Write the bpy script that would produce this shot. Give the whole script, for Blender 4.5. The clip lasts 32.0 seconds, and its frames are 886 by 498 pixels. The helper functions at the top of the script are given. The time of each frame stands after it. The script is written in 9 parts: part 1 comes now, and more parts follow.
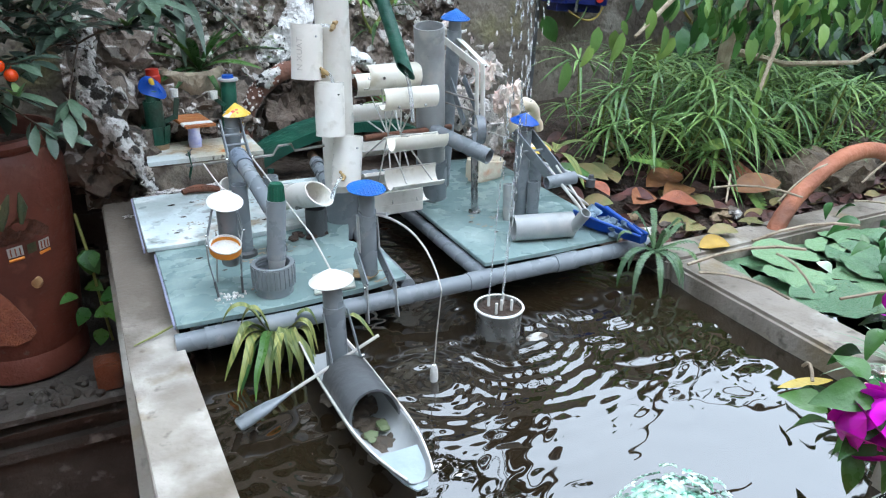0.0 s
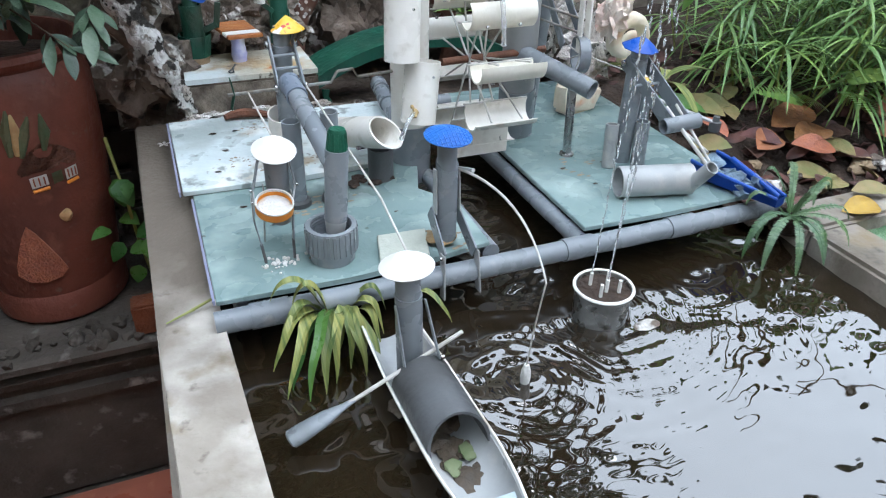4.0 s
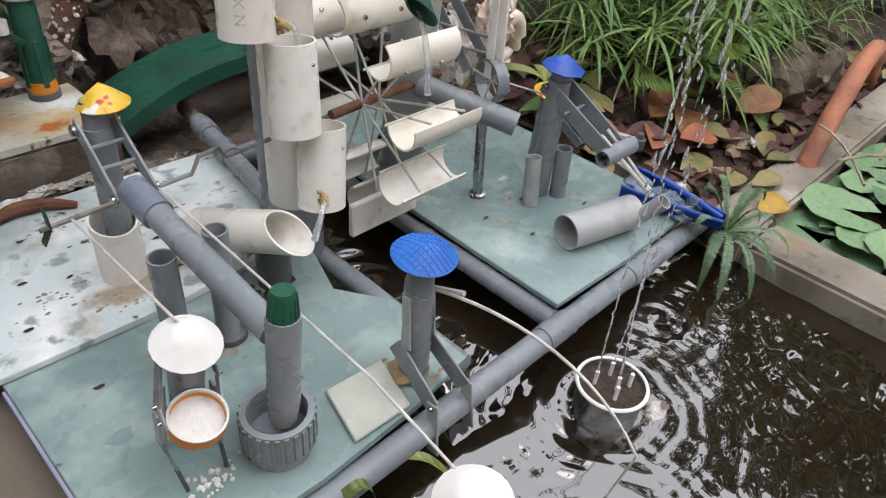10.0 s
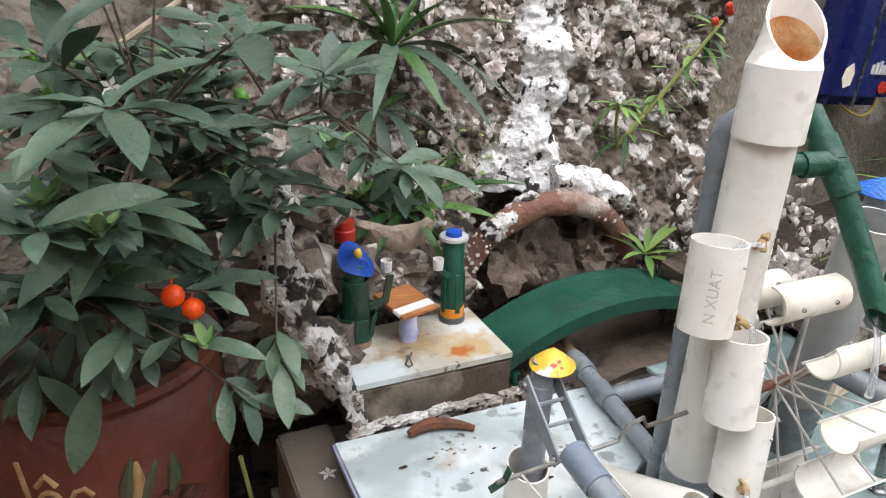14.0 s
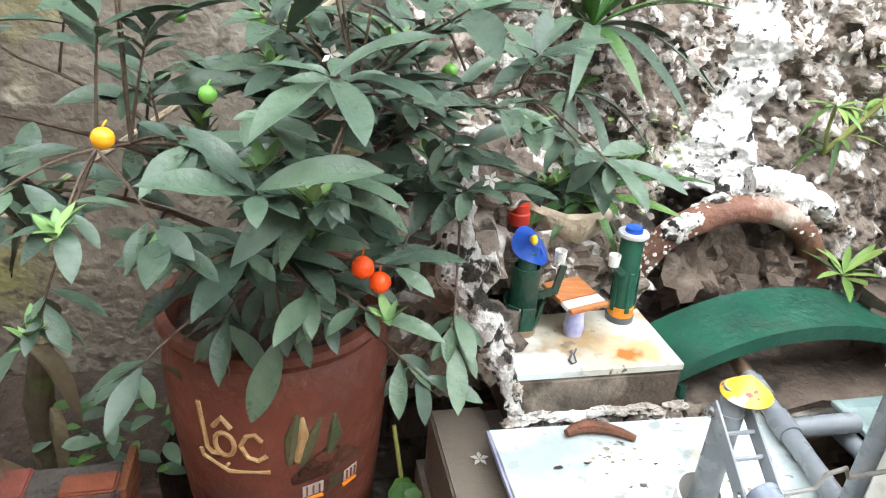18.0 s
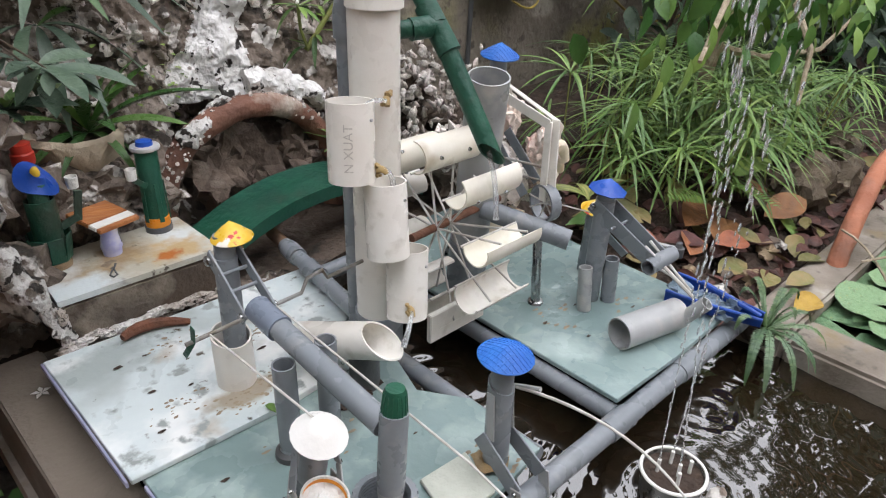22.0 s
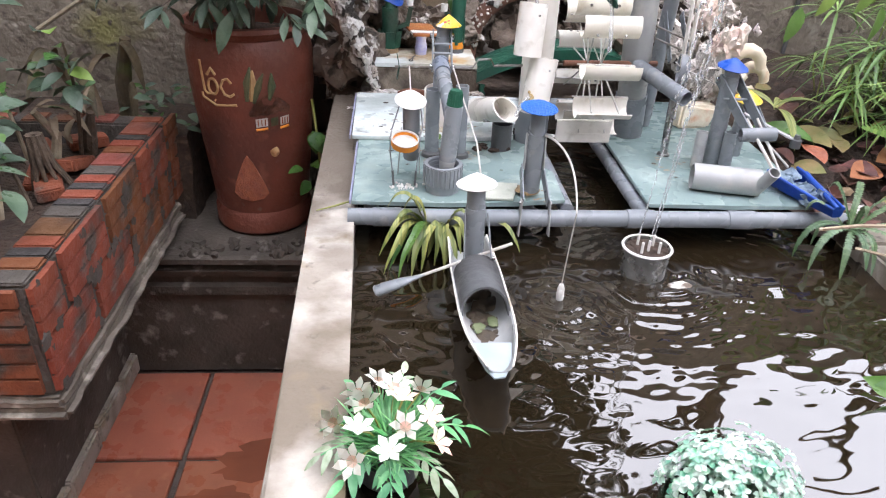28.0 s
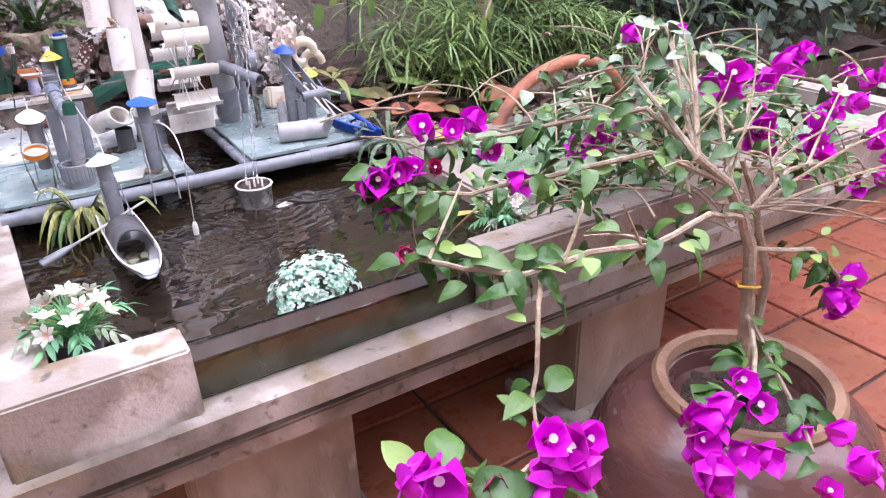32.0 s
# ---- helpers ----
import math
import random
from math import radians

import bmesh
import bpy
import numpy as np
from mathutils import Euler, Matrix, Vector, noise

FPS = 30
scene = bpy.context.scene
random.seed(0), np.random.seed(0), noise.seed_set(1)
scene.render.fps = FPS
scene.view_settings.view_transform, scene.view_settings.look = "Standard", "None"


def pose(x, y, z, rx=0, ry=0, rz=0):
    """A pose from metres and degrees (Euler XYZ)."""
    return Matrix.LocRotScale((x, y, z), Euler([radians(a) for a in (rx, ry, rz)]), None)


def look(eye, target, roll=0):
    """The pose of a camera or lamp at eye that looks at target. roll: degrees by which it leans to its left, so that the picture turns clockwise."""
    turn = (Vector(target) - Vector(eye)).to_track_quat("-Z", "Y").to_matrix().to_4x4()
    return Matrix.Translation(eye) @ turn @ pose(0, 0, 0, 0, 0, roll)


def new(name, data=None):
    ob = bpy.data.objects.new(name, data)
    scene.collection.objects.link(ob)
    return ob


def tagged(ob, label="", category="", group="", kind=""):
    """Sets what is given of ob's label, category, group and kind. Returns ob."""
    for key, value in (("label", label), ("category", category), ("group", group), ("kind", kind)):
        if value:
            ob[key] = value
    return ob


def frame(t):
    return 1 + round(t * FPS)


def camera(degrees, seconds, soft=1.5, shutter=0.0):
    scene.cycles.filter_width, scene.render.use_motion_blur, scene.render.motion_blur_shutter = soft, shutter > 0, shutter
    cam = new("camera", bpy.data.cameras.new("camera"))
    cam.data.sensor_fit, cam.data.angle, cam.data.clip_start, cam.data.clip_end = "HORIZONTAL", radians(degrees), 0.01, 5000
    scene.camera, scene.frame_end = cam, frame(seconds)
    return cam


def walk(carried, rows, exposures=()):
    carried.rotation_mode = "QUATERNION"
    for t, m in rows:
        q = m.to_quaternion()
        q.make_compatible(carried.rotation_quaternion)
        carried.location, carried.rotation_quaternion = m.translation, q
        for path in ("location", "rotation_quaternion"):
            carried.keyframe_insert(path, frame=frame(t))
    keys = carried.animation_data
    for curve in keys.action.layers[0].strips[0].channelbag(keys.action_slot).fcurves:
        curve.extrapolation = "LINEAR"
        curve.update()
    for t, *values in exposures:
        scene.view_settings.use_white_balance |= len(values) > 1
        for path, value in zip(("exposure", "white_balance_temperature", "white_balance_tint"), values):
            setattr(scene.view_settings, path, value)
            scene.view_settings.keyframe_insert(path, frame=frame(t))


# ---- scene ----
cam = camera(64.8, 32.0, 1.15)
METRES = 2.712
ROWS = [
    (0.0, 0.0, 0.0, 0.0, 0.0, 0.0, -0.0),
    (0.5, 0.0038, 0.0056, -0.007, -2.1, -3.9, -0.29),
    (1.0, 0.0053, 0.0095, -0.0133, -3.32, -7.51, -0.83),
    (1.5, 0.0004, 0.02, -0.019, -3.99, -12.36, -1.35),
    (2.0, -0.0002, 0.0247, -0.014, -2.11, -13.69, -1.51),
    (2.5, -0.0056, 0.0356, -0.0074, 0.22, -13.35, -1.56),
    (3.0, -0.0088, 0.0418, 0.005, 2.11, -11.55, -1.95),
    (3.5, -0.0126, 0.0532, 0.0122, 3.31, -9.65, -2.27),
    (4.0, -0.0232, 0.0722, 0.0282, 3.76, -8.41, -2.14),
    (4.5, -0.0248, 0.0927, 0.0382, 1.99, -7.45, -1.41),
    (6.5, -0.0737, 0.1388, 0.0735, -4.66, -5.66, 1.22),
    (7.0, -0.0833, 0.1488, 0.0743, -9.3, -6.8, 2.95),
    (7.5, -0.0857, 0.1539, 0.0732, -13.71, -9.75, 3.86),
    (8.0, -0.0792, 0.1511, 0.0734, -14.79, -10.84, 4.92),
    (8.5, -0.0756, 0.1502, 0.0732, -9.84, -9.79, 4.93),
    (9.0, -0.0866, 0.1663, 0.0812, -9.53, -10.13, 3.63),
    (9.5, -0.0883, 0.1707, 0.0827, -13.95, -12.63, 1.84),
    (10.0, -0.0971, 0.1738, 0.0865, -18.65, -14.48, 4.32),
    (10.5, -0.107, 0.1638, 0.0922, -14.49, -11.27, 6.04),
    (11.0, -0.1185, 0.159, 0.0966, -10.77, -7.83, 6.0),
    (11.5, -0.135, 0.167, 0.1022, -8.54, -6.38, 4.35),
    (12.0, -0.1468, 0.1726, 0.1098, -6.02, -5.06, 2.84),
    (12.5, -0.1549, 0.175, 0.1155, -3.63, -3.71, 1.24),
    (13.0, -0.1613, 0.1746, 0.1206, -1.33, -2.16, -0.23),
    (13.5, -0.1616, 0.1749, 0.1238, 0.25, -0.63, -1.06),
    (15.5, -0.178, 0.1787, 0.1243, 8.32, 0.88, -4.47),
    (16.0, -0.1839, 0.1823, 0.1244, 12.31, -0.84, -6.18),
    (16.5, -0.1916, 0.1864, 0.1258, 15.99, -2.37, -7.75),
    (17.0, -0.1979, 0.1908, 0.1265, 19.16, -3.77, -8.84),
    (17.5, -0.1983, 0.1891, 0.129, 18.65, -4.23, -9.89),
    (18.0, -0.1857, 0.1841, 0.1292, 12.6, -3.02, -8.44),
    (18.5, -0.1747, 0.1761, 0.1277, 6.84, -1.0, -6.05),
    (19.0, -0.1595, 0.1673, 0.1238, 0.77, 0.07, -2.78),
    (19.5, -0.1439, 0.1613, 0.1169, -6.23, -0.17, 0.15),
    (20.0, -0.1354, 0.1571, 0.111, -10.55, -1.56, 2.55),
    (20.5, -0.1317, 0.1576, 0.1087, -12.7, -3.31, 4.65),
    (21.0, -0.1287, 0.155, 0.1069, -14.36, -4.58, 5.64),
    (21.5, -0.1276, 0.146, 0.1032, -15.67, -5.27, 6.28),
    (22.0, -0.1245, 0.1409, 0.097, -16.4, -5.61, 6.49),
    (22.5, -0.1229, 0.1399, 0.0862, -16.27, -6.89, 6.3),
    (23.0, -0.1235, 0.1353, 0.0816, -15.18, -8.26, 4.22),
    (23.5, -0.1179, 0.1406, 0.0773, -13.71, -9.06, 4.44),
    (24.0, -0.1019, 0.1403, 0.0714, -11.91, -9.85, 3.78),
    (24.5, -0.077, 0.1233, 0.0688, -6.47, -8.42, 2.49),
    (26.5, 0.0229, 0.0918, 0.0363, 14.37, -7.03, -6.95),
    (27.0, 0.0386, 0.0541, 0.0202, 19.85, -8.43, -8.81),
    (27.5, 0.053, 0.0166, 0.0051, 22.67, -8.43, -11.4),
    (28.0, 0.0522, -0.0139, -0.0079, 20.38, -6.92, -10.58),
    (28.5, 0.041, -0.0527, -0.0217, 17.3, -5.38, -7.37),
    (29.0, 0.0494, -0.0816, -0.0301, 13.62, -3.46, -4.99),
    (29.5, 0.0644, -0.1074, -0.0454, 13.12, -2.49, -5.76),
    (30.0, 0.085, -0.126, -0.059, 12.27, -1.93, -4.0),
    (30.5, 0.105, -0.1347, -0.0658, 10.57, -1.89, -1.3),
    (31.0, 0.1146, -0.1404, -0.07, 5.22, -2.3, 1.03),
    (31.5, 0.123, -0.1486, -0.0714, 0.53, -2.72, 2.81),
    (32.0, 0.13, -0.1511, -0.0673, -4.35, -2.65, 4.72),
]
EXPOSURES = [(0.0, -0.28, 5800, 8), (1.0, -0.43, 5700, 8), (2.0, -0.6, 5700, 9), (3.0, -0.5, 5600, 8), (4.0, -0.36, 5950, 10), (7.0, -0.76, 6950, 16), (9.0, -0.74, 6900, 16), (10.0, -0.74, 6850, 17), (11.0, -0.78, 6900, 17), (12.0, -0.73, 6850, 17), (13.0, -0.44, 6800, 18), (16.0, 0.42, 6700, 11), (17.0, 0.80, 6700, 11), (18.5, 0.50, 6700, 11), (20.0, -0.40, 6900, 17), (21.0, -0.62, 6900, 17), (22.0, -0.60, 6800, 17), (24.0, -0.84, 6800, 18), (27.0, -0.34, 6700, 20), (28.0, 0.0, 6600, 21), (29.0, 0.03, 6450, 21), (30.0, 0.08, 6350, 20), (31.0, 0.12, 6400, 20), (32.0, 0.12, 6300, 37)]
walk(cam, [(t, pose(-0.0456, -0.8734, 1.2102, -24.308, -0.962, -26.312) @ pose(METRES * x, METRES * y, METRES * z, 90 + pitch, roll, yaw)) for t, x, y, z, yaw, pitch, roll in ROWS], EXPOSURES)

# ---- light and exposure ----
scene.view_settings.exposure = 0.0
world = bpy.data.worlds.new("world")
scene.world = world
world.use_nodes = True
wn, wl = world.node_tree.nodes, world.node_tree.links
sky = wn.new("ShaderNodeTexSky")
sky.sky_type, sky.sun_disc = "NISHITA", False
sky.sun_elevation, sky.sun_rotation = radians(62), radians(150)
sky_dim = wn.new("ShaderNodeVectorMath")
sky_dim.operation = "SCALE"
sky_dim.inputs["Scale"].default_value = 0.10
wl.new(sky.outputs[0], sky_dim.inputs[0])
overcast = wn.new("ShaderNodeMixRGB")
overcast.inputs[0].default_value = 0.78
overcast.inputs[2].default_value = (0.90, 0.96, 1.0, 1)
wl.new(sky_dim.outputs[0], overcast.inputs[1])
wl.new(overcast.outputs[0], wn["Background"].inputs[0])
wn["Background"].inputs[1].default_value = 7.0
sun = new("sun", bpy.data.lights.new("sun", "SUN"))
sun.data.energy, sun.data.angle, sun.data.color = 1.0, radians(25), (1.0, 0.97, 0.92)
sun.matrix_world = look((0, 0, 8), (0, 0, 0)) @ pose(0, 0, 0, -24, 14, 0)


# ---- materials ----
def rgb(c):
    return (*c, 1) if len(c) == 3 else c


def mat(name, c1, c2=None, scale=18.0, rough=0.55, bump=0.25, bscale=90.0, metal=0.0, stain=None, rand=0.0, island=0.0,
        stretch=(1, 1, 1), coat=0.0, trans=0.0, sheen=0.0, ior=1.45, rvar=0.15, detail=6.0):
    """Two colours mixed by noise, an optional stain (colour, scale, low, high), fine bump, and per-object variation."""
    m = bpy.data.materials.new(name)
    m.use_nodes = True
    n, l = m.node_tree.nodes, m.node_tree.links
    b = n["Principled BSDF"]
    tc, mp = n.new("ShaderNodeTexCoord"), n.new("ShaderNodeMapping")
    mp.inputs["Scale"].default_value = stretch
    l.new(tc.outputs["Object"], mp.inputs[0])
    vec = mp.outputs[0]

    def noise_of(sc, det=detail, lo=0.35, hi=0.65):
        t, r = n.new("ShaderNodeTexNoise"), n.new("ShaderNodeMapRange")
        t.inputs["Scale"].default_value, t.inputs["Detail"].default_value = sc, det
        r.inputs[1].default_value, r.inputs[2].default_value = lo, hi
        l.new(vec, t.inputs["Vector"])
        l.new(t.outputs[0], r.inputs[0])
        return r.outputs[0]

    def blend(fac, a, bb):
        x = n.new("ShaderNodeMixRGB")
        l.new(fac, x.inputs[0])
        for i, v in ((1, a), (2, bb)):
            if isinstance(v, tuple):
                x.inputs[i].default_value = rgb(v)
            else:
                l.new(v, x.inputs[i])
        return x.outputs[0]

    col = blend(noise_of(scale), c1, c2 or tuple(v * 0.8 for v in c1))
    if stain:
        for sc, ssc, lo, hi in ([stain] if isinstance(stain[0], tuple) and not isinstance(stain[0][0], tuple) else stain):
            col = blend(noise_of(ssc, 8.0, lo, hi), col, sc)
    for amount, node, out in ((rand, "ShaderNodeObjectInfo", "Random"), (island, "ShaderNodeNewGeometry", "Random Per Island")):
        if amount:
            o, r, h = n.new(node), n.new("ShaderNodeMapRange"), n.new("ShaderNodeHueSaturation")
            r.inputs[3].default_value, r.inputs[4].default_value = 1 - amount, 1 + amount
            l.new(o.outputs[out], r.inputs[0])
            l.new(r.outputs[0], h.inputs["Value"])
            r2 = n.new("ShaderNodeMapRange")
            r2.inputs[3].default_value, r2.inputs[4].default_value = 0.5 + amount * 0.07, 0.5 - amount * 0.07
            l.new(o.outputs[out], r2.inputs[0])
            l.new(r2.outputs[0], h.inputs["Hue"])
            l.new(col, h.inputs["Color"])
            col = h.outputs[0]
    l.new(col, b.inputs["Base Color"])
    rr = n.new("ShaderNodeMapRange")
    rr.inputs[3].default_value, rr.inputs[4].default_value = max(0.02, rough - rvar), min(1, rough + rvar)
    l.new(noise_of(scale * 2.3), rr.inputs[0])
    l.new(rr.outputs[0], b.inputs["Roughness"])
    b.inputs["Metallic"].default_value, b.inputs["IOR"].default_value = metal, ior
    b.inputs["Coat Weight"].default_value = coat
    b.inputs["Transmission Weight"].default_value = trans
    if bump:
        bn, t, t2, ad = n.new("ShaderNodeBump"), n.new("ShaderNodeTexNoise"), n.new("ShaderNodeTexNoise"), n.new("ShaderNodeMath")
        t.inputs["Scale"].default_value, t.inputs["Detail"].default_value = bscale, 8
        t2.inputs["Scale"].default_value, t2.inputs["Detail"].default_value = bscale / 5, 4
        l.new(vec, t.inputs["Vector"]), l.new(vec, t2.inputs["Vector"])
        l.new(t.outputs[0], ad.inputs[0]), l.new(t2.outputs[0], ad.inputs[1])
        bn.inputs["Strength"].default_value, bn.inputs["Distance"].default_value = bump, 0.01
        l.new(ad.outputs[0], bn.inputs["Height"])
        l.new(bn.outputs[0], b.inputs["Normal"])
    return m


def patch(m, colour, centre, reach, wobble=0.5, freq=14.0, soft=0.35):
    """Adds a stain of its own shape: within reach of a place, its edge broken by noise."""
    n, l = m.node_tree.nodes, m.node_tree.links
    b = n["Principled BSDF"]
    was = b.inputs["Base Color"].links[0].from_socket
    tc, sub, div, ln = n.new("ShaderNodeTexCoord"), n.new("ShaderNodeVectorMath"), n.new("ShaderNodeVectorMath"), n.new("ShaderNodeVectorMath")
    sub.operation, div.operation, ln.operation = "SUBTRACT", "DIVIDE", "LENGTH"
    sub.inputs[1].default_value, div.inputs[1].default_value = centre, reach
    l.new(tc.outputs["Object"], sub.inputs[0]), l.new(sub.outputs[0], div.inputs[0]), l.new(div.outputs[0], ln.inputs[0])
    t, mul, ad, r = n.new("ShaderNodeTexNoise"), n.new("ShaderNodeMath"), n.new("ShaderNodeMath"), n.new("ShaderNodeMapRange")
    t.inputs["Scale"].default_value, t.inputs["Detail"].default_value = freq, 7
    l.new(tc.outputs["Object"], t.inputs["Vector"])
    mul.operation, mul.inputs[1].default_value = "MULTIPLY", wobble * 4
    l.new(t.outputs[0], mul.inputs[0])
    ad.operation = "ADD"
    l.new(mul.outputs[0], ad.inputs[0]), l.new(ln.outputs["Value"], ad.inputs[1])
    r.inputs[1].default_value, r.inputs[2].default_value = 1 + wobble * 2 + soft, 1 + wobble * 2 - soft
    l.new(ad.outputs[0], r.inputs[0])
    x = n.new("ShaderNodeMixRGB")
    l.new(r.outputs[0], x.inputs[0]), l.new(was, x.inputs[1])
    x.inputs[2].default_value = rgb(colour)
    l.new(x.outputs[0], b.inputs["Base Color"])
    return m


CEMENT = mat("cement", (0.36, 0.315, 0.265), (0.26, 0.225, 0.19), 9, 0.85, 0.28, 140, stain=[((0.52, 0.48, 0.42), 7, 0.56, 0.68), ((0.16, 0.135, 0.105), 5, 0.50, 0.68), ((0.24, 0.19, 0.12), 13, 0.56, 0.70), ((0.12, 0.105, 0.085), 38, 0.60, 0.72)])
CEMENT_WHITE = mat("cement_limewashed", (0.37, 0.328, 0.275), (0.28, 0.243, 0.205), 7, 0.85, 0.3, 140, stain=[((0.60, 0.56, 0.50), 5, 0.53, 0.64), ((0.20, 0.165, 0.125), 6, 0.52, 0.64), ((0.25, 0.20, 0.13), 15, 0.56, 0.68), ((0.13, 0.11, 0.09), 34, 0.62, 0.72)])
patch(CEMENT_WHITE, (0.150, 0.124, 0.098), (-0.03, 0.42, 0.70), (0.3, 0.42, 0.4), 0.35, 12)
# one deep cement tone for plinth, masonry, bed core and undersides
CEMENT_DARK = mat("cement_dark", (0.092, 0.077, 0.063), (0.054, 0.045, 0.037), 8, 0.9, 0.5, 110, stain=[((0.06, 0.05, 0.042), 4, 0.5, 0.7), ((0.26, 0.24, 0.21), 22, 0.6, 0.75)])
WALL = mat("wall_render", (0.26, 0.225, 0.18), (0.185, 0.155, 0.122), 3.5, 0.9, 0.9, 60, stain=[((0.105, 0.086, 0.068), 2.2, 0.50, 0.7), ((0.33, 0.30, 0.25), 12, 0.6, 0.72), ((0.26, 0.25, 0.09), 3, 0.57, 0.70), ((0.12, 0.098, 0.078), 40, 0.58, 0.68)])
TILE = mat("terracotta_tile", (0.40, 0.140, 0.080), (0.32, 0.109, 0.063), 7, 0.34, 0.12, 120, stain=[((0.24, 0.10, 0.065), 4, 0.52, 0.68), ((0.45, 0.20, 0.12), 26, 0.6, 0.8)], rand=0.10)
GROUT = mat("grout", (0.12, 0.095, 0.08), (0.07, 0.06, 0.05), 30, 0.9, 0.5, 200)
BRICK = mat("brick_clay", (0.225, 0.066, 0.030), (0.150, 0.044, 0.022), 16, 0.8, 0.5, 160, stain=[((0.115, 0.095, 0.078), 13, 0.58, 0.68), ((0.05, 0.04, 0.032), 7, 0.58, 0.70)], rand=0.18)
BRICK_BLACK = mat("brick_burnt", (0.045, 0.042, 0.040), (0.028, 0.026, 0.025), 20, 0.8, 0.5, 160, stain=[((0.12, 0.105, 0.085), 14, 0.60, 0.70)], rand=0.2)
BRICK_SOOTY = mat("brick_weathered", (0.19, 0.07, 0.036), (0.12, 0.047, 0.028), 16, 0.85, 0.5, 160, stain=[((0.045, 0.042, 0.038), 9, 0.46, 0.58), ((0.13, 0.14, 0.085), 11, 0.56, 0.68)], rand=0.35)
MORTAR = mat("mortar", (0.092, 0.080, 0.068), (0.052, 0.046, 0.040), 14, 0.95, 0.7, 120, stain=[((0.07, 0.065, 0.055), 7, 0.55, 0.7)])
SLAB = mat("slab_dirty", (0.22, 0.19, 0.155), (0.13, 0.11, 0.09), 9, 0.9, 0.5, 110, stain=[((0.42, 0.38, 0.32), 16, 0.57, 0.68), ((0.06, 0.05, 0.042), 7, 0.54, 0.68)])
POT = mat("pot_clay", (0.185, 0.056, 0.036), (0.128, 0.040, 0.027), 9, 0.50, 0.3, 80, stain=[((0.07, 0.030, 0.024), 4, 0.5, 0.7), ((0.21, 0.085, 0.055), 18, 0.6, 0.75), ((0.16, 0.10, 0.075), 45, 0.64, 0.74)])
RELIEF_GOLD = mat("relief_paint_gold", (0.50, 0.36, 0.17), (0.38, 0.22, 0.10), 40, 0.6, 0.4, 150)
RELIEF_GREEN = mat("relief_paint_green", (0.06, 0.10, 0.05), (0.10, 0.10, 0.05), 40, 0.6, 0.4, 150)
RELIEF_RED = mat("relief_clay_red", (0.42, 0.14, 0.07), (0.30, 0.10, 0.06), 50, 0.7, 0.8, 260)
PVC_WHITE = mat("pvc_white", (0.84, 0.815, 0.76), (0.76, 0.72, 0.65), 14, 0.34, 0.06, 120, stain=[((0.45, 0.34, 0.20), 11, 0.64, 0.78), ((0.58, 0.54, 0.46), 45, 0.6, 0.8)], rand=0.05)
PVC_CREAM = mat("pvc_cream", (0.80, 0.77, 0.68), (0.70, 0.66, 0.55), 12, 0.4, 0.06, 120, stain=[((0.40, 0.31, 0.17), 14, 0.62, 0.8)], rand=0.08)
PVC_GREY = mat("pvc_grey", (0.24, 0.26, 0.28), (0.19, 0.21, 0.23), 12, 0.29, 0.05, 120, stain=[((0.33, 0.33, 0.32), 30, 0.6, 0.8), ((0.11, 0.115, 0.11), 10, 0.62, 0.8)], rand=0.07)
PVC_PALE = mat("pvc_pale", (0.40, 0.41, 0.41), (0.30, 0.31, 0.31), 12, 0.42, 0.06, 120, stain=[((0.52, 0.50, 0.46), 22, 0.55, 0.75), ((0.18, 0.17, 0.15), 9, 0.62, 0.8)])
PVC_DARK = mat("pvc_dark", (0.10, 0.105, 0.11), (0.06, 0.06, 0.06), 12, 0.5, 0.15, 120)
PVC_GREEN = mat("pvc_green", (0.012, 0.085, 0.052), (0.008, 0.055, 0.036), 14, 0.45, 0.3, 90, stain=[((0.03, 0.045, 0.03), 12, 0.58, 0.75)])
BLUE_PLASTIC = mat("plastic_blue", (0.014, 0.085, 0.42), (0.01, 0.06, 0.32), 16, 0.42, 0.1, 120, stain=[((0.10, 0.16, 0.28), 30, 0.66, 0.85)])
BLUE_WOVEN = mat("plastic_blue_woven", (0.022, 0.17, 0.56), (0.016, 0.12, 0.46), 16, 0.45, 0.15, 200, stain=[((0.14, 0.22, 0.34), 26, 0.66, 0.85)])
FADED_NET = mat("faded_net", (0.20, 0.28, 0.33), (0.12, 0.17, 0.26), 40, 0.5, 0.6, 90)
ORANGE_PLASTIC = mat("plastic_orange", (0.80, 0.30, 0.02), (0.70, 0.22, 0.02), 16, 0.4, 0.05, 120)
YELLOW_PLASTIC = mat("plastic_yellow", (0.80, 0.55, 0.04), (0.70, 0.40, 0.03), 20, 0.45, 0.05)
RED_PLASTIC = mat("plastic_red", (0.55, 0.045, 0.025), (0.42, 0.03, 0.02), 20, 0.45, 0.05)
GREEN_CAP = mat("plastic_green_cap", (0.008, 0.09, 0.05), (0.005, 0.06, 0.035), 20, 0.5, 0.2, 200)
WHITE_PAINT = mat("white_painted_sheet", (0.80, 0.79, 0.76), (0.70, 0.68, 0.64), 20, 0.5, 0.1, 90, stain=[((0.40, 0.36, 0.30), 28, 0.66, 0.8)])
YELLOW_TIN = mat("printed_tin_yellow", (0.78, 0.46, 0.03), (0.80, 0.58, 0.10), 60, 0.38, 0.02, 90, stain=[((0.66, 0.07, 0.05), 60, 0.57, 0.60), ((0.84, 0.80, 0.70), 40, 0.60, 0.63)], detail=1)
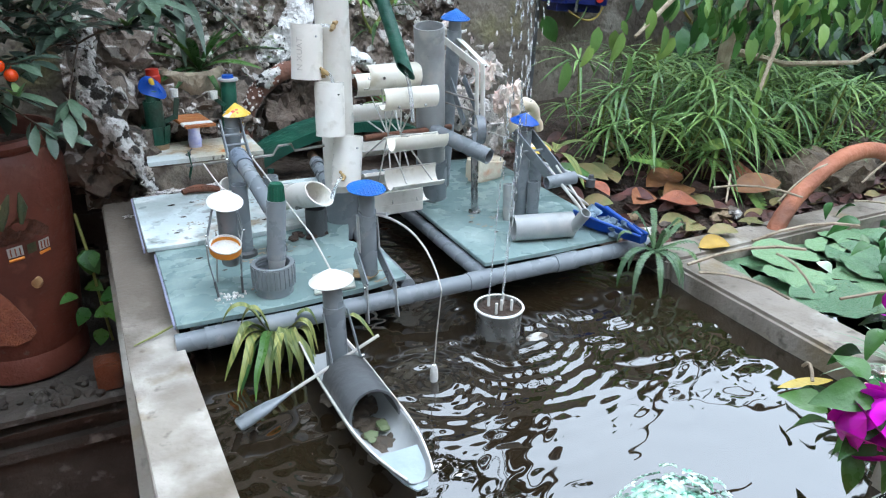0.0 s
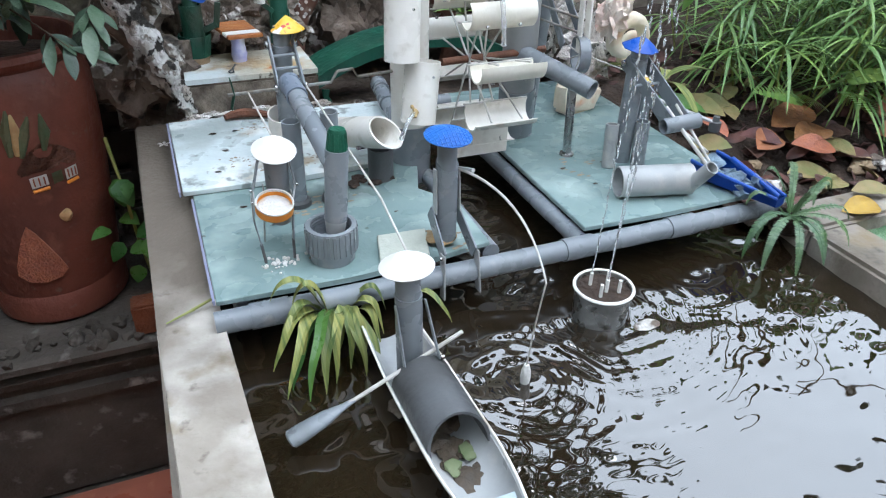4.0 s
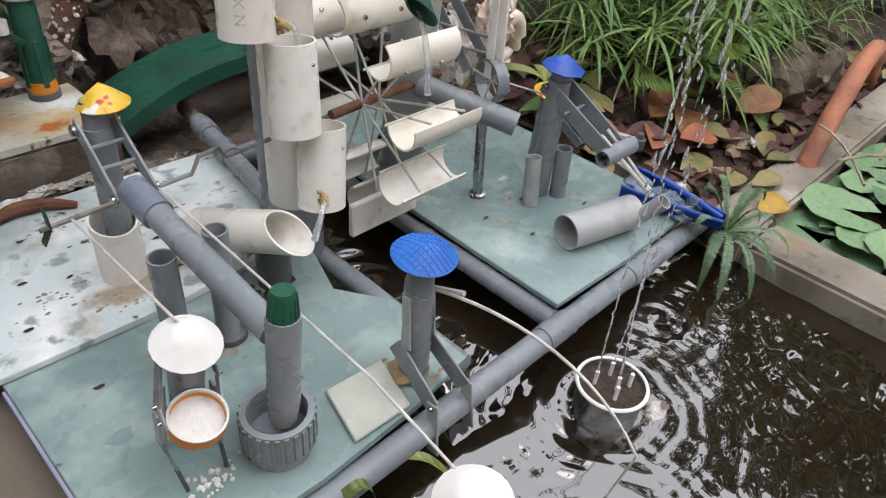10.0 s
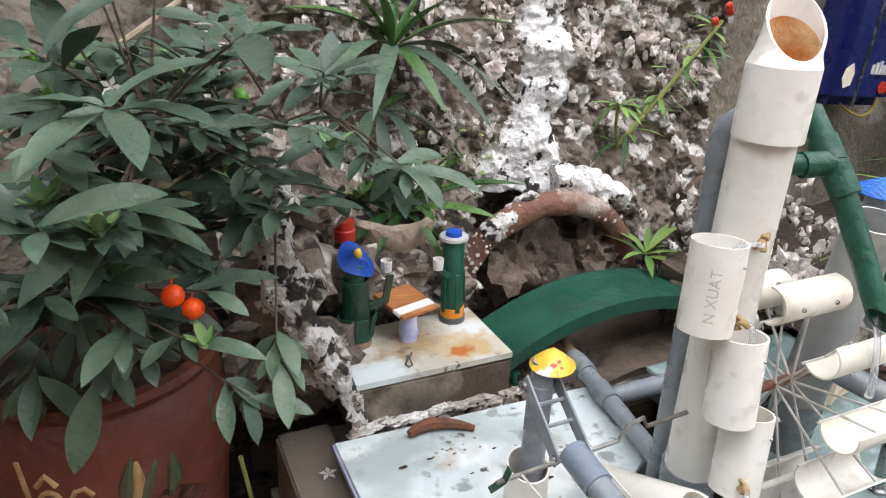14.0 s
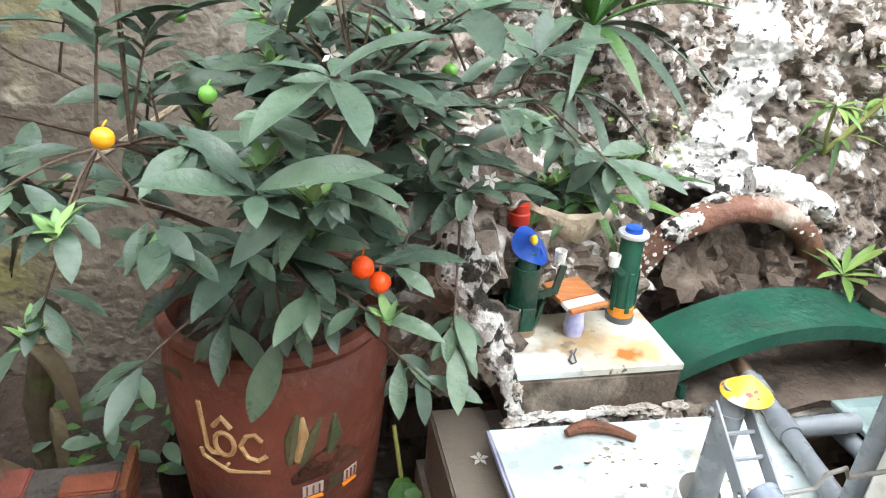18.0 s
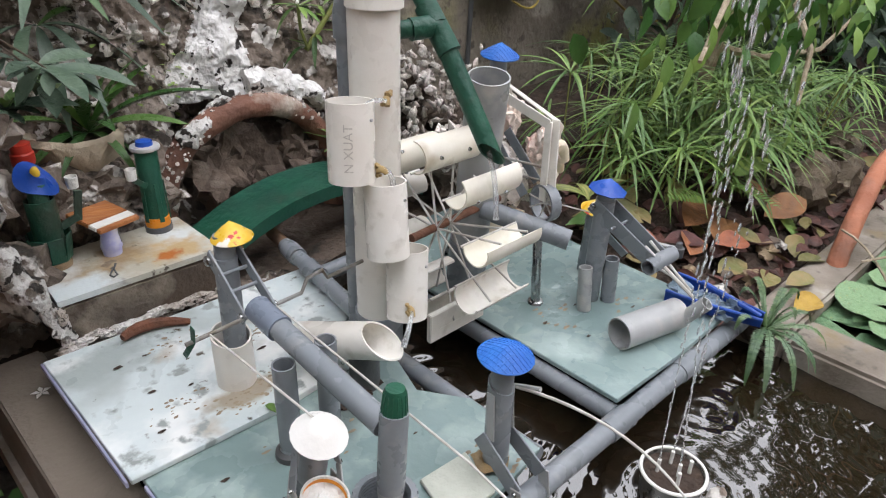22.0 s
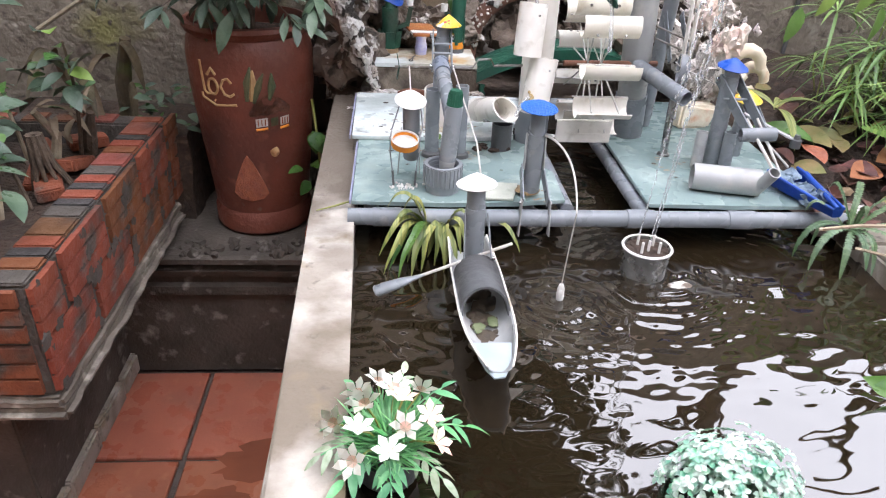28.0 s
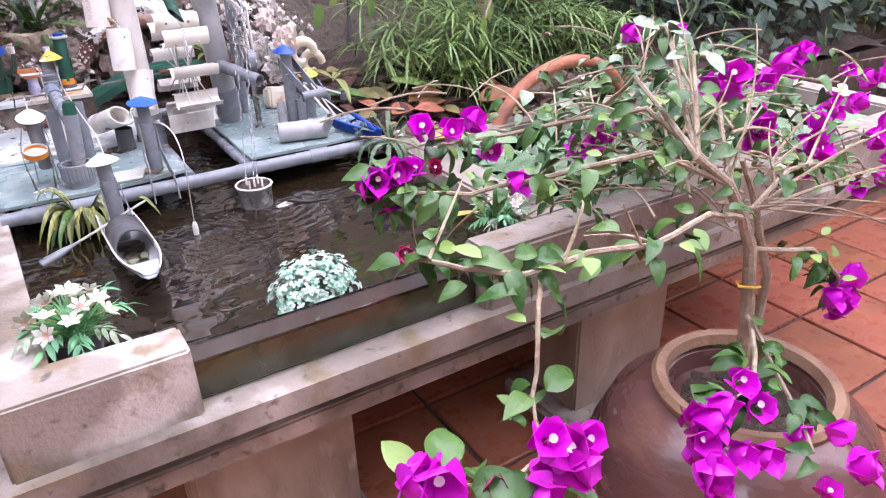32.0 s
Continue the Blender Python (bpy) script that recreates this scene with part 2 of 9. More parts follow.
STEEL = mat("steel", (0.50, 0.50, 0.50), (0.38, 0.38, 0.38), 30, 0.25, 0.05, 150, metal=1.0)
WIRE = mat("wire_white", (0.62, 0.61, 0.58), (0.45, 0.42, 0.38), 60, 0.5, 0.1)
WIRE_GREY = mat("wire_grey", (0.30, 0.30, 0.29), (0.16, 0.13, 0.10), 60, 0.5, 0.1, metal=0.4)
SHEET_TEAL = mat("sheet_teal", (0.235, 0.315, 0.305), (0.175, 0.25, 0.245), 6, 0.24, 0.14, 45, stain=[((0.36, 0.45, 0.43), 13, 0.52, 0.7), ((0.16, 0.20, 0.19), 9, 0.62, 0.75), ((0.07, 0.065, 0.05), 46, 0.70, 0.76)], rvar=0.2)
SHEET_WHITE = mat("sheet_white", (0.60, 0.67, 0.67), (0.48, 0.55, 0.55), 7, 0.36, 0.15, 60, stain=[((0.80, 0.82, 0.80), 12, 0.5, 0.66), ((0.40, 0.45, 0.44), 7, 0.52, 0.64), ((0.42, 0.36, 0.28), 10, 0.58, 0.70), ((0.30, 0.33, 0.32), 36, 0.58, 0.66), ((0.08, 0.07, 0.05), 44, 0.68, 0.74)])
patch(SHEET_WHITE, (0.34, 0.29, 0.22), (0.15, 0.30, 0.739), (0.05, 0.016, 0.02), 0.5, 40)
patch(SHEET_WHITE, (0.36, 0.41, 0.40), (0.03, 0.46, 0.739), (0.07, 0.03, 0.02), 0.5, 30)
RUST = mat("rust", (0.45, 0.17, 0.04), (0.62, 0.42, 0.22), 30, 0.85, 0.4)
ROCK = mat("rock_brown", (0.155, 0.115, 0.088), (0.095, 0.07, 0.055), 14, 0.95, 1.0, 70, stain=[((0.24, 0.20, 0.165), 9, 0.55, 0.7), ((0.05, 0.042, 0.035), 20, 0.58, 0.7)])
ROCK_PALE = mat("rock_pale", (0.21, 0.168, 0.135), (0.13, 0.102, 0.082), 10, 0.95, 1.0, 70, stain=[((0.60, 0.57, 0.53), 24, 0.55, 0.59), ((0.30, 0.25, 0.21), 7, 0.54, 0.62), ((0.045, 0.037, 0.03), 26, 0.55, 0.63)])
CRUST = mat("white_crust", (0.72, 0.68, 0.64), (0.48, 0.42, 0.37), 30, 0.9, 0.8, 160, stain=[((0.05, 0.045, 0.04), 75, 0.61, 0.65), ((0.30, 0.24, 0.19), 17, 0.60, 0.68)], island=0.3)
CRUST_FACE = mat("coral_chip", (0.54, 0.49, 0.44), (0.36, 0.31, 0.265), 38, 0.9, 0.9, 130, stain=[((0.28, 0.23, 0.19), 60, 0.58, 0.64), ((0.06, 0.05, 0.042), 90, 0.62, 0.66), ((0.80, 0.78, 0.75), 16, 0.56, 0.66)])
ROOT_WHITE = mat("lime_washed_root", (0.80, 0.79, 0.77), (0.66, 0.64, 0.61), 25, 0.9, 0.8, 120, stain=[((0.50, 0.48, 0.45), 14, 0.60, 0.72), ((0.22, 0.19, 0.165), 48, 0.62, 0.66), ((0.03, 0.026, 0.022), 60, 0.64, 0.67), ((0.03, 0.026, 0.022), 26, 0.63, 0.66)])
ROOT_CRUST = mat("crusted_root", (0.70, 0.69, 0.67), (0.50, 0.48, 0.45), 25, 0.9, 0.9, 120, stain=[((0.40, 0.38, 0.35), 14, 0.56, 0.68), ((0.20, 0.17, 0.145), 48, 0.56, 0.61), ((0.028, 0.024, 0.020), 56, 0.575, 0.61), ((0.028, 0.024, 0.020), 26, 0.58, 0.61)])
SOIL = mat("soil", (0.065, 0.042, 0.03), (0.035, 0.024, 0.018), 30, 0.95, 1.0, 120, stain=[((0.12, 0.08, 0.055), 40, 0.6, 0.75)])
YELLOW_LEAF = mat("yellow_leaf", (0.50, 0.32, 0.05), (0.36, 0.22, 0.04), 30, 0.5, 0.25, 100)
DRY_LEAF_BROWN = mat("dry_leaf_orange", (0.33, 0.135, 0.055), (0.20, 0.085, 0.045), 24, 0.55, 0.3, 100, rand=0.25)
DRY_LEAF = mat("dry_leaf", (0.105, 0.048, 0.032), (0.045, 0.024, 0.020), 30, 0.6, 0.3, 100, rand=0.5)
DRY_LEAF_OLIVE = mat("dry_leaf_olive", (0.26, 0.20, 0.085), (0.16, 0.17, 0.06), 30, 0.55, 0.3, 100, rand=0.35)
LEAF_DARK = mat("leaf_dark", (0.056, 0.098, 0.062), (0.094, 0.142, 0.092), 30, 0.40, 0.2, 120, rand=0.3, island=0.25)
LEAF_MID = mat("leaf_mid", (0.048, 0.125, 0.024), (0.075, 0.175, 0.036), 30, 0.38, 0.15, 120, rand=0.3, island=0.25)
SEDGE = mat("sedge_blade", (0.085, 0.175, 0.040), (0.14, 0.24, 0.065), 30, 0.40, 0.1, 120, island=0.3)
LEAF_LIGHT = mat("leaf_light", (0.15, 0.26, 0.05), (0.21, 0.32, 0.085), 30, 0.45, 0.12, 120, rand=0.25, island=0.25)
LEAF_YOUNG = mat("leaf_young", (0.13, 0.25, 0.075), (0.19, 0.31, 0.12), 30, 0.45, 0.12, 120, island=0.25)
LEAF_STRIPED = mat("leaf_striped", (0.27, 0.28, 0.085), (0.085, 0.13, 0.035), 18, 0.45, 0.1, 120, rand=0.3, stretch=(16, 0.4, 1))
LEAF_PALE = mat("leaf_variegated", (0.48, 0.55, 0.42), (0.16, 0.26, 0.12), 45, 0.45, 0.1, 120, rand=0.25, island=0.3)
FERN_GREY = mat("fern_grey_green", (0.135, 0.205, 0.125), (0.075, 0.145, 0.050), 30, 0.5, 0.1, 120, rand=0.25, island=0.2)
MINT = mat("plastic_mint_leaf", (0.12, 0.44, 0.27), (0.78, 0.86, 0.78), 70, 0.45, 0.05, 120, island=0.25)
FAKE_GREEN = mat("plastic_green_leaf", (0.06, 0.30, 0.11), (0.22, 0.50, 0.25), 35, 0.4, 0.05, 120, island=0.2, rand=0.2)
PETAL_WHITE = mat("petal_white", (0.88, 0.87, 0.83), (0.86, 0.81, 0.75), 45, 0.5, 0.05, 120)
PETAL_PINK = mat("petal_peach", (0.84, 0.56, 0.45), (0.85, 0.72, 0.62), 45, 0.5, 0.05, 120)
MAGENTA = mat("bract_magenta", (0.66, 0.012, 0.62), (0.74, 0.03, 0.55), 25, 0.5, 0.15, 90, rand=0.14)
CRIMSON = mat("bract_crimson", (0.55, 0.02, 0.16), (0.62, 0.05, 0.28), 25, 0.5, 0.15, 90, rand=0.2)
STEM_GREY = mat("stem_grey", (0.40, 0.335, 0.24), (0.26, 0.205, 0.14), 40, 0.8, 0.5, 150)
STEM_BROWN = mat("stem_brown", (0.062, 0.043, 0.030), (0.105, 0.074, 0.050), 40, 0.8, 0.5, 150)
STEM_PALE = mat("stem_pale", (0.46, 0.38, 0.26), (0.32, 0.25, 0.16), 40, 0.8, 0.5, 150)
STEM_GREEN = mat("stem_green", (0.20, 0.24, 0.06), (0.27, 0.28, 0.09), 40, 0.6, 0.2, 150)
FRUIT = mat("fruit_orange", (0.85, 0.085, 0.010), (0.76, 0.062, 0.008), 40, 0.25, 0.05, 200)
FRUIT_YELLOW = mat("fruit_yellow", (0.80, 0.42, 0.02), (0.75, 0.34, 0.02), 40, 0.25, 0.05, 200)
FRUIT_GREEN = mat("fruit_green", (0.10, 0.30, 0.04), (0.14, 0.34, 0.06), 40, 0.3, 0.05, 200)
JAR = mat("jar_glaze", (0.15, 0.068, 0.056), (0.095, 0.042, 0.037), 6, 0.24, 0.15, 40, stain=[((0.24, 0.12, 0.085), 5, 0.55, 0.7), ((0.32, 0.27, 0.22), 30, 0.68, 0.78)], coat=0.3, stretch=(1, 1, 2.5))
JAR_RIM = mat("jar_rim_clay", (0.33, 0.20, 0.12), (0.24, 0.14, 0.085), 18, 0.6, 0.3, 90)
WOOD = mat("wood_worn", (0.36, 0.26, 0.16), (0.24, 0.16, 0.09), 9, 0.7, 0.4, 90, stretch=(1, 1, 6))
WOOD_RED = mat("wood_orange", (0.48, 0.19, 0.06), (0.36, 0.13, 0.05), 20, 0.5, 0.2, 90, stretch=(1, 8, 1))
PILLAR = mat("pillar_worn", (0.44, 0.375, 0.30), (0.30, 0.245, 0.185), 7, 0.8, 0.4, 90, stain=[((0.17, 0.135, 0.105), 5, 0.55, 0.7), ((0.46, 0.42, 0.36), 18, 0.6, 0.72)], stretch=(1, 1, 0.4))
BROWN_GLASS = mat("bottle_brown", (0.06, 0.018, 0.01), (0.04, 0.012, 0.008), 20, 0.15, 0.0, coat=0.5)
LILAC = mat("painted_stem", (0.36, 0.38, 0.66), (0.66, 0.66, 0.72), 50, 0.5, 0.1)
CORAL_PINK = mat("coral_pink", (0.72, 0.52, 0.44), (0.80, 0.72, 0.64), 30, 0.8, 0.5, 150, stain=[((0.50, 0.20, 0.14), 25, 0.62, 0.72)])
BLOCK = mat("block_mud", (0.112, 0.083, 0.062), (0.068, 0.051, 0.039), 9, 0.92, 0.6, 90, stain=[((0.26, 0.22, 0.175), 14, 0.56, 0.7), ((0.05, 0.04, 0.032), 7, 0.58, 0.7)])
SHEET_STAINED = mat("sheet_stained", (0.56, 0.56, 0.50), (0.45, 0.42, 0.33), 11, 0.45, 0.2, 90, stain=[((0.33, 0.235, 0.13), 13, 0.52, 0.68), ((0.20, 0.15, 0.10), 34, 0.60, 0.68), ((0.66, 0.70, 0.69), 9, 0.55, 0.66), ((0.10, 0.08, 0.06), 60, 0.66, 0.72)])
patch(SHEET_STAINED, (0.50, 0.36, 0.19), (0.195, 0.575, 0.797), (0.040, 0.030, 0.02), 0.5, 45)
patch(SHEET_STAINED, (0.42, 0.13, 0.025), (0.182, 0.568, 0.797), (0.016, 0.013, 0.02), 0.6, 70)
patch(SHEET_STAINED, (0.62, 0.68, 0.68), (0.05, 0.55, 0.797), (0.06, 0.03, 0.02), 0.5, 30)
STRAP = mat("strap_leaf_green", (0.040, 0.095, 0.024), (0.070, 0.145, 0.038), 26, 0.36, 0.2, 120, rand=0.3)
BOWL_STONE = mat("bowl_stone", (0.56, 0.48, 0.36), (0.40, 0.33, 0.24), 16, 0.85, 0.6, 90, stain=[((0.20, 0.16, 0.12), 9, 0.56, 0.7)])
SHELL = mat("shell_cream", (0.74, 0.62, 0.46), (0.80, 0.74, 0.62), 20, 0.5, 0.2, 100, stain=[((0.62, 0.28, 0.13), 18, 0.62, 0.75)])
LILY = mat("lily_pad", (0.13, 0.25, 0.12), (0.20, 0.33, 0.18), 25, 0.32, 0.25, 60, rand=0.3, stain=[((0.33, 0.31, 0.10), 14, 0.62, 0.72), ((0.08, 0.13, 0.05), 9, 0.58, 0.7)])
TIN_BLUE = mat("tin_blue", (0.012, 0.018, 0.115), (0.01, 0.014, 0.085), 10, 0.3, 0.1, 60, stain=[((0.10, 0.09, 0.09), 12, 0.66, 0.78)])
PRINT_PALE = mat("print_pale", (0.62, 0.58, 0.62), (0.5, 0.46, 0.5), 30, 0.5, 0.0)
FOAM = mat("white_foam", (0.80, 0.79, 0.76), (0.68, 0.66, 0.62), 50, 0.6, 0.4, 220)
STONE_BROWN = mat("stone_brown", (0.165, 0.128, 0.088), (0.085, 0.066, 0.046), 12, 0.95, 1.0, 70, stain=[((0.045, 0.036, 0.028), 11, 0.54, 0.66), ((0.10, 0.12, 0.05), 8, 0.58, 0.70), ((0.30, 0.25, 0.18), 22, 0.62, 0.72)])
STONE_OCHRE = mat("stone_ochre", (0.36, 0.27, 0.17), (0.22, 0.155, 0.095), 12, 0.9, 1.0, 70, stain=[((0.10, 0.07, 0.05), 11, 0.54, 0.66), ((0.50, 0.42, 0.30), 17, 0.60, 0.70)])
CLAY_ARCH = mat("clay_ring", (0.20, 0.092, 0.060), (0.14, 0.064, 0.044), 14, 0.8, 0.5, 90, stain=[((0.42, 0.36, 0.30), 12, 0.60, 0.74), ((0.10, 0.06, 0.045), 8, 0.58, 0.75)])
CABLE = mat("cable_yellow", (0.36, 0.27, 0.06), (0.28, 0.2, 0.05), 20, 0.5, 0.0)

# pond water: murky brown with a mirror-like top
WATER = mat("pond_water", (0.013, 0.0085, 0.0042), (0.018, 0.012, 0.006), 5, 0.02, 0.0, 60, ior=2.05, rvar=0.01)
WATER_SIDE = mat("pond_water_side", (0.055, 0.050, 0.022), (0.030, 0.030, 0.012), 6, 0.25, 0.05, 60, stain=[((0.06, 0.075, 0.025), 8, 0.5, 0.7)])
WET = mat("standing_water", (0.20, 0.28, 0.27), (0.25, 0.34, 0.33), 20, 0.05, 0.0, 60, ior=1.5, rvar=0.03)
GLASS = bpy.data.materials.new("glass")
GLASS.use_nodes = True
gb = GLASS.node_tree.nodes["Principled BSDF"]
gb.inputs["Transmission Weight"].default_value, gb.inputs["Roughness"].default_value = 1.0, 0.06
gb.inputs["Base Color"].default_value, gb.inputs["IOR"].default_value = (0.80, 0.86, 0.84, 1), 1.45
JET = bpy.data.materials.new("water_drop")
JET.use_nodes = True
jb = JET.node_tree.nodes["Principled BSDF"]
jb.inputs["Transmission Weight"].default_value, jb.inputs["Roughness"].default_value, jb.inputs["IOR"].default_value = 0.75, 0.08, 1.33
jb.inputs["Base Color"].default_value = (0.85, 0.87, 0.88, 1)


# ---- mesh helpers ----
V = Vector
rng = random.Random(7)


def thing(name, base, label, category="", group="", kind=""):
    e = new(name)
    e.empty_display_size = 0.02
    e.location = base
    return tagged(e, label, category, group, kind)


def origin_of(ob):
    return Matrix.Translation(-ob.location) if ob.parent is None else Matrix.Identity(4)


def part(name, bm, material, parent=None, label="", smooth=True):
    """Links a bmesh, drawn in world places, as one mesh under a thing or a part."""
    me = bpy.data.meshes.new(name)
    if smooth:
        for f in bm.faces:
            f.smooth = True
    bmesh.ops.recalc_face_normals(bm, faces=bm.faces)
    bm.to_mesh(me)
    bm.free()
    for m in material if isinstance(material, (list, tuple)) else [material]:
        me.materials.append(m)
    if smooth:
        me.set_sharp_from_angle(angle=radians(38))
    ob = new(name, me)
    if parent is not None:
        ob.parent = parent
        ob.matrix_parent_inverse = origin_of(parent)
    if label:
        ob["label"] = label
    return ob


def place(name, mesh, m, parent=None, label=""):
    ob = new(name, mesh)
    if parent is not None:
        ob.parent = parent
        ob.matrix_parent_inverse = origin_of(parent)
    ob.matrix_basis = m
    if label:
        ob["label"] = label
    return ob


def axes(d, up=V((0, 0, 1))):
    d = V(d).normalized()
    s = d.cross(V(up))
    if s.length < 1e-4:
        s = d.cross(V((1, 0, 0)))
    s.normalize()
    return s, s.cross(d), d


def add_tube(bm, pts, r, seg=8, cap=True):
    """A round rod along points; r is one radius or one a point."""
    pts = [V(p) for p in pts]
    rs = r if isinstance(r, (list, tuple)) else [r] * len(pts)
    rings = []
    s, u, _ = axes(pts[1] - pts[0])
    for i, p in enumerate(pts):
        d = (pts[min(i + 1, len(pts) - 1)] - pts[max(i - 1, 0)]).normalized()
        s = (s - d * s.dot(d)).normalized()
        u = d.cross(s)
        rings.append([bm.verts.new(p + (s * math.cos(a) + u * math.sin(a)) * rs[i]) for a in (2 * math.pi * k / seg for k in range(seg))])
    for a, b in zip(rings, rings[1:]):
        for k in range(seg):
            bm.faces.new((a[k], a[(k + 1) % seg], b[(k + 1) % seg], b[k]))
    if cap:
        bm.faces.new(rings[0][::-1]), bm.faces.new(rings[-1])
    return bm


def add_pipe(bm, p0, p1, r, wall=0.002, seg=20, slant0=0.0, slant1=0.0, toward=(0, 0, 1), arc=(0.0, 360.0)):
    """A hollow pipe; slant: how far an end reaches on beyond its axis towards one side; arc: the part of the round that is there."""
    p0, p1 = V(p0), V(p1)
    s, u, d = axes(p1 - p0, toward)
    full = arc[1] - arc[0] >= 359.9
    n = seg if full else max(6, int(seg * (arc[1] - arc[0]) / 360)) + 1
    ang = [radians(arc[0] + (arc[1] - arc[0]) * k / (n if full else n - 1)) for k in range(n)]
    loops = []
    for base, sl, rr in ((p0, -slant0, r), (p1, slant1, r), (p1, slant1, r - wall), (p0, -slant0, r - wall)):
        loops.append([bm.verts.new(base + (s * math.cos(a) + u * math.sin(a)) * rr + d * sl * math.sin(a)) for a in ang])
    for i in range(4):
        a, b = loops[i], loops[(i + 1) % 4]
        for k in range(n if full else n - 1):
            bm.faces.new((a[k], a[(k + 1) % n], b[(k + 1) % n], b[k]))
    if not full:
        bm.faces.new([lo[0] for lo in loops]), bm.faces.new([lo[-1] for lo in loops][::-1])
    return bm


def add_lathe(bm, profile, at, seg=28, axis=(0, 0, 1), close=False):
    """Turns (radius, height) pairs about an axis through a place."""
    s, u, d = axes(axis, (0, 1, 0))
    at = V(at)
    rings = []
    for r, h in profile:
        if r < 1e-5:
            rings.append([bm.verts.new(at + d * h)])
        else:
            rings.append([bm.verts.new(at + d * h + (s * math.cos(2 * math.pi * k / seg) + u * math.sin(2 * math.pi * k / seg)) * r) for k in range(seg)])
    for a, b in zip(rings, rings[1:]):
        for k in range(seg):
            j = (k + 1) % seg
            f = [a[k % len(a)], a[j % len(a)], b[j % len(b)], b[k % len(b)]]
            f = [v for i, v in enumerate(f) if v not in f[:i]]
            if len(f) > 2:
                bm.faces.new(f)
    return bm


def add_box(bm, lo, hi, m=None, bevel=0.0):
    vs = bmesh.ops.create_cube(bm, size=1)["verts"]
    lo, hi = V(lo), V(hi)
    for v in vs:
        v.co = V([(a + b) / 2 + c * (b - a) for a, b, c in zip(lo, hi, v.co)])
    if bevel:
        es = list({e for v in vs for e in v.link_edges})
        out = bmesh.ops.bevel(bm, geom=es, offset=bevel, segments=2, affect="EDGES")
        vs = list({v for f in out["faces"] for v in f.verts} | {v for v in vs if v.is_valid})
    if m is not None:
        for v in vs:
            v.co = m @ v.co
    return bm


def add_plate(bm, a, b, width, thick, normal=(0, 0, 1)):
    """A flat strip from a to b, its broad side facing normal."""
    s, u, d = axes(V(b) - V(a), normal)
    a, b = V(a), V(b)
    vs = []
    for p in (a, b):
        for i, j in ((-1, -1), (1, -1), (1, 1), (-1, 1)):
            vs.append(bm.verts.new(p + s * width / 2 * i + u * thick / 2 * j))
    for f in ((0, 1, 2, 3), (7, 6, 5, 4), (0, 4, 5, 1), (1, 5, 6, 2), (2, 6, 7, 3), (3, 7, 4, 0)):
        bm.faces.new([vs[i] for i in f])
    return bm


def add_slab(bm, outline, z0, z1):
    """A flat plate of any outline."""
    lo = [bm.verts.new((x, y, z0)) for x, y in outline]
    hi = [bm.verts.new((x, y, z1)) for x, y in outline]
    bm.faces.new(lo[::-1]), bm.faces.new(hi)
    n = len(lo)
    for k in range(n):
        bm.faces.new((lo[k], lo[(k + 1) % n], hi[(k + 1) % n], hi[k]))
    return bm


def add_lump(bm, at, size, seed=0.0, rough=0.35, sub=2, freq=1.6, squash=(1, 1, 1), m=None):
    vs = bmesh.ops.create_icosphere(bm, subdivisions=sub, radius=1)["verts"]
    for v in vs:
        n = noise.fractal(v.co * freq + V((seed, seed * 1.7, -seed)), 1.0, 2.0, 3)
        c = V([a * b for a, b in zip(v.co * (1 + rough * n), squash)]) * size
        v.co = (m @ c if m is not None else c) + V(at)
    return bm


def rough_up(bm, amount, freq, cuts=0, only=None):
    """Breaks the clean edges of cast or rendered work."""
    if cuts:
        bmesh.ops.subdivide_edges(bm, edges=bm.edges[:], cuts=cuts, use_grid_fill=True)
    for v in bm.verts:
        v.co += noise.noise_vector(v.co * freq) * amount
    return bm


def bezier(a, b, c, n=8):
    a, b, c = V(a), V(b), V(c)
    return [a * (1 - t) ** 2 + b * 2 * t * (1 - t) + c * t * t for t in (k / n for k in range(n + 1))]


def leaf_mesh(name, length, width, material, droop=0.25, fold=0.25, n=6, shape=0.45, wave=0.0):
    """A leaf along +Y, face up, tapering, folded along the midrib and drooping; shape: where it is widest."""
    bm = bmesh.new()
    rows = []
    for i in range(n + 1):
        t = i / n
        w = width / 2 * (math.sin(math.pi * t ** (math.log(0.5) / math.log(shape))) ** 0.8 if 0 < t < 1 else 0.02)
        y, z = length * (t - 0.15 * droop * t * t), -droop * length * t * t
        up = fold * w
        wz = wave * length * math.sin(t * 9.0)
        rows.append([bm.verts.new((-w, y, z + up + wz)), bm.verts.new((0, y, z)), bm.verts.new((w, y, z + up - wz))])
    for a, b in zip(rows, rows[1:]):
        for k in range(2):
            bm.faces.new((a[k], a[k + 1], b[k + 1], b[k]))
    for f in bm.faces:
        f.smooth = True
    me = bpy.data.meshes.new(name)
    bm.to_mesh(me)
    bm.free()
    me.materials.append(material)
    return me


def aim(at, d, up=(0, 0, 1), roll=0.0, size=1.0):
    """A pose whose +Y goes along d and whose +Z stays near up."""
    d = V(d).normalized()
    s = d.cross(V(up))
    s = s.normalized() if s.length > 1e-3 else V((1, 0, 0))
    u = s.cross(d)
    m = Matrix((s, d, u)).transposed().to_4x4()
    return Matrix.Translation(at) @ m @ Matrix.Rotation(roll, 4, "Y") @ Matrix.Scale(size, 4)


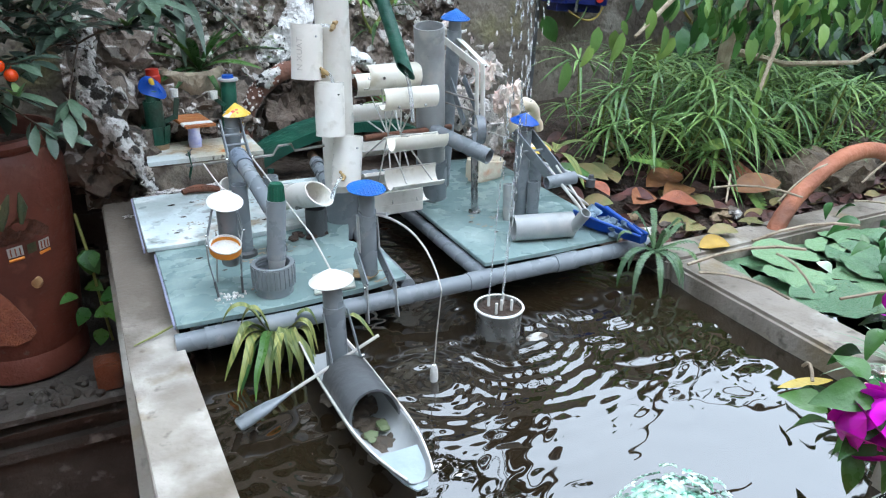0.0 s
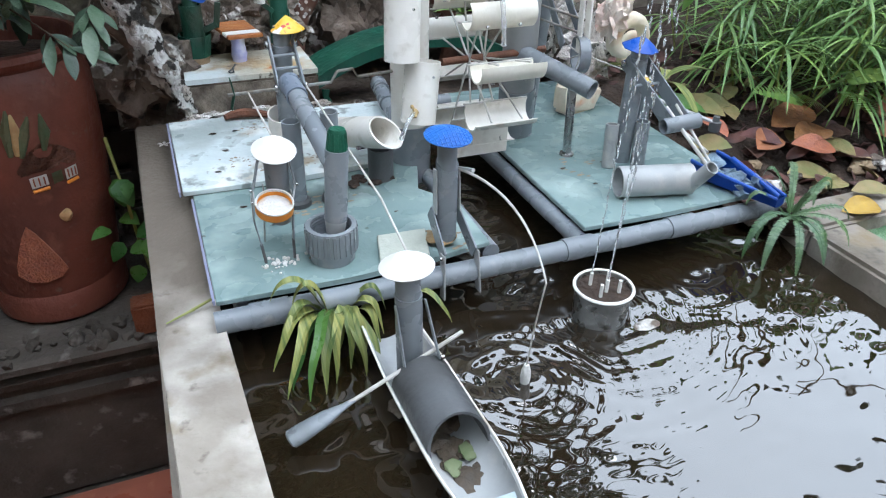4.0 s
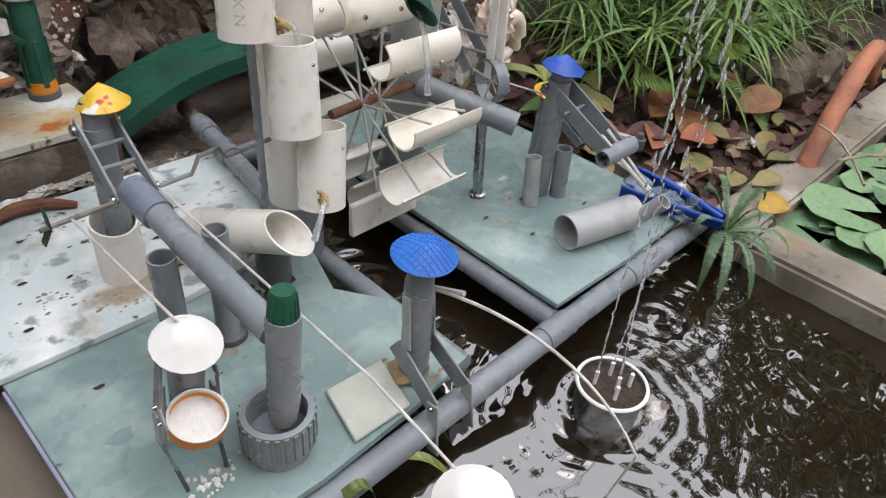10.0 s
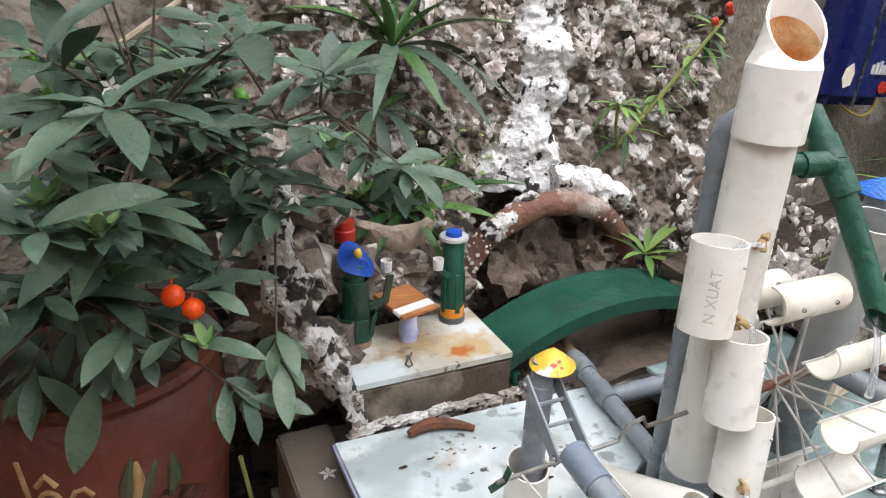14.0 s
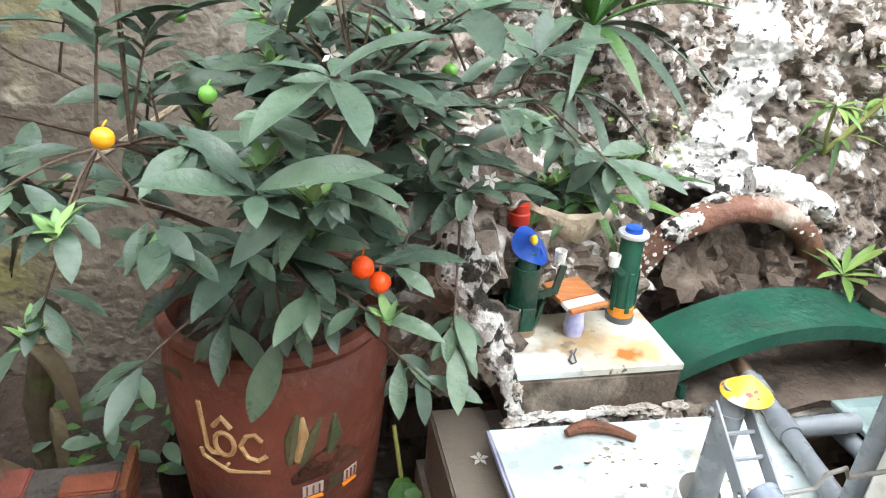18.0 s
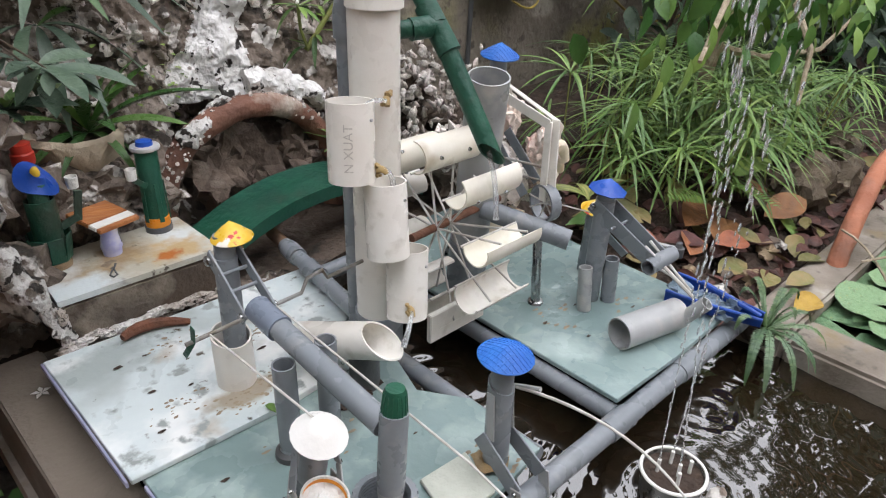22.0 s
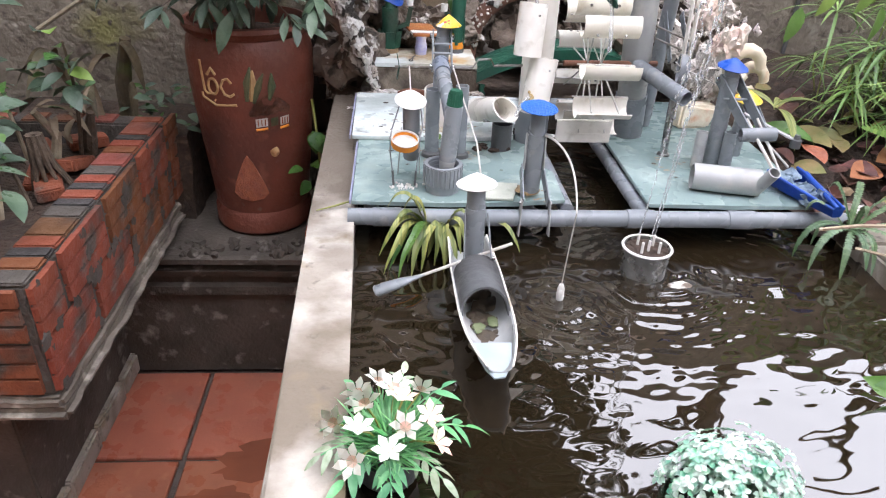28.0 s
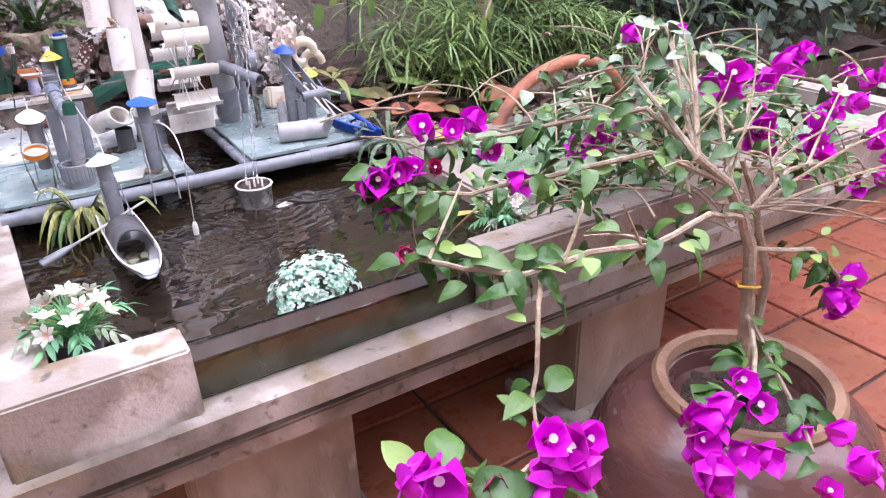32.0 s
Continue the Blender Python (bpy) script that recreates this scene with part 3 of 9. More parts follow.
def join_copies(name, items, parent=None, label="", material=None):
    """Many (mesh, pose) copies as one mesh object."""
    vs, fs, count, mats, mi = [], [], 0, [], []
    for me, m in items:
        for mm in me.materials:
            if mm not in mats:
                mats.append(mm)
        vs += [tuple(m @ v.co) for v in me.vertices]
        for p in me.polygons:
            fs.append([count + i for i in p.vertices])
            mi.append(mats.index(me.materials[p.material_index]))
        count += len(me.vertices)
    me = bpy.data.meshes.new(name)
    me.from_pydata(vs, [], fs)
    for mm in mats:
        me.materials.append(mm)
    me.polygons.foreach_set("material_index", mi)
    me.polygons.foreach_set("use_smooth", [True] * len(fs))
    return place(name, me, Matrix.Identity(4), parent, label)


def solo(name, bm, material, label, category="", kind="", group="", smooth=True):
    return tagged(part(name, bm, material, None, "", smooth), label, category, group, kind)


def spread(lo, hi):
    return rng.uniform(lo, hi)


B = bmesh.new

# ---- setting: ground, floor, walls ----
PT, WT, WZ = 0.73, 0.705, 0.662   # platform top, pond wall top, water level

bm = B()
add_slab(bm, [(-400, -400), (400, -400), (400, 400), (-400, 400)], -0.06, -0.012)
solo("ground", bm, GROUT, "grey-brown cement bed under the floor tiles", "ground", "structure")

bm = B()
add_box(bm, (-3.0, 0.94, -0.01), (4.198, 1.10, 1.72))
rough_up(bm, 0.004, 3.0, 5)
solo("wall_back", bm, WALL, "weathered brown rendered wall added to close off the low sky with damp stains", "wall", "structure")
# side walls are added: they close the yard and cut low sky light
bm = B()
add_box(bm, (-1.75, -4.2, -0.01), (-1.62, 0.938, 2.3))
solo("wall_left", bm, WALL, "weathered brown rendered wall added to close off the low sky", "wall", "structure")
bm = B()
add_box(bm, (4.2, -4.2, -0.01), (4.32, 1.10, 2.2))
solo("wall_right", bm, WALL, "weathered brown rendered wall added to close off the low sky", "wall", "structure")
# unseen tall wall, added to keep low sky light off the yard
bm = B()
add_box(bm, (-1.75, -4.4, -0.01), (4.32, -4.21, 4.6))
solo("wall_front", bm, WALL, "plain unseen wall added behind the yard to block low sky", "wall", "structure")

# block masonry behind the clay pot
masonry = thing("masonry_wall", (-0.2, 0.85, 0.36), "dark rubble masonry wall behind the clay pot", "wall", kind="structure")
bm = B()
add_box(bm, (-0.22, 0.84, 0.0), (0.10, 0.937, 0.80))
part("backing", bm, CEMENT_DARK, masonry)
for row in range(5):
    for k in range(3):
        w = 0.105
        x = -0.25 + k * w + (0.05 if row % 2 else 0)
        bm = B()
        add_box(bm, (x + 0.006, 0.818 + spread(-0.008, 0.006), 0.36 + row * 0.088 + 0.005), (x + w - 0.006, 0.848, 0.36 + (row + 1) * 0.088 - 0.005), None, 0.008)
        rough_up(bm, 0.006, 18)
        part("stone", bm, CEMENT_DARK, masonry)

# moulded plinth on which the clay pot stands
plinth = thing("moulded_plinth", (-0.27, 0.6, 0), "dark weathered cement plinth with stepped mouldings", "plinth", kind="structure")
prof = [(0.478, 0.0), (0.478, 0.235), (0.462, 0.245), (0.462, 0.268), (0.474, 0.274), (0.474, 0.292), (0.458, 0.300), (0.452, 0.318), (0.468, 0.326), (0.468, 0.338), (0.440, 0.344), (0.440, 0.357), (0.452, 0.362), (0.9, 0.362), (0.9, 0.0)]
bm = B()
ends = [[bm.verts.new((x, y, z)) for y, z in prof] for x in (-0.66, -0.05)]
for k in range(len(prof)):
    j = (k + 1) % len(prof)
    bm.faces.new((ends[0][k], ends[0][j], ends[1][j], ends[1][k]))
bm.faces.new(ends[0][::-1]), bm.faces.new(ends[1])
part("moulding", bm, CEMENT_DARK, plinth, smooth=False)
bm = B()
for i in range(46):
    add_lump(bm, (spread(-0.44, -0.09), spread(0.45, 0.52), 0.364), spread(0.006, 0.017), i, 0.5, 1)
rub = part("rubble", bm, CEMENT_DARK, plinth, "crumbled mortar and soil")
rub["kind"] = "stuff"


# ---- pond basin ----
basin = thing("pond_basin", (0.4, 0.0, 0.5), "raised weathered cement pond basin on pillars", "pond", kind="structure")


def cast(name, lo, hi, material=CEMENT, cuts=6, amount=0.003, bevel=0.006, label=""):
    bm = B()
    add_box(bm, lo, hi, None, bevel)
    rough_up(bm, amount, 14, cuts if cuts < 3 else 0)
    rough_up(bm, amount * 0.5, 40)
    return part(name, bm, material, basin, label)


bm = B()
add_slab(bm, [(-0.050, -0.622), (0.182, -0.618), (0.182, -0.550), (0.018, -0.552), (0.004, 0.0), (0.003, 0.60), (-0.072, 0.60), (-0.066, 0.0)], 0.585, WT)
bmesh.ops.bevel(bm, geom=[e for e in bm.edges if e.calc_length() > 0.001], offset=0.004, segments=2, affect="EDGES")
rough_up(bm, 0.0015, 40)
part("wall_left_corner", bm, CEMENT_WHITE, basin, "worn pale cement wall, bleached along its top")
cast("wall_front_right", (0.650, -0.625, 0.585), (1.98, -0.548, WT))
cast("wall_divider", (0.800, -0.546, 0.50), (0.885, -0.077, WT - 0.006))
cast("wall_lily_back", (0.80, -0.075, 0.50), (2.05, 0.0, 0.70))
cast("wall_far_right", (1.98, -0.625, 0.50), (2.06, -0.077, WT))
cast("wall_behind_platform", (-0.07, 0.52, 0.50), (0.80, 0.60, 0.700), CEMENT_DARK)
bm = B()
add_slab(bm, [(-0.074, -0.640), (2.08, -0.645), (2.08, 0.62), (-0.080, 0.62)], 0.562, 0.598)
rough_up(bm, 0.003, 25, 2)
part("ledge", bm, CEMENT, basin, "chipped projecting cement ledge")
bm = B()
add_box(bm, (-0.03, -0.585, 0.515), (2.05, 0.60, 0.561), None, 0.004)
add_box(bm, (0.0, -0.60, 0.478), (2.05, 0.60, 0.514), None, 0.004)
part("underbeam", bm, CEMENT, basin, "rough cement beam below the ledge")
bm = B()
add_box(bm, (-0.0, -0.545, 0.5985), (2.0, 0.55, 0.604))
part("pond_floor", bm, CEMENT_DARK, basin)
for x0, x1, y0, y1 in ((0.155, 0.452, -0.47, -0.33), (1.06, 1.36, -0.42, -0.27), (0.05, 0.30, 0.25, 0.4), (1.1, 1.35, 0.25, 0.4)):
    pil = B()
    add_box(pil, (x0, y0, 0.0), (x1, y1, 0.478), None, 0.006)
    rough_up(pil, 0.003, 20)
    part("pillar", pil, PILLAR, basin, "stained cement pillar")
bm = B()
add_box(bm, (1.0, -0.50, 0.0), (1.46, -0.2, 0.05), None, 0.012)
add_box(bm, (0.10, -0.53, 0.0), (0.51, -0.28, 0.03), None, 0.010)
part("footing", bm, CEMENT, basin)
bm = B()
add_box(bm, (0.180, -0.592, 0.603), (0.652, -0.584, 0.693), None, 0.001)
pane = part("glass_pane", bm, GLASS, basin, "wet glass pane in the front wall", smooth=False)
pane.visible_shadow = False
# grey strip behind the pane, from the water line up
bm = B()
add_box(bm, (0.184, -0.5835, WZ + 0.002), (0.648, -0.5815, 0.691))
part("lime_band", bm, mat("glass_band_grey", (0.30, 0.30, 0.29), (0.20, 0.20, 0.19), 30, 0.5, 0.1, stretch=(1, 1, 0.3)), basin, "grey band along the top of the glass", smooth=False)
bm = B()
add_box(bm, (0.182, -0.5835, 0.604), (0.650, -0.578, WZ - 0.004))
part("water_face", bm, WATER_SIDE, basin, "murky green-brown water behind the glass", smooth=False)


def ripple(x, y):
    h = 0.0
    for cx, cy, amp, wave in ((0.45, -0.10, 0.0009, 0.024), (0.40, 0.22, 0.0009, 0.030), (0.14, -0.24, 0.0006, 0.028), (0.3, -0.17, 0.0004, 0.02), (0.62, -0.05, 0.0004, 0.022)):
        d = math.hypot(x - cx, y - cy)
        h += 0.9 * amp * math.sin(2 * math.pi * d / wave + 4.0 * noise.noise(V((x * 7, y * 7, 4))) + 1.6 * noise.noise(V((x * 23, y * 23, 1)))) * math.exp(-d / 0.105)
    p = V((x * 11, y * 16, 0))
    calm = 0.10 + 0.90 * min(1.0, math.hypot((x - 0.56) * 0.9, (y + 0.47) * 1.1) / 0.40) ** 1.3
    h += 0.0030 * noise.noise(p * 0.42) + calm * (0.0026 * noise.noise(p * 1.15 + V((3, 1, 0))) + 0.0011 * noise.noise(V((x * 26, y * 44, 7))))
    return h


def water_sheet(name, x0, x1, y0, y1, step, z, wave, label):
    nx, ny = int((x1 - x0) / step), int((y1 - y0) / step)
    vs = [(x0 + (x1 - x0) * i / nx, y0 + (y1 - y0) * j / ny, 0.0) for j in range(ny + 1) for i in range(nx + 1)]
    vs = [(x, y, z + wave(x, y)) for x, y, _ in vs]
    fs = [(j * (nx + 1) + i, j * (nx + 1) + i + 1, (j + 1) * (nx + 1) + i + 1, (j + 1) * (nx + 1) + i) for j in range(ny) for i in range(nx)]
    me = bpy.data.meshes.new(name)
    me.from_pydata(vs, [], fs)
    me.polygons.foreach_set("use_smooth", [True] * len(fs))
    me.materials.append(WATER)
    return tagged(new(name, me), label, "water", kind="structure")


water_sheet("water", 0.001, 0.805, -0.583, 0.525, 0.0032, WZ, ripple, "dark rippled pond water with ring waves")
water_sheet("lily_pond_water", 0.883, 1.985, -0.55, 0.0, 0.02, WZ, lambda x, y: ripple(x, y) * 0.3, "still dark water under the lily pads")

# planting bed behind and beside the basin
bm = B()
nx, ny = 70, 40
grid = [[bm.verts.new((0.76 + 2.2 * i / nx, -0.005 + 0.94 * j / ny, 0.0)) for i in range(nx + 1)] for j in range(ny + 1)]
for j in range(ny + 1):
    for i in range(nx + 1):
        v = grid[j][i]
        v.co.z = 0.676 + 0.07 * min(1, max(0, (v.co.y - 0.05) / 0.5)) + 0.016 * noise.fractal(v.co * 14, 1, 2, 3)
for j in range(ny):
    for i in range(nx):
        bm.faces.new((grid[j][i], grid[j][i + 1], grid[j + 1][i + 1], grid[j + 1][i]))
solo("soil_bed", bm, SOIL, "dark soil of the planting bed behind the pond", "soil", "structure")
bm = B()
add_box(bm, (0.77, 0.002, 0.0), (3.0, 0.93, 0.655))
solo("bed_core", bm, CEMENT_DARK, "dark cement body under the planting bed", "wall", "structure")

# rain puddles on the tiles
for i, (x, y, r) in enumerate(((-0.20, 0.16, 0.075), (-0.13, 0.22, 0.05), (-0.30, 0.05, 0.05), (-0.22, -0.12, 0.035))):
    bm = B()
    add_lump(bm, (x, y, 0.0012), r, i * 3.3, 0.7, 3, 1.8, (1.3, 0.7, 0.012))
    solo("floor_puddle", bm, mat("wet_tile", (0.25, 0.082, 0.045), (0.20, 0.066, 0.038), 8, 0.12, 0.03), "thin dark rain puddle on the terracotta tiles", "puddle", group="floor puddles")

# ---- the platform over the pond ----
raft = thing("pipe_raft", (0.36, 0.2, 0.70), "grey plastic pipe frame carrying the painted platform sheets", "platform")
bm = B()
add_tube(bm, [(-0.005, -0.012, 0.7085), (0.80, -0.012, 0.7085)], 0.0135, 20)
part("front_pipe", bm, PVC_GREY, raft)
for x in (0.055, 0.455, 0.62):
    bm = B()
    add_tube(bm, [(x - 0.022, -0.012, 0.7085), (x + 0.022, -0.012, 0.7085)], 0.0152, 20)
    part("pipe_sleeve", bm, PVC_GREY, raft)
for a, b in (((0.468, 0.0, 0.708), (0.468, 0.50, 0.708)), ((0.345, 0.02, 0.706), (0.345, 0.5, 0.706)), ((0.03, 0.01, 0.706), (0.03, 0.52, 0.706))):
    bm = B()
    add_tube(bm, [a, b], 0.012, 16)
    part("cross_pipe", bm, PVC_GREY, raft)
bm = B()
add_tube(bm, [(0.35, 0.47, 0.735), (0.47, 0.47, 0.735)], 0.0135, 16)
part("rear_pipe", bm, PVC_GREY, raft)


def sheet(name, outline, z0, z1, material, label):
    bm = B()
    add_slab(bm, outline, z0, z1)
    bmesh.ops.bevel(bm, geom=bm.edges[:], offset=0.0012, segments=1, affect="EDGES")
    return solo(name, bm, material, label, "sheet", smooth=False)


sheet("platform_sheet", [(0.0, 0.0), (0.15, -0.006), (0.26, 0.0), (0.338, 0.012), (0.340, 0.12), (0.30, 0.175), (0.335, 0.27), (0.34, 0.30), (0.0, 0.30)], 0.7225, PT, SHEET_TEAL, "pale teal painted sheet, wet and stained, on the pipe frame")
sheet("platform_sheet", [(-0.012, 0.256), (0.16, 0.250), (0.29, 0.262), (0.30, 0.33), (0.352, 0.36), (0.35, 0.50), (-0.014, 0.514)], PT + 0.001, PT + 0.009, SHEET_WHITE, "whitish weathered sheet laid over the teal one")
sheet("platform_sheet", [(0.470, 0.0), (0.60, -0.004), (0.745, -0.002), (0.76, 0.10), (0.765, 0.52), (0.475, 0.52)], 0.7225, PT, SHEET_TEAL, "pale teal painted sheet with wet patches beside the water gap")
sheet("cement_plate", [(0.190, 0.003), (0.252, 0.001), (0.268, 0.060), (0.205, 0.064)], PT + 0.001, PT + 0.006, mat("plate_pale", (0.52, 0.54, 0.47), (0.40, 0.42, 0.36), 20, 0.6, 0.3), "small pale square plate with rust marks")
bm = B()
add_tube(bm, bezier((0.075, 0.487, PT + 0.017), (0.11, 0.505, PT + 0.022), (0.158, 0.470, PT + 0.014), 6), [0.005, 0.007, 0.008, 0.008, 0.007, 0.006, 0.004], 8)
solo("bark_piece", bm, mat("bark_red", (0.20, 0.075, 0.04), (0.12, 0.05, 0.03), 40, 0.7, 0.5, 120), "reddish piece of bark on the white sheet", "bark")
bits = [(0.05, 0.44), (0.085, 0.442), (0.12, 0.40), (0.10, 0.352), (0.165, 0.43), (0.06, 0.37), (0.19, 0.3), (0.2, 0.36), (0.04, 0.30), (0.26, 0.46), (0.55, 0.10), (0.60, 0.16), (0.53, 0.16), (0.66, 0.10), (0.06, 0.2), (0.09, 0.14), (0.25, 0.12)]
bm = B()
for i, (x, y) in enumerate(bits):
    add_lump(bm, (x, y, (PT + 0.011) if y > 0.26 and x < 0.36 else PT + 0.002), spread(0.0018, 0.0042), i, 0.8, 1, squash=(1.6, 0.6, 0.25))
solo("debris", bm, SOIL, "dark bits of leaf and dirt on the sheets", "debris", "stuff")

# fallen star flower on the wall top
bm = B()
for k in range(5):
    a = radians(72 * k + 12)
    c, d = V((-0.027, 0.498, WT + 0.003)), V((math.cos(a), math.sin(a), 0))
    s = V((-d.y, d.x, 0))
    q = [bm.verts.new(p) for p in (c, c + d * 0.006 + s * 0.0032 + V((0, 0, 0.002)), c + d * 0.0125 + V((0, 0, 0.001)), c + d * 0.006 - s * 0.0032 + V((0, 0, 0.002)))]
    bm.faces.new(q)
bmesh.ops.solidify(bm, geom=bm.faces[:], thickness=0.0008)
solo("fallen_flower", bm, PETAL_WHITE, "small white five-petalled flower lying on the cement wall", "flower")


def conical_hat(parent, at, r, h, material, label, tilt=(0, 0), seg=28, ribs=0):
    ax = (math.sin(radians(tilt[0])), math.sin(radians(tilt[1])), 1)
    bm = B()
    add_lathe(bm, [(0, h), (r * 0.5, h * 0.55), (r, 0), (r * 0.98, -0.0012), (r * 0.5, h * 0.55 - 0.002), (0.001, h - 0.003)], at, seg, ax)
    if ribs:
        s, u, d = axes(ax, (0, 1, 0))
        for i in range(-ribs, ribs + 1):
            for q, w in ((s, u), (u, s)):
                off = r * i / (ribs + 0.6)
                half = math.sqrt(max(0, r * r - off * off)) * 0.97
                pts = []
                for k in range(7):
                    p = q * off + w * half * (k / 3 - 1)
                    rr = min(1, p.length / r)
                    pts.append(V(at) + p + d * (h * (1 - rr * 0.9 if rr < 0.5 else 0.55 - (rr - 0.5) * 1.1) + 0.0003))
                add_tube(bm, pts, 0.0007, 4, False)
    return part("hat", bm, material, parent, label)


def post(parent, name, a, b, r, material=None, wall=0.0018, **k):
    bm = B()
    add_pipe(bm, a, b, r, wall, 20, **k)
    return part(name, bm, material or PVC_GREY, parent)


def rod(parent, name, pts, r, material=None, label="", seg=7):
    bm = B()
    add_tube(bm, pts, r, seg)
    return part(name, bm, material or WIRE, parent, label)


def strip(parent, name, a, b, width, material=None, thick=0.0018, normal=(1, 0, 0), label=""):
    bm = B()
    add_plate(bm, a, b, width, thick, normal)
    bmesh.ops.bevel(bm, geom=bm.edges[:], offset=0.0005, segments=1, affect="EDGES")
    return part(name, bm, material or PVC_GREY, parent, label, smooth=False)


def screw(parent, at, ax, r=0.0028):
    bm = B()
    add_lathe(bm, [(0, 0.0022), (r * 0.8, 0.002), (r, 0.0008), (r, -0.002), (0, -0.002)], at, 10, ax)
    return part("screw", bm, STEEL, parent)


# fishing figure with the blue woven hat
fx, fy = 0.284, 0.031
fig = thing("fishing_figure", (fx, fy, PT), "grey pipe figure in a blue woven hat, fishing over the pond", "garden figure", "pipe figures")
post(fig, "body", (fx, fy, PT + 0.005), (fx, fy, 0.838), 0.0138, slant1=0.006, toward=(0, 1, 0))
post(fig, "neck", (fx, fy, 0.82), (fx - 0.001, fy - 0.002, 0.876), 0.0118)
conical_hat(fig, (fx - 0.001, fy - 0.003, 0.874), 0.0285, 0.0125, BLUE_WOVEN, "blue woven plastic hat", (2, -4), 32, 5)
for sx in (-1, 1):
    x = fx + sx * 0.017
    knee = V((x + sx * 0.003, fy - 0.046, 0.736))
    strip(fig, "thigh", (x, fy + 0.010, 0.772), knee, 0.022, PVC_GREY, 0.0024)
    strip(fig, "shin", knee + V((sx * 0.002, -0.001, 0.006)), knee + V((sx * 0.004, -0.009, -0.052)), 0.014, PVC_PALE, 0.0022)
    screw(fig, knee + V((sx * 0.0035, -0.001, 0.001)), (sx, 0, 0))
    strip(fig, "arm", (fx + sx * 0.0145, fy + 0.001, 0.832), (fx + sx * 0.0155, fy - 0.004, 0.775), 0.010, PVC_PALE, 0.0022)
bm = B()
add_lump(bm, (fx - 0.004, fy + 0.002, PT + 0.006), 0.0175, 4, 0.4, 3, 2.0, squash=(1.1, 1, 0.12))
part("glue", bm, mat("dried_glue", (0.34, 0.22, 0.10), (0.22, 0.16, 0.09), 30, 0.6, 0.4), fig, "rust-brown dried glue at the foot")
tip = V((0.300, -0.186, 0.806))
rod(fig, "fishing_rod", bezier((fx + 0.012, fy - 0.006, 0.832), (0.312, -0.115, 0.868), tip, 12), [0.0019 - 0.0009 * k / 12 for k in range(13)], WIRE, "thin pale fishing rod")
rod(fig, "rod_grip", [(fx + 0.010, fy + 0.012, 0.826), (fx + 0.018, fy - 0.035, 0.842)], 0.0027, PVC_PALE)
rod(fig, "fishing_line", [tip, tip + V((0.0, 0.012, -0.07)), (0.299, -0.170, 0.686)], 0.0009, WIRE)
bm = B()
add_lathe(bm, [(0, 0.016), (0.003, 0.015), (0.0052, 0.008), (0.0058, -0.004), (0.0045, -0.014), (0, -0.017)], (0.299, -0.170, 0.672), 12)
part("fish_float", bm, FOAM, fig, "small white foam fish on the line")

# boat with the rowing figure
boat = thing("model_boat", (0.177, -0.2, 0.668), "grey half-pipe model boat with a dark covered cabin", "model boat")
bm = B()
n, seg, rows_o, rows_i = 16, 12, [], []
for i in range(n + 1):
    t = i / n
    y = -0.055 - 0.325 * t
    w = 0.0335 * (0.86 + 0.14 * min(1, t / 0.3) if t < 0.6 else 1 - 0.58 * ((t - 0.6) / 0.4) ** 2.2)
    zc, dep = 0.700 + 0.014 * t * t, 0.033 * (1 if t < 0.6 else 1 - 0.75 * ((t - 0.6) / 0.4) ** 1.5)
    for rows, k in ((rows_o, 1.0), (rows_i, 0.92)):
        rows.append([bm.verts.new((0.1765 + 0.006 * t + w * k * math.cos(a), y, zc - dep * k * math.sin(a))) for a in (math.pi * j / seg for j in range(seg + 1))])
for a, b in zip(rows_o, rows_o[1:]):
    for j in range(seg):
        bm.faces.new((a[j], a[j + 1], b[j + 1], b[j]))
for a, b in zip(rows_i, rows_i[1:]):
    for j in range(seg):
        bm.faces.new((a[j], b[j], b[j + 1], a[j + 1]))
for j in (0, seg):
    for (a, b), (c, d) in zip(zip(rows_o, rows_o[1:]), zip(rows_i, rows_i[1:])):
        bm.faces.new((a[j], b[j], d[j], c[j]))
for rows in ((rows_o[0], rows_i[0]), (rows_o[-1], rows_i[-1])):
    for j in range(seg):
        bm.faces.new((rows[0][j], rows[0][j + 1], rows[1][j + 1], rows[1][j]))
part("hull", bm, PVC_PALE, boat)
for sx in (-1, 1):
    pts = [(0.1765 + 0.006 * t + sx * 0.034 * (0.86 + 0.14 * min(1, t / 0.3) if t < 0.6 else 1 - 0.58 * ((t - 0.6) / 0.4) ** 2.2), -0.055 - 0.325 * t, 0.7015 + 0.014 * t * t) for t in (k / 16 for k in range(17))]
    rod(boat, "gunwale", pts, 0.0013, PVC_WHITE)
bm = B()
add_pipe(bm, (0.1785, -0.165, 0.700), (0.1805, -0.262, 0.703), 0.0315, 0.003, 28, slant1=-0.012, arc=(-6, 186))
part("cabin_cover", bm, PVC_DARK, boat, "dark rough arched cabin cover")
bm = B()
for i in range(5):
    add_lump(bm, (0.1815 + spread(-0.018, 0.018), spread(-0.30, -0.25), 0.684), spread(0.004, 0.009), i, 0.4, 1, squash=(1, 1, 0.4))
part("algae", bm, mat("algae", (0.12, 0.16, 0.07), (0.20, 0.22, 0.13), 30, 0.7, 0.3), boat, "green algae in the bow")["kind"] = "stuff"
bm = B()
for i in range(46):
    add_lump(bm, (0.181 + rng.gauss(0, 0.012), spread(-0.30, -0.17), 0.680), spread(0.006, 0.012), i * 1.1, 0.6, 1, squash=(1.1, 1.1, 0.4))
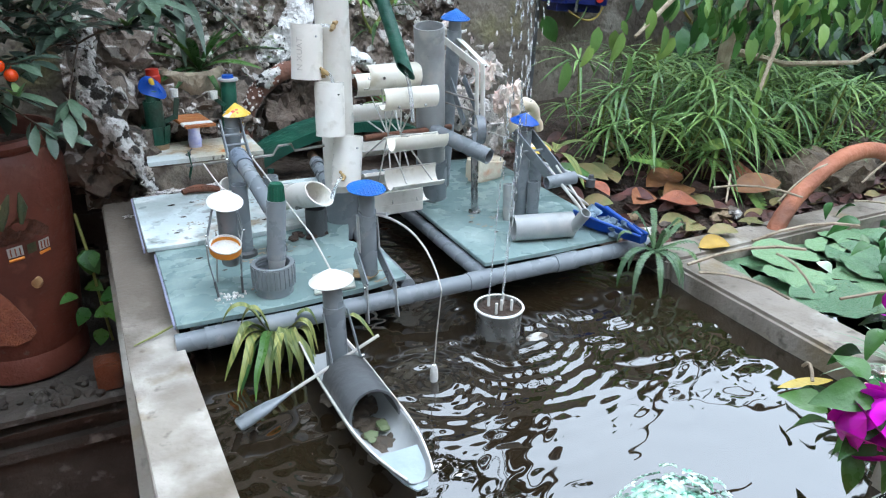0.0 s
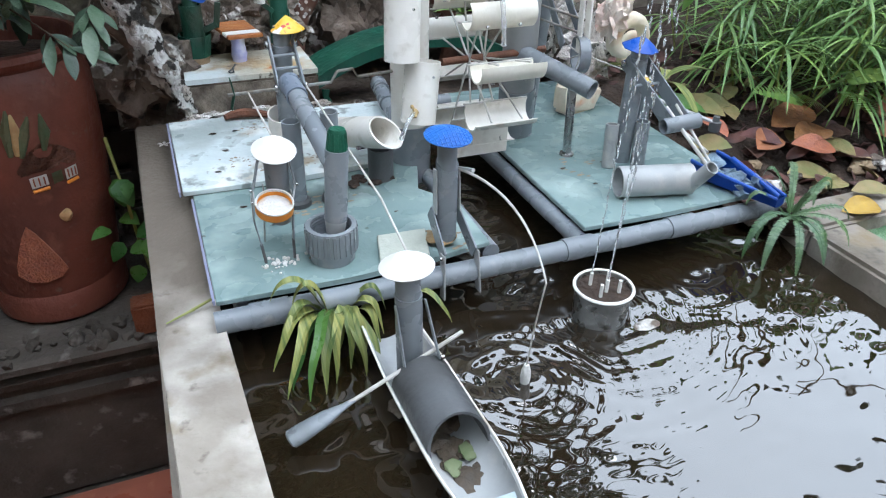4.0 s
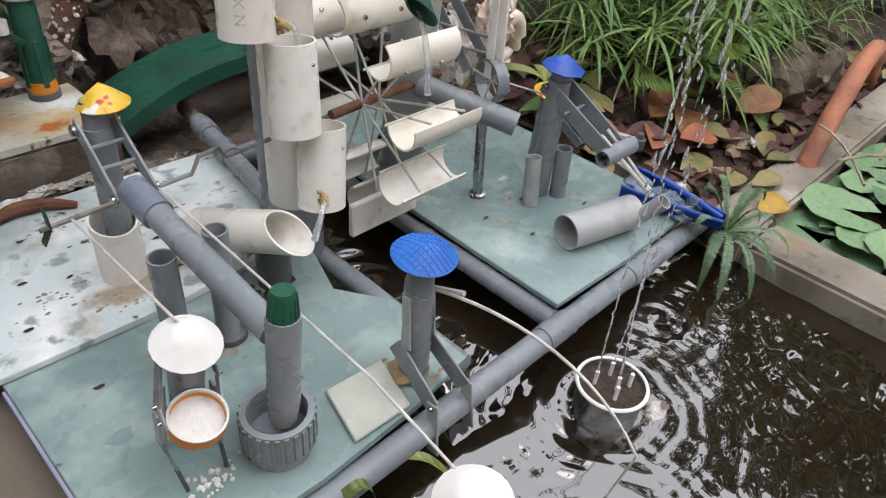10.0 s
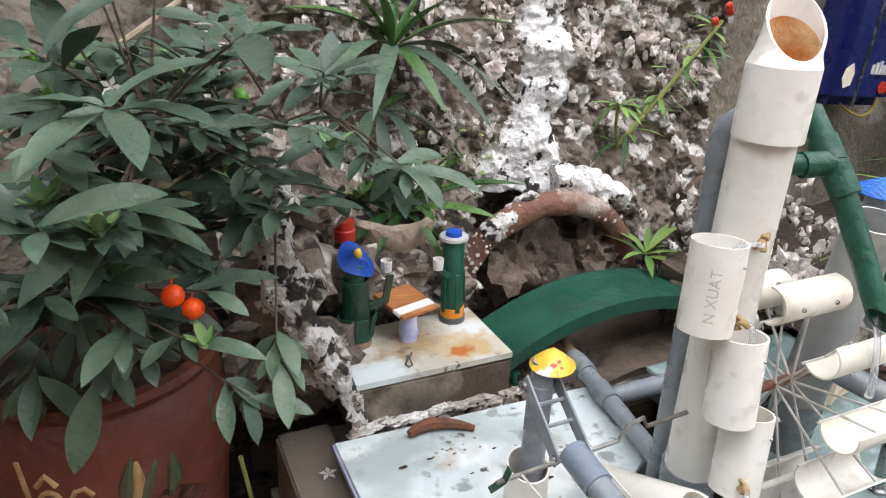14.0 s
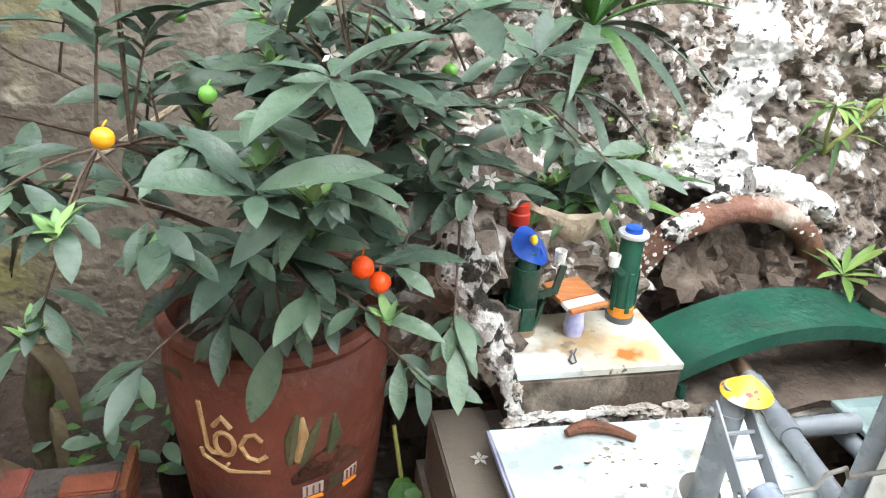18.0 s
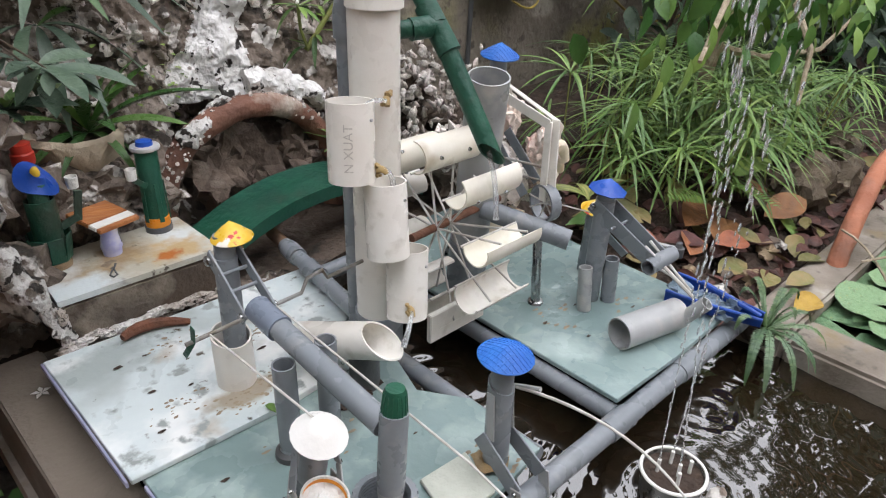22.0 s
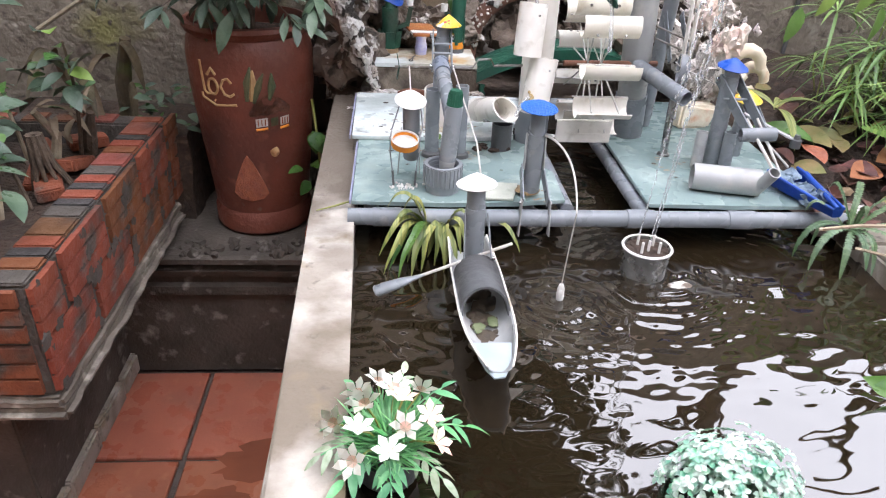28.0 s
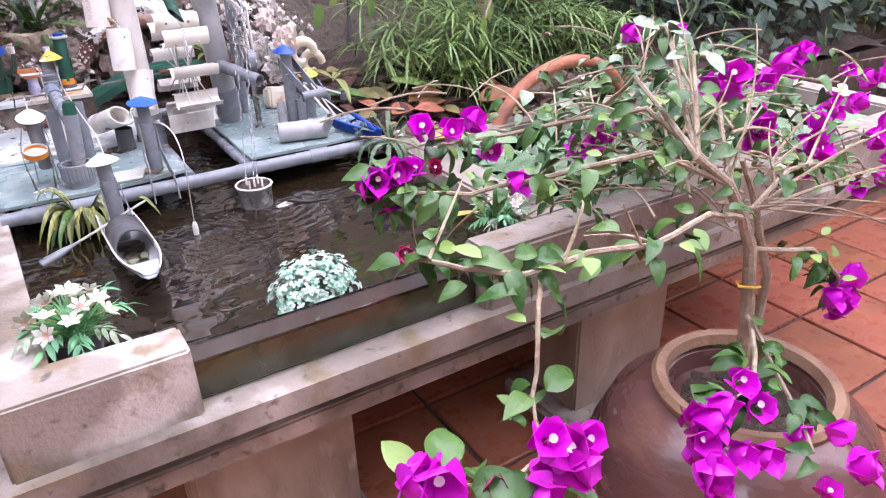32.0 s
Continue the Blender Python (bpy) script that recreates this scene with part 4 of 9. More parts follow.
part("bilge_sludge", bm, mat("bilge", (0.10, 0.075, 0.05), (0.055, 0.042, 0.03), 40, 0.6, 0.5, stain=[((0.20, 0.19, 0.13), 30, 0.58, 0.7)]), boat, "brown sludge in the hull")["kind"] = "stuff"
bm = B()
add_slab(bm, [(0.158, -0.325), (0.204, -0.325), (0.200, -0.352), (0.195, -0.372), (0.188, -0.386), (0.176, -0.388), (0.168, -0.374), (0.162, -0.352)], 0.7035, 0.7055)
part("bow_plate", bm, mat("bow_sheet", (0.40, 0.47, 0.50), (0.32, 0.38, 0.41), 14, 0.4, 0.1), boat, "pale bluish sheet at the bow", smooth=False)
bx, by = 0.1765, -0.139
fig = thing("rowing_figure", (bx, by, 0.69), "grey pipe figure in a white conical hat, rowing the boat", "garden figure", "pipe figures")
post(fig, "body", (bx, by, 0.676), (bx - 0.001, by + 0.002, 0.790), 0.0140)
post(fig, "neck", (bx - 0.001, by + 0.002, 0.786), (bx - 0.002, by + 0.004, 0.828), 0.0126)
conical_hat(fig, (bx - 0.002, by + 0.004, 0.823), 0.0275, 0.0160, WHITE_PAINT, "white painted conical hat", (-3, 3), 24)
for sx in (-1, 1):
    strip(fig, "arm", (bx + sx * 0.0155, by, 0.782), (bx + sx * 0.0185 + 0.002, by - 0.030, 0.727), 0.006, PVC_GREY)
screw(fig, (bx + 0.024, by - 0.030, 0.728), (1, 0, 0))
pad0, pad1, pad2 = V((0.226, -0.158, 0.745)), V((0.098, -0.172, 0.700)), V((0.040, -0.178, 0.680))
rod(fig, "paddle_shaft", [pad0, pad1], 0.0022, WIRE)
bm = B()
d = (pad2 - pad1).normalized()
add_tube(bm, [pad1 - d * 0.010, pad1 + d * 0.004, pad1 + d * 0.022, pad2 - d * 0.012, pad2 - d * 0.002, pad2], [0.0026, 0.0045, 0.0090, 0.0115, 0.0112, 0.0085], 16)
for v in bm.verts:
    v.co.z = 0.6 * v.co.z + 0.4 * (pad1.z + (pad2.z - pad1.z) * (v.co.x - pad1.x) / (pad2.x - pad1.x))
part("paddle_blade", bm, PVC_GREY, fig, "flattened tapering pipe paddle blade")

# winnowing figure with the orange sieve
wx, wy = 0.094, 0.098
fig = thing("winnowing_figure", (wx, wy, PT), "grey pipe figure in a white hat, shaking an orange sieve", "garden figure", "pipe figures")
post(fig, "body", (wx, wy, PT + 0.034), (wx - 0.003, wy - 0.030, 0.876), 0.0135)
conical_hat(fig, (wx - 0.004, wy - 0.034, 0.870), 0.0248, 0.0190, WHITE_PAINT, "white painted conical hat", (4, -16), 20)
siv = V((wx - 0.012, wy - 0.046, 0.806))
for sx in (-1, 1):
    sh, el, hd = V((wx - 0.004 + sx * 0.0155, wy - 0.022, 0.862)), V((wx - 0.008 + sx * 0.024, wy - 0.030, 0.822)), siv + V((sx * 0.0215, 0.004, 0.002))
    strip(fig, "upper_arm", sh, el, 0.010, PVC_GREY)
    strip(fig, "forearm", el, hd, 0.009, PVC_PALE)
    screw(fig, el + V((sx * 0.0015, 0, 0)), (sx, 0, 0), 0.002)
    strip(fig, "leg", (wx - 0.002 + sx * 0.015, wy - 0.006, 0.815), (wx - 0.004 + sx * 0.018, wy + 0.008, PT + 0.001), 0.007, PVC_PALE)
    knee = V((siv.x + sx * 0.023, siv.y + 0.020, 0.782))
    strip(fig, "thigh", siv + V((sx * 0.0225, 0.016, 0.010)), knee, 0.008, PVC_PALE)
    strip(fig, "shin", knee, (siv.x + sx * 0.019, siv.y + 0.012, 0.752), 0.008, PVC_GREY)
    rod(fig, "foot_wire", [(siv.x + sx * 0.019, siv.y + 0.012, 0.753), (siv.x + sx * 0.017, siv.y + 0.003, PT + 0.001)], 0.0018, PVC_DARK)
    screw(fig, siv + V((sx * 0.0225, 0.011, 0.003)), (sx, 0, 0), 0.0024)
bm = B()
ax = (0.05, -0.30, 1)
add_lathe(bm, [(0.0205, 0.0065), (0.0215, 0.006), (0.0215, -0.004), (0.019, -0.006), (0, -0.006)], siv, 30, ax)
add_lathe(bm, [(0.0205, 0.0065), (0.0198, 0.004), (0.0198, -0.003)], siv, 30, ax)
sv = part("sieve", bm, ORANGE_PLASTIC, fig, "orange cap used as a sieve")
bm = B()
add_lathe(bm, [(0.0216, 0.0058), (0.0217, 0.0078), (0.0200, 0.0078), (0.0196, 0.0052)], siv, 30, ax)
part("rim", bm, FOAM, sv, "pale plastic rim")
bm = B()
add_lathe(bm, [(0.0199, -0.0005), (0.012, 0.0006), (0, 0.001)], siv, 26, ax)
part("grain", bm, FOAM, sv, "white lining of the sieve")
bm = B()
for i in range(40):
    add_lump(bm, (siv.x + rng.gauss(0, 0.012), siv.y + rng.gauss(-0.004, 0.010), PT + 0.0015), spread(0.001, 0.003), i, 0.3, 0)
tagged(part("spilled_grain", bm, FOAM, None, "", False), "white grains spilled on the teal sheet", "grain", kind="stuff")

# mortar and pestle hammer
mx, my = 0.143, 0.044
mortar = thing("mortar", (mx, my, PT), "ribbed grey pipe collar used as a mortar", "mortar")
bm = B()
add_lathe(bm, [(0.0265, 0), (0.0265, 0.012), (0.0300, 0.013), (0.0300, 0.046), (0.0245, 0.046), (0.0235, 0.020), (0, 0.018)], (mx, my, PT), 40)
part("collar", bm, PVC_GREY, mortar)
for k in range(26):
    a = 2 * math.pi * k / 26
    bm = B()
    c = V((mx + 0.0302 * math.cos(a), my + 0.0302 * math.sin(a), PT))
    s, d = V((-math.sin(a), math.cos(a), 0)) * 0.0022, V((math.cos(a), math.sin(a), 0)) * 0.0013
    q = [bm.verts.new(c + s * i + d * j + V((0, 0, h))) for h in (0.015, 0.0445) for i, j in ((-1, -1), (1, -1), (0.7, 1), (-0.7, 1))]
    for f in ((0, 1, 5, 4), (1, 2, 6, 5), (2, 3, 7, 6), (3, 0, 4, 7), (0, 3, 2, 1), (4, 5, 6, 7)):
        bm.faces.new([q[i] for i in f])
    part("rib", bm, PVC_GREY, mortar, smooth=False)
for k in range(5):
    bm = B()
    add_lathe(bm, [(0.0243, 0.026 + k * 0.004), (0.0235, 0.028 + k * 0.004), (0.0243, 0.030 + k * 0.004)], (mx, my, PT), 30)
    part("thread", bm, PVC_GREY, mortar)
ham = thing("pounding_hammer", (0.15, 0.14, 0.86), "grey pipe hammer with a green-capped head, tilting on the axle", "hammer")
h0, h1 = V((0.1475, 0.246, 0.874)), V((0.1545, 0.058, 0.845))
rod(ham, "lever", [h0, h1], 0.0122, PVC_GREY, seg=18)
dd = (h1 - h0).normalized()
rod(ham, "sleeve", [h0 - dd * 0.012, h0 + dd * 0.030], 0.0146, mat("pvc_blue_grey", (0.21, 0.25, 0.31), (0.17, 0.20, 0.25), 12, 0.35, 0.05), seg=18)
pt, pb = V((0.158, 0.046, 0.893)), V((0.1475, 0.0425, 0.760))
pd = (pb - pt).normalized()
rod(ham, "head", [pt + pd * 0.024, pb - pd * 0.022], 0.0134, PVC_GREY, seg=20)
bm = B()
add_tube(bm, [pb - pd * 0.024, pb - pd * 0.004, pb], [0.0132, 0.0108, 0.009], 18)
part("head_tip", bm, PVC_PALE, ham)
bm = B()
add_tube(bm, [pt + pd * 0.002, pt, pt + pd * 0.003, pt + pd * 0.026], [0.0075, 0.0088, 0.0100, 0.0120], 20)
ribs_ = []
for k in range(16):
    a = 2 * math.pi * k / 16
    s, u, _ = axes(pd)
    o = (s * math.cos(a) + u * math.sin(a))
    ribs_.append((pt + pd * 0.004 + o * 0.0101, pt + pd * 0.0245 + o * 0.0119))
cap = part("cap", bm, GREEN_CAP, ham, "dark green ribbed bottle cap")
for a, b in ribs_:
    bm = B()
    add_tube(bm, [a, b], 0.0008, 4)
    part("rib", bm, GREEN_CAP, cap)

# axle figure with the yellow printed hat
ax_, ay_ = 0.150, 0.326
fig = thing("axle_figure", (ax_, ay_, PT), "grey pipe figure in a yellow hat, standing in a white cup", "garden figure", "pipe figures")
bm = B()
add_pipe(bm, (ax_ - 0.004, ay_, PT + 0.009), (ax_ - 0.004, ay_, 0.806), 0.0232, 0.0022, 30, slant1=0.006, toward=(0, 1, 0))
part("cup", bm, PVC_WHITE, fig, "white pipe cup")
post(fig, "body", (ax_, ay_, 0.745), (ax_ + 0.004, ay_ + 0.004, 0.905), 0.0132)
post(fig, "neck", (ax_ + 0.004, ay_ + 0.004, 0.90), (ax_ + 0.006, ay_ + 0.006, 0.930), 0.0118)
conical_hat(fig, (ax_ + 0.014, ay_ + 0.002, 0.926), 0.0235, 0.0200, YELLOW_TIN, "yellow tin hat with red print", (-2, 2), 24)
AXZ, AXY = 0.868, 0.262
for sx in (-1, 1):
    strip(fig, "arm", (ax_ + sx * 0.0165 + 0.003, ay_ + 0.008, 0.912), (ax_ + sx * 0.0175, AXY - 0.004, AXZ - 0.003), 0.017, PVC_GREY, 0.0026)
    screw(fig, (ax_ + sx * 0.0205 + 0.003, ay_ + 0.004, 0.906), (sx, 0, 0), 0.006)
    screw(fig, (ax_ + sx * 0.0205, AXY, AXZ), (sx, 0, 0), 0.005)
for f in (0.35, 0.62):
    p = V((ax_, ay_ + 0.008, 0.912)).lerp(V((ax_, AXY, AXZ)), f)
    rod(fig, "cross_bar", [p + V((-0.017, 0, 0)), p + V((0.018, 0, 0))], 0.0022, PVC_GREY)
axle = thing("cranked_axle", (0.19, AXY, AXZ), "thin cranked wire axle running from the figure to the water wheel", "axle")
rod(axle, "shaft", [(0.066, AXY - 0.006, AXZ), (0.205, AXY, AXZ), (0.215, AXY + 0.002, AXZ + 0.014), (0.238, AXY + 0.006, AXZ + 0.014), (0.244, AXY + 0.006, AXZ + 0.002), (0.40, AXY + 0.006, AXZ + 0.01)], 0.0023, WIRE_GREY, seg=8)
for z in (1, -1):
    strip(axle, "vane", (0.074, AXY - 0.006, AXZ), (0.070, AXY - 0.016 * z - 0.004, AXZ + 0.026 * z), 0.007, GREEN_CAP, 0.0012, (1, 0.2, 0))
rod(axle, "cord", [(0.170, AXY - 0.003, AXZ), (0.186, -0.02, 0.835), (bx + 0.006, by + 0.022, 0.822)], 0.0013, WIRE, "long white cord")
rod(axle, "cord", [(0.092, AXY - 0.004, AXZ), (wx - 0.004, wy - 0.026, 0.884)], 0.0012, WIRE, "white cord")

# small posts on the platform
for x, y, z1, r in ((0.132, 0.187, 0.850, 0.0122), (0.181, 0.184, 0.858, 0.0116)):
    p = thing("short_pipe_post", (x, y, PT), "short upright grey pipe on the platform", "pipe", "short posts")
    post(p, "tube", (x, y, PT), (x, y, z1), r)
    bm = B()
    add_lathe(bm, [(r + 0.006, 0), (r + 0.005, 0.006), (r, 0.009)], (x, y, PT + 0.0005), 22)
    part("foot_ring", bm, PVC_DARK, p)

# central white pole with its three cups
px, py = 0.324, 0.273
pole = thing("white_water_pole", (px, py, PT), "tall white plastic pipe pole, stained, feeding water to three cups", "pole")
bm = B()
add_pipe(bm, (px, py, 0.775), (px - 0.004, py - 0.004, 1.168), 0.0278, 0.0025, 32)
part("lower_pipe", bm, PVC_WHITE, pole)
bm = B()
add_pipe(bm, (px - 0.006, py - 0.008, 1.163), (px - 0.005, py - 0.008, 1.226), 0.0305, 0.0025, 32)
mouth = [[bm.verts.new((px - 0.005 + tx_ + rr * math.cos(a), py - 0.008 + rr * math.sin(a), z + sl * (math.cos(a) * 0.45 + math.sin(a)))) for a in (2 * math.pi * k / 32 for k in range(32))] for rr, z, sl, tx_ in ((0.0305, 1.2255, 0.0, 0.0), (0.0275, 1.234, 0.003, 0.001), (0.0255, 1.244, 0.014, 0.003), (0.0250, 1.258, 0.024, 0.004), (0.0228, 1.258, 0.024, 0.004), (0.0232, 1.240, 0.012, 0.003), (0.026, 1.226, 0.0, 0.001))]
for a, b in zip(mouth, mouth[1:]):
    for k in range(32):
        bm.faces.new((a[k], a[(k + 1) % 32], b[(k + 1) % 32], b[k]))
part("upper_sleeve", bm, PVC_WHITE, pole, "wider white sleeve with a slanted open mouth, rusty inside")
bm = B()
add_pipe(bm, (px - 0.004, py - 0.008, 1.200), (px - 0.002, py - 0.008, 1.247), 0.0226, 0.0006, 32, slant1=0.016, toward=(0.45, 1.0, 0))
part("rusty_lining", bm, RUST, pole, "rust-yellow deposit inside the mouth")
bm = B()
add_lathe(bm, [(0.0226, 0), (0.016, 0.002), (0, 0.004)], (px - 0.004, py - 0.008, 1.212), 24)
part("rusty_water", bm, RUST, pole)
bm = B()
add_pipe(bm, (px + 0.002, py + 0.002, 0.70), (px + 0.001, py + 0.001, 0.790), 0.0310, 0.0028, 30)
part("base_collar", bm, PVC_GREY, pole)
cups = []
for tx, ty, tz, bx_, by_, bz, r in ((0.2725, 0.2505, 1.077, 0.266, 0.243, 0.993, 0.0252), (0.297, 0.226, 0.989, 0.292, 0.215, 0.904, 0.0240), (0.324, 0.219, 0.900, 0.312, 0.206, 0.818, 0.0245)):
    bm = B()
    add_pipe(bm, (bx_, by_, bz), (tx, ty, tz), r, 0.002, 32)
    add_lathe(bm, [(r - 0.002, 0.004), (0, 0.004)], (bx_, by_, bz), 30, (V((tx, ty, tz)) - V((bx_, by_, bz))))
    c = part("cup", bm, PVC_WHITE, pole, "white pipe cup with drip stains")
    u = (V((tx, ty, tz)) - V((bx_, by_, bz))).normalized()
    screw(c, V((tx, ty, tz)) - u * 0.016 + V((0.30, -0.95, 0)) * r, (0.3, -0.95, 0), 0.0018)
    cups.append((V((tx, ty, tz)), V((bx_, by_, bz)), u, r))
for at, d in ((V((px - 0.010, py - 0.030, 1.072)), V((-0.5, -0.8, 0.1))), (cups[0][1] + cups[0][2] * 0.012 + V((0.020, -0.017, 0)), V((0.6, -0.7, 0.1))), (cups[2][1] + cups[2][2] * 0.022 + V((-0.013, -0.021, 0)), V((-0.45, -0.85, 0.2)))):
    bm = B()
    add_tube(bm, bezier(at, at + d * 0.007 + V((0, 0, 0.002)), at + d * 0.012 + V((0, 0, -0.005)), 4), [0.0045, 0.0042, 0.0038, 0.0034, 0.003], 10)
    for k in range(5):
        add_lump(bm, at + V((spread(-0.008, 0.008), spread(-0.004, 0.002), spread(-0.007, 0.009))), spread(0.002, 0.004), k, 0.4, 1)
    part("spout", bm, mat("spout_glue", (0.42, 0.30, 0.13), (0.28, 0.19, 0.09), 60, 0.6, 0.4), pole, "small spout in yellow-brown glue")
for i, (a, b, c) in enumerate((((px - 0.018, py - 0.040, 1.074), (0.285, 0.240, 1.082), (0.281, 0.252, 1.052)), ((0.292, 0.222, 1.006), (0.301, 0.212, 1.004), (0.303, 0.220, 0.965)), ((0.297, 0.180, 0.842), (0.283, 0.166, 0.842), (0.274, 0.168, 0.812)))):
    bm = B()
    add_tube(bm, bezier(a, b, c, 8), [0.0022, 0.0024, 0.0026, 0.0026, 0.0028, 0.003, 0.0032, 0.0034, 0.0036], 8)
    part("water_trickle", bm, JET, pole, "thin trickle of clear water").visible_shadow = False
# printed characters running up the upper cup
fc = bpy.data.curves.new("print", "FONT")
fc.body, fc.size = "N XUAT", 0.0135
fo = bpy.data.objects.new("print", fc)
tm = fo.to_mesh()
bm = B()
vs = []
u0, r0 = cups[0][2], cups[0][3] + 0.0003
for v in tm.vertices:
    a = radians(228) - (v.co.y - 0.004) / r0
    o = V((math.cos(a), math.sin(a), 0))
    vs.append(bm.verts.new(cups[0][1] + u0 * (0.014 + v.co.x) + (o - u0 * o.dot(u0)).normalized() * r0))
for p in tm.polygons:
    bm.faces.new([vs[k] for k in p.vertices])
fo.to_mesh_clear()
bpy.data.objects.remove(fo)
part("print", bm, mat("pencil", (0.60, 0.56, 0.50)), pole, "faded printed letters", smooth=False)
feed = thing("feed_pipe", (0.315, 0.305, PT), "grey feed pipe rising behind the white pole to an elbow", "pipe")
rod(feed, "riser", [(0.322, 0.318, 0.70), (0.3125, 0.308, 1.150)], 0.0108, PVC_GREY, seg=18)
bm = B()
add_tube(bm, [(0.3125, 0.308, 1.125), (0.3125, 0.308, 1.15), (0.3135, 0.306, 1.163), (0.317, 0.298, 1.170), (0.321, 0.285, 1.171)], 0.0132, 18)
part("elbow", bm, PVC_GREY, feed)
spout = thing("green_spout", (0.385, 0.25, 1.0), "dark green plastic spout pipe teed off the white pole", "spout")
tee, tip_ = V((0.390, 0.247, 1.138)), V((0.409, 0.174, 1.008))
rod(spout, "stub", [(px + 0.020, py - 0.010, 1.136), tee], 0.0098, PVC_GREEN, seg=16)
rod(spout, "stub_sleeve", [(px + 0.036, py - 0.016, 1.136), tee.lerp(V((px + 0.020, py - 0.010, 1.136)), 0.18)], 0.0122, PVC_GREEN, seg=16)
bm = B()
add_pipe(bm, (0.3965, 0.290, 1.176), tee, 0.0112, 0.0018, 18)
part("upper_pipe", bm, PVC_GREEN, spout)
bm = B()
add_pipe(bm, tee, tip_, 0.0112, 0.0018, 18, slant1=0.016, toward=(0.3, 0.6, 1))
part("lower_pipe", bm, PVC_GREEN, spout)
bm = B()
add_tube(bm, [tee + V((0.001, 0.020, 0.018)), tee + V((0.004, -0.017, -0.026))], 0.0134, 18)
part("tee", bm, PVC_GREEN, spout)
bm = B()
add_tube(bm, bezier((0.413, 0.184, 1.008), (0.418, 0.172, 0.985), (0.420, 0.170, 0.925), 8), [0.004, 0.0036, 0.0032, 0.003, 0.0034, 0.003, 0.0036, 0.003, 0.004], 8)
part("water_stream", bm, JET, spout, "clear falling water").visible_shadow = False

# tipping tube
tub = thing("tipping_tube", (0.255, 0.23, PT), "white plastic tube pivoting on a grey stub, mouth cut slanted", "tipping tube")
t0, t1 = V((0.220, 0.298, 0.778)), V((0.259, 0.187, 0.817))
bm = B()
add_pipe(bm, t0, t1, 0.0222, 0.0022, 30, slant1=-0.018)
td = (t1 - t0).normalized()
add_lathe(bm, [(0.0205, 0.06), (0, 0.06)], t0, 26, td)
part("tube", bm, PVC_WHITE, tub)
post(tub, "stub", (0.262, 0.226, PT), (0.262, 0.226, 0.778), 0.0185, PVC_DARK)
rod(tub, "pivot", [(0.226, 0.220, 0.784), (0.284, 0.236, 0.784)], 0.003, STEEL)
bm = B()
for i in range(9):
    add_lump(bm, (0.245 + spread(-0.03, 0.03), 0.215 + spread(-0.012, 0.012), PT + 0.004), spread(0.004, 0.010), i, 0.5, 1, squash=(1, 1, 0.5))
part("sludge", bm, SOIL, tub, "dark sludge at the foot")

# diagonal pipe at the back
dg = thing("supply_pipe", (0.345, 0.42, 0.75), "grey pipe with sleeves running back over the gap to the bridge", "pipe")
p0, p1 = V((0.366, 0.60, 0.757)), V((0.324, 0.305, 0.757))
rod(dg, "tube", [p0.lerp(p1, 0.17), p1], 0.0120, PVC_GREY, seg=18)
rod(dg, "rusty_end", [p0, p0.lerp(p1, 0.18)], 0.0105, mat("rusty_pipe", (0.22, 0.13, 0.07), (0.14, 0.09, 0.06), 30, 0.8, 0.3), seg=16)
for f in (0.27, 0.50):
    rod(dg, "sleeve", [p0.lerp(p1, f - 0.06), p0.lerp(p1, f + 0.06)], 0.0148, PVC_GREY, seg=18)

# water wheel of half-pipe buckets
WC, WR = V((0.424, 0.262, 0.880)), 0.104
wheel = thing("water_wheel", tuple(WC - V((0, 0, WR))), "water wheel of split white pipe buckets on wire spokes", "water wheel")
for k in range(9):
    a = radians(40 * k + 8)
    c = WC + V((0, math.cos(a) * WR, math.sin(a) * WR))
    tang = V((0, -math.sin(a), math.cos(a)))
    bm = B()
    add_pipe(bm, c + V((-0.048, 0, 0)), c + V((0.048, 0, 0)), 0.0210, 0.0019, 24, toward=tuple(tang), arc=(-5, 185))
    b = part("bucket", bm, PVC_CREAM if k in (1, 2, 3, 4) else PVC_WHITE, wheel, "split white pipe bucket" if k not in (1, 2, 3, 4) else "yellowed split pipe bucket")
    ray = V((0, math.cos(a), math.sin(a)))
    for x in (-0.024, 0.024):
        rod(b, "spoke", [WC + V((x * 0.5, 0, 0)), c + V((x, 0, 0)) + ray * 0.0185 - tang * 0.004], 0.0015, WIRE)
        screw(b, c + V((x, 0, 0)) + tang * 0.0212, tuple(tang), 0.0026)
    rod(b, "crossbar", [c + V((-0.052, 0, 0)) - ray * 0.020 - tang * 0.003, c + V((0.047, 0, 0)) - ray * 0.020 - tang * 0.003], 0.0014, WIRE)
bm = B()
add_tube(bm, [WC + V((-0.055, 0, 0)), WC + V((0.12, 0.012, 0))], 0.0055, 12)
part("hub", bm, mat("hub_wood", (0.20, 0.085, 0.05), (0.12, 0.055, 0.035), 30, 0.7, 0.4), wheel, "reddish brown hub rod")
bm = B()
add_box(bm, (0.36, 0.214, 0.748), (0.46, 0.222, 0.790), None, 0.001)
part("splash_plate", bm, PVC_WHITE, wheel, "whitish splash plate above the gap", smooth=False)

